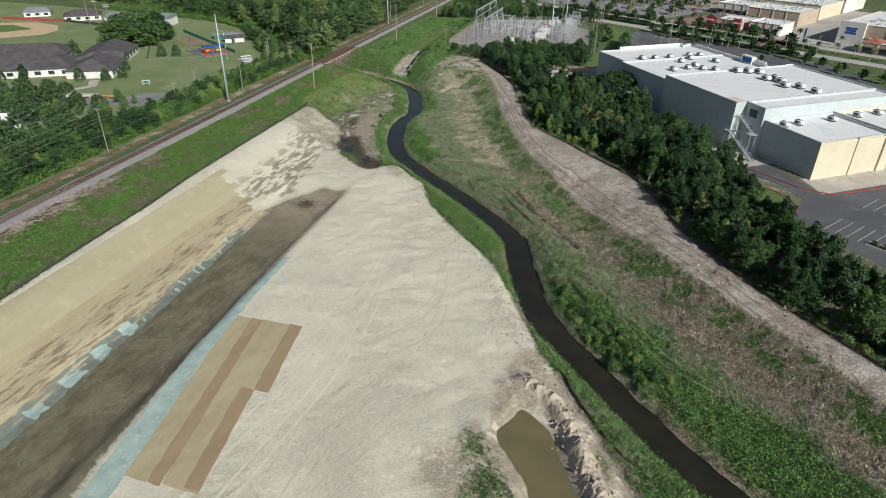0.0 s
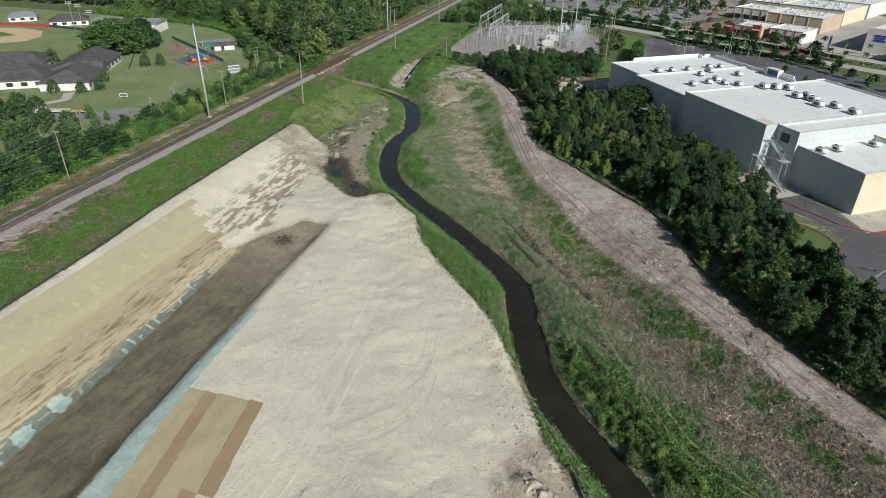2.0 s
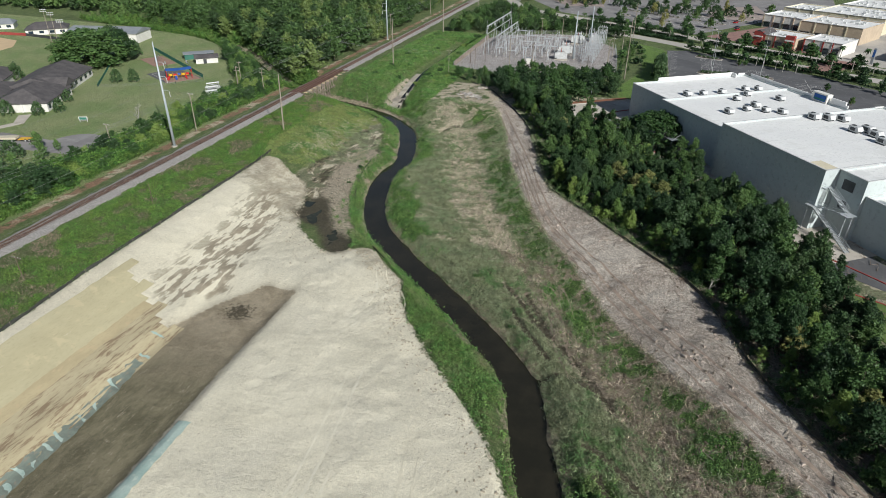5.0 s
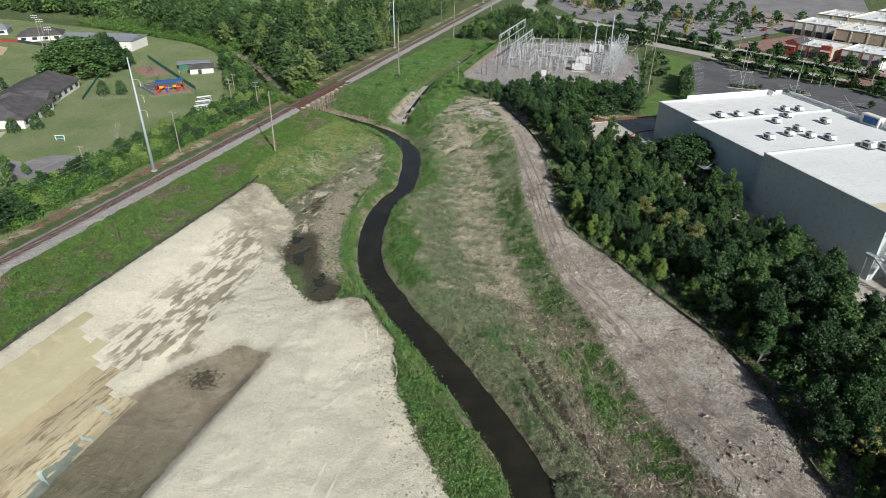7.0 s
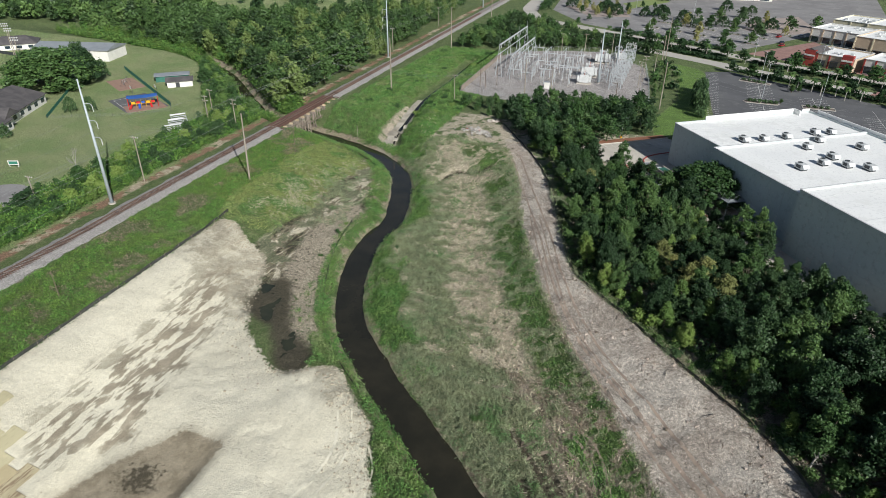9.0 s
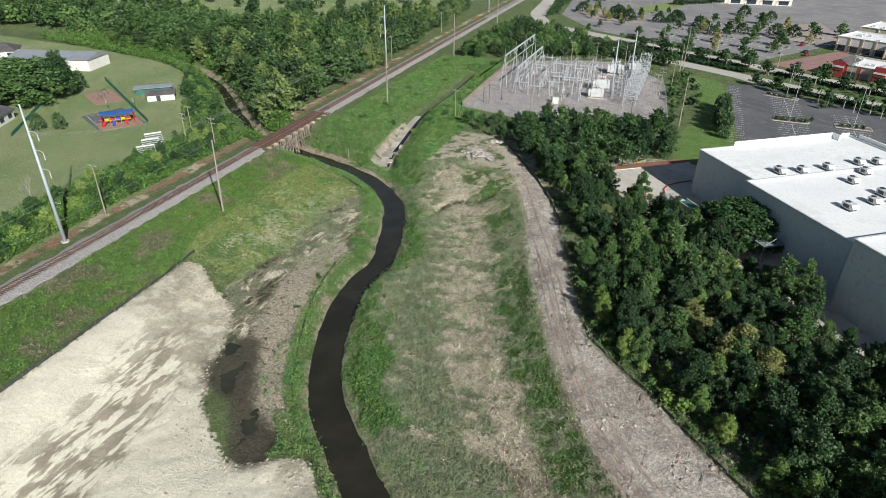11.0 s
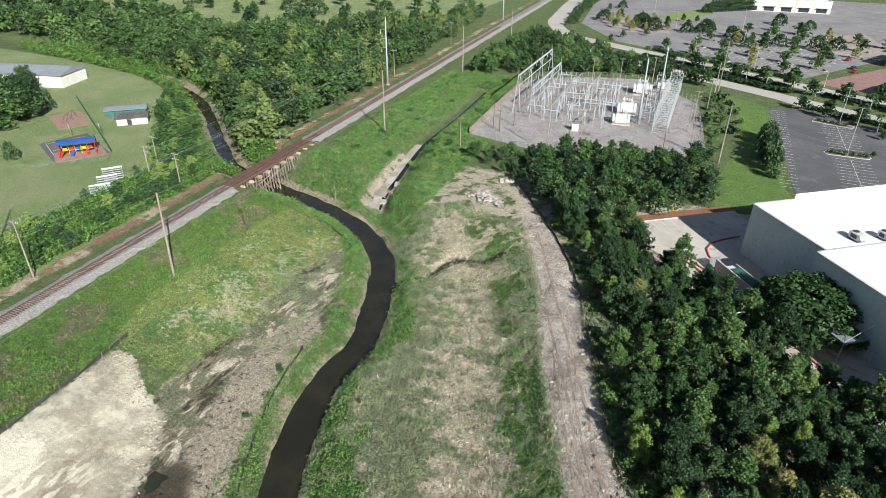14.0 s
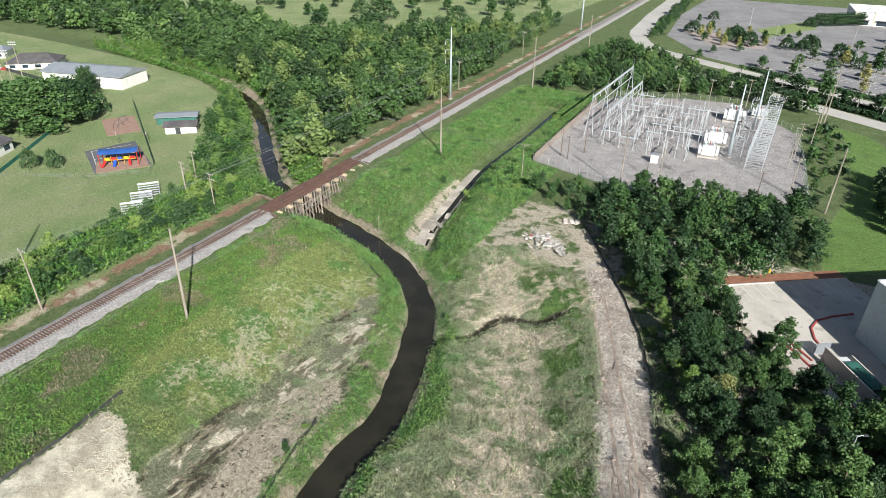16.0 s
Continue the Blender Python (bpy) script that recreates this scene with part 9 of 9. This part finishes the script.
part("board", Geo().box((0, 0, 1.4), (3.2, 0.15, 1.4)), WALL_WHITE, sgn)
part("panel", Geo().box((0, -0.1, 1.4), (2.6, 0.06, 0.9)), GREEN_MESH, sgn)
for s in (-1.3, 1.3):
    part("post", Geo().box((s, 0, 0.5), (0.15, 0.15, 1.2)), WALL_WHITE, sgn)
grow_far()

# ---- tyre tracks in the sand and on the dirt track ----
RUT = surface("tracked_sand", (0.53, 0.49, 0.385), (0.63, 0.585, 0.46), 0.9, 4, relief=0.6)
RUT_PALE = surface("packed_sand", (0.70, 0.66, 0.535), (0.64, 0.60, 0.475), 0.3, 4, relief=0.4)
RUT_EARTH = surface("tracked_earth", (0.26, 0.20, 0.16), (0.34, 0.27, 0.215), 0.9, 4, relief=0.7)


def rut(pts, gauge, width, mat, label, lift=0.035):
    line = even(smooth_line(pts, 6), 0.8)
    for s in (-gauge / 2, gauge / 2):
        vs = []
        n = len(line)
        wob = random.Random(int(pts[0][0] * 10 + s * 3))
        for i, (x, y) in enumerate(line):
            a, b = line[max(i - 1, 0)], line[min(i + 1, n - 1)]
            dx, dy = b[0] - a[0], b[1] - a[1]
            l = math.hypot(dx, dy) or 1
            w = width * wob.uniform(0.6, 1.15) * min(1, 0.2 + i / 6, 0.2 + (n - 1 - i) / 6)
            for o in (s - w / 2, s + w / 2):
                px, py = x - dy / l * o, y + dx / l * o
                vs.append((px, py, hz(px, py) + lift))
        solo("tyre_track", Geo().add(vs, [(2 * i, 2 * i + 1, 2 * i + 3, 2 * i + 2)[::-1] for i in range(n - 1)]), mat, label, "tyre track", kind="structure")


rut([(-46, 88), (-41, 96), (-37, 104), (-36, 112), (-38, 122)], 2.2, 0.35, RUT, "curved tyre track pressed into the sand")
rut([(-42, 85), (-36, 93), (-33, 101), (-34, 110)], 2.0, 0.3, RUT, "curved tyre track pressed into the sand")
rut([(-58, 40), (-55, 60), (-52, 85), (-52, 110), (-56, 140)], 2.6, 0.45, RUT_PALE, "pale packed wheel track over the sand")
rut([(-50, 40), (-48, 65), (-47, 88), (-50, 115)], 2.4, 0.5, RUT_PALE, "pale packed wheel track over the sand")
rut([(-36, 46), (-35, 60), (-31, 74), (-27, 84)], 2.4, 0.4, RUT, "tyre track curving over the sand")
rut([(-40, 40), (-40, 60), (-37, 80), (-33, 90)], 2.4, 0.35, RUT, "tyre track curving over the sand")
rut([(-72, 100), (-66, 104), (-62, 101), (-60, 96), (-64, 93), (-70, 96)], 1.6, 0.3, RUT_PALE, "looping wheel track over the sand")
rut([(-60, 150), (-57, 154), (-56, 160), (-60, 166)], 2.0, 0.3, RUT, "short tyre track in the sand")
rut([(-70, 140), (-64, 150), (-62, 162), (-66, 172)], 2.4, 0.4, RUT_PALE, "pale packed wheel track over the sand")
rut([(44, 112), (28, 130), (14, 148), (2, 163), (-14, 184), (-28, 201), (-38, 219), (-46, 240), (-56, 264), (-68, 292)], 2.6, 0.5, RUT_EARTH, "rutted wheel track along the dirt road")
rut([(40, 110), (22, 134), (8, 151), (-6, 170), (-20, 188), (-34, 207), (-43, 228), (-51, 250)], 2.4, 0.4, RUT_EARTH, "rutted wheel track along the dirt road")
rut([(-36, 172), (-30, 176), (-24, 170), (-20, 158), (-16, 150)], 2.4, 0.7, RUT_EARTH, "deep dark rut over the cleared bank")
rut([(-30, 182), (-24, 178), (-20, 168)], 2.2, 0.6, RUT_EARTH, "deep dark rut over the cleared bank")
rut([(26, 96), (14, 104), (8, 112), (2, 124), (-6, 138)], 2.4, 0.6, RUT_EARTH, "deep dark rut over the cleared bank")

# ---- ties under the rails, nearest ones each on its own ----
rnd = random.Random(2)
tie_meshes = []
for k in range(4):
    g = Geo()
    g.box((0, 0, 0), (2.6 + 0.04 * k, 0.24, 0.16))
    tie_meshes.append(g.mesh("tie", TIE_WOOD))
ys = [y for y in np.arange(90, 560, 0.58) if not BR0 - 0.3 < y < BR1 + 0.3]
near = sorted(ys, key=lambda y: abs(y - 225))[:300]
near_set = set(near)
rest_g = Geo()
for y in ys:
    x, a = RAIL_X(y), rnd.uniform(-0.03, 0.03)
    if y in near_set:
        o = part("tie", tie_meshes[rnd.randrange(4)], None, track)
        o.matrix_basis = place(x + rnd.uniform(-0.05, 0.05), y, 0.60, a)
    else:
        rest_g.box((x, y, 0.60), (2.6, 0.24, 0.16), a)
tagged(part("ties", rest_g, TIE_WOOD, track), kind="stuff")
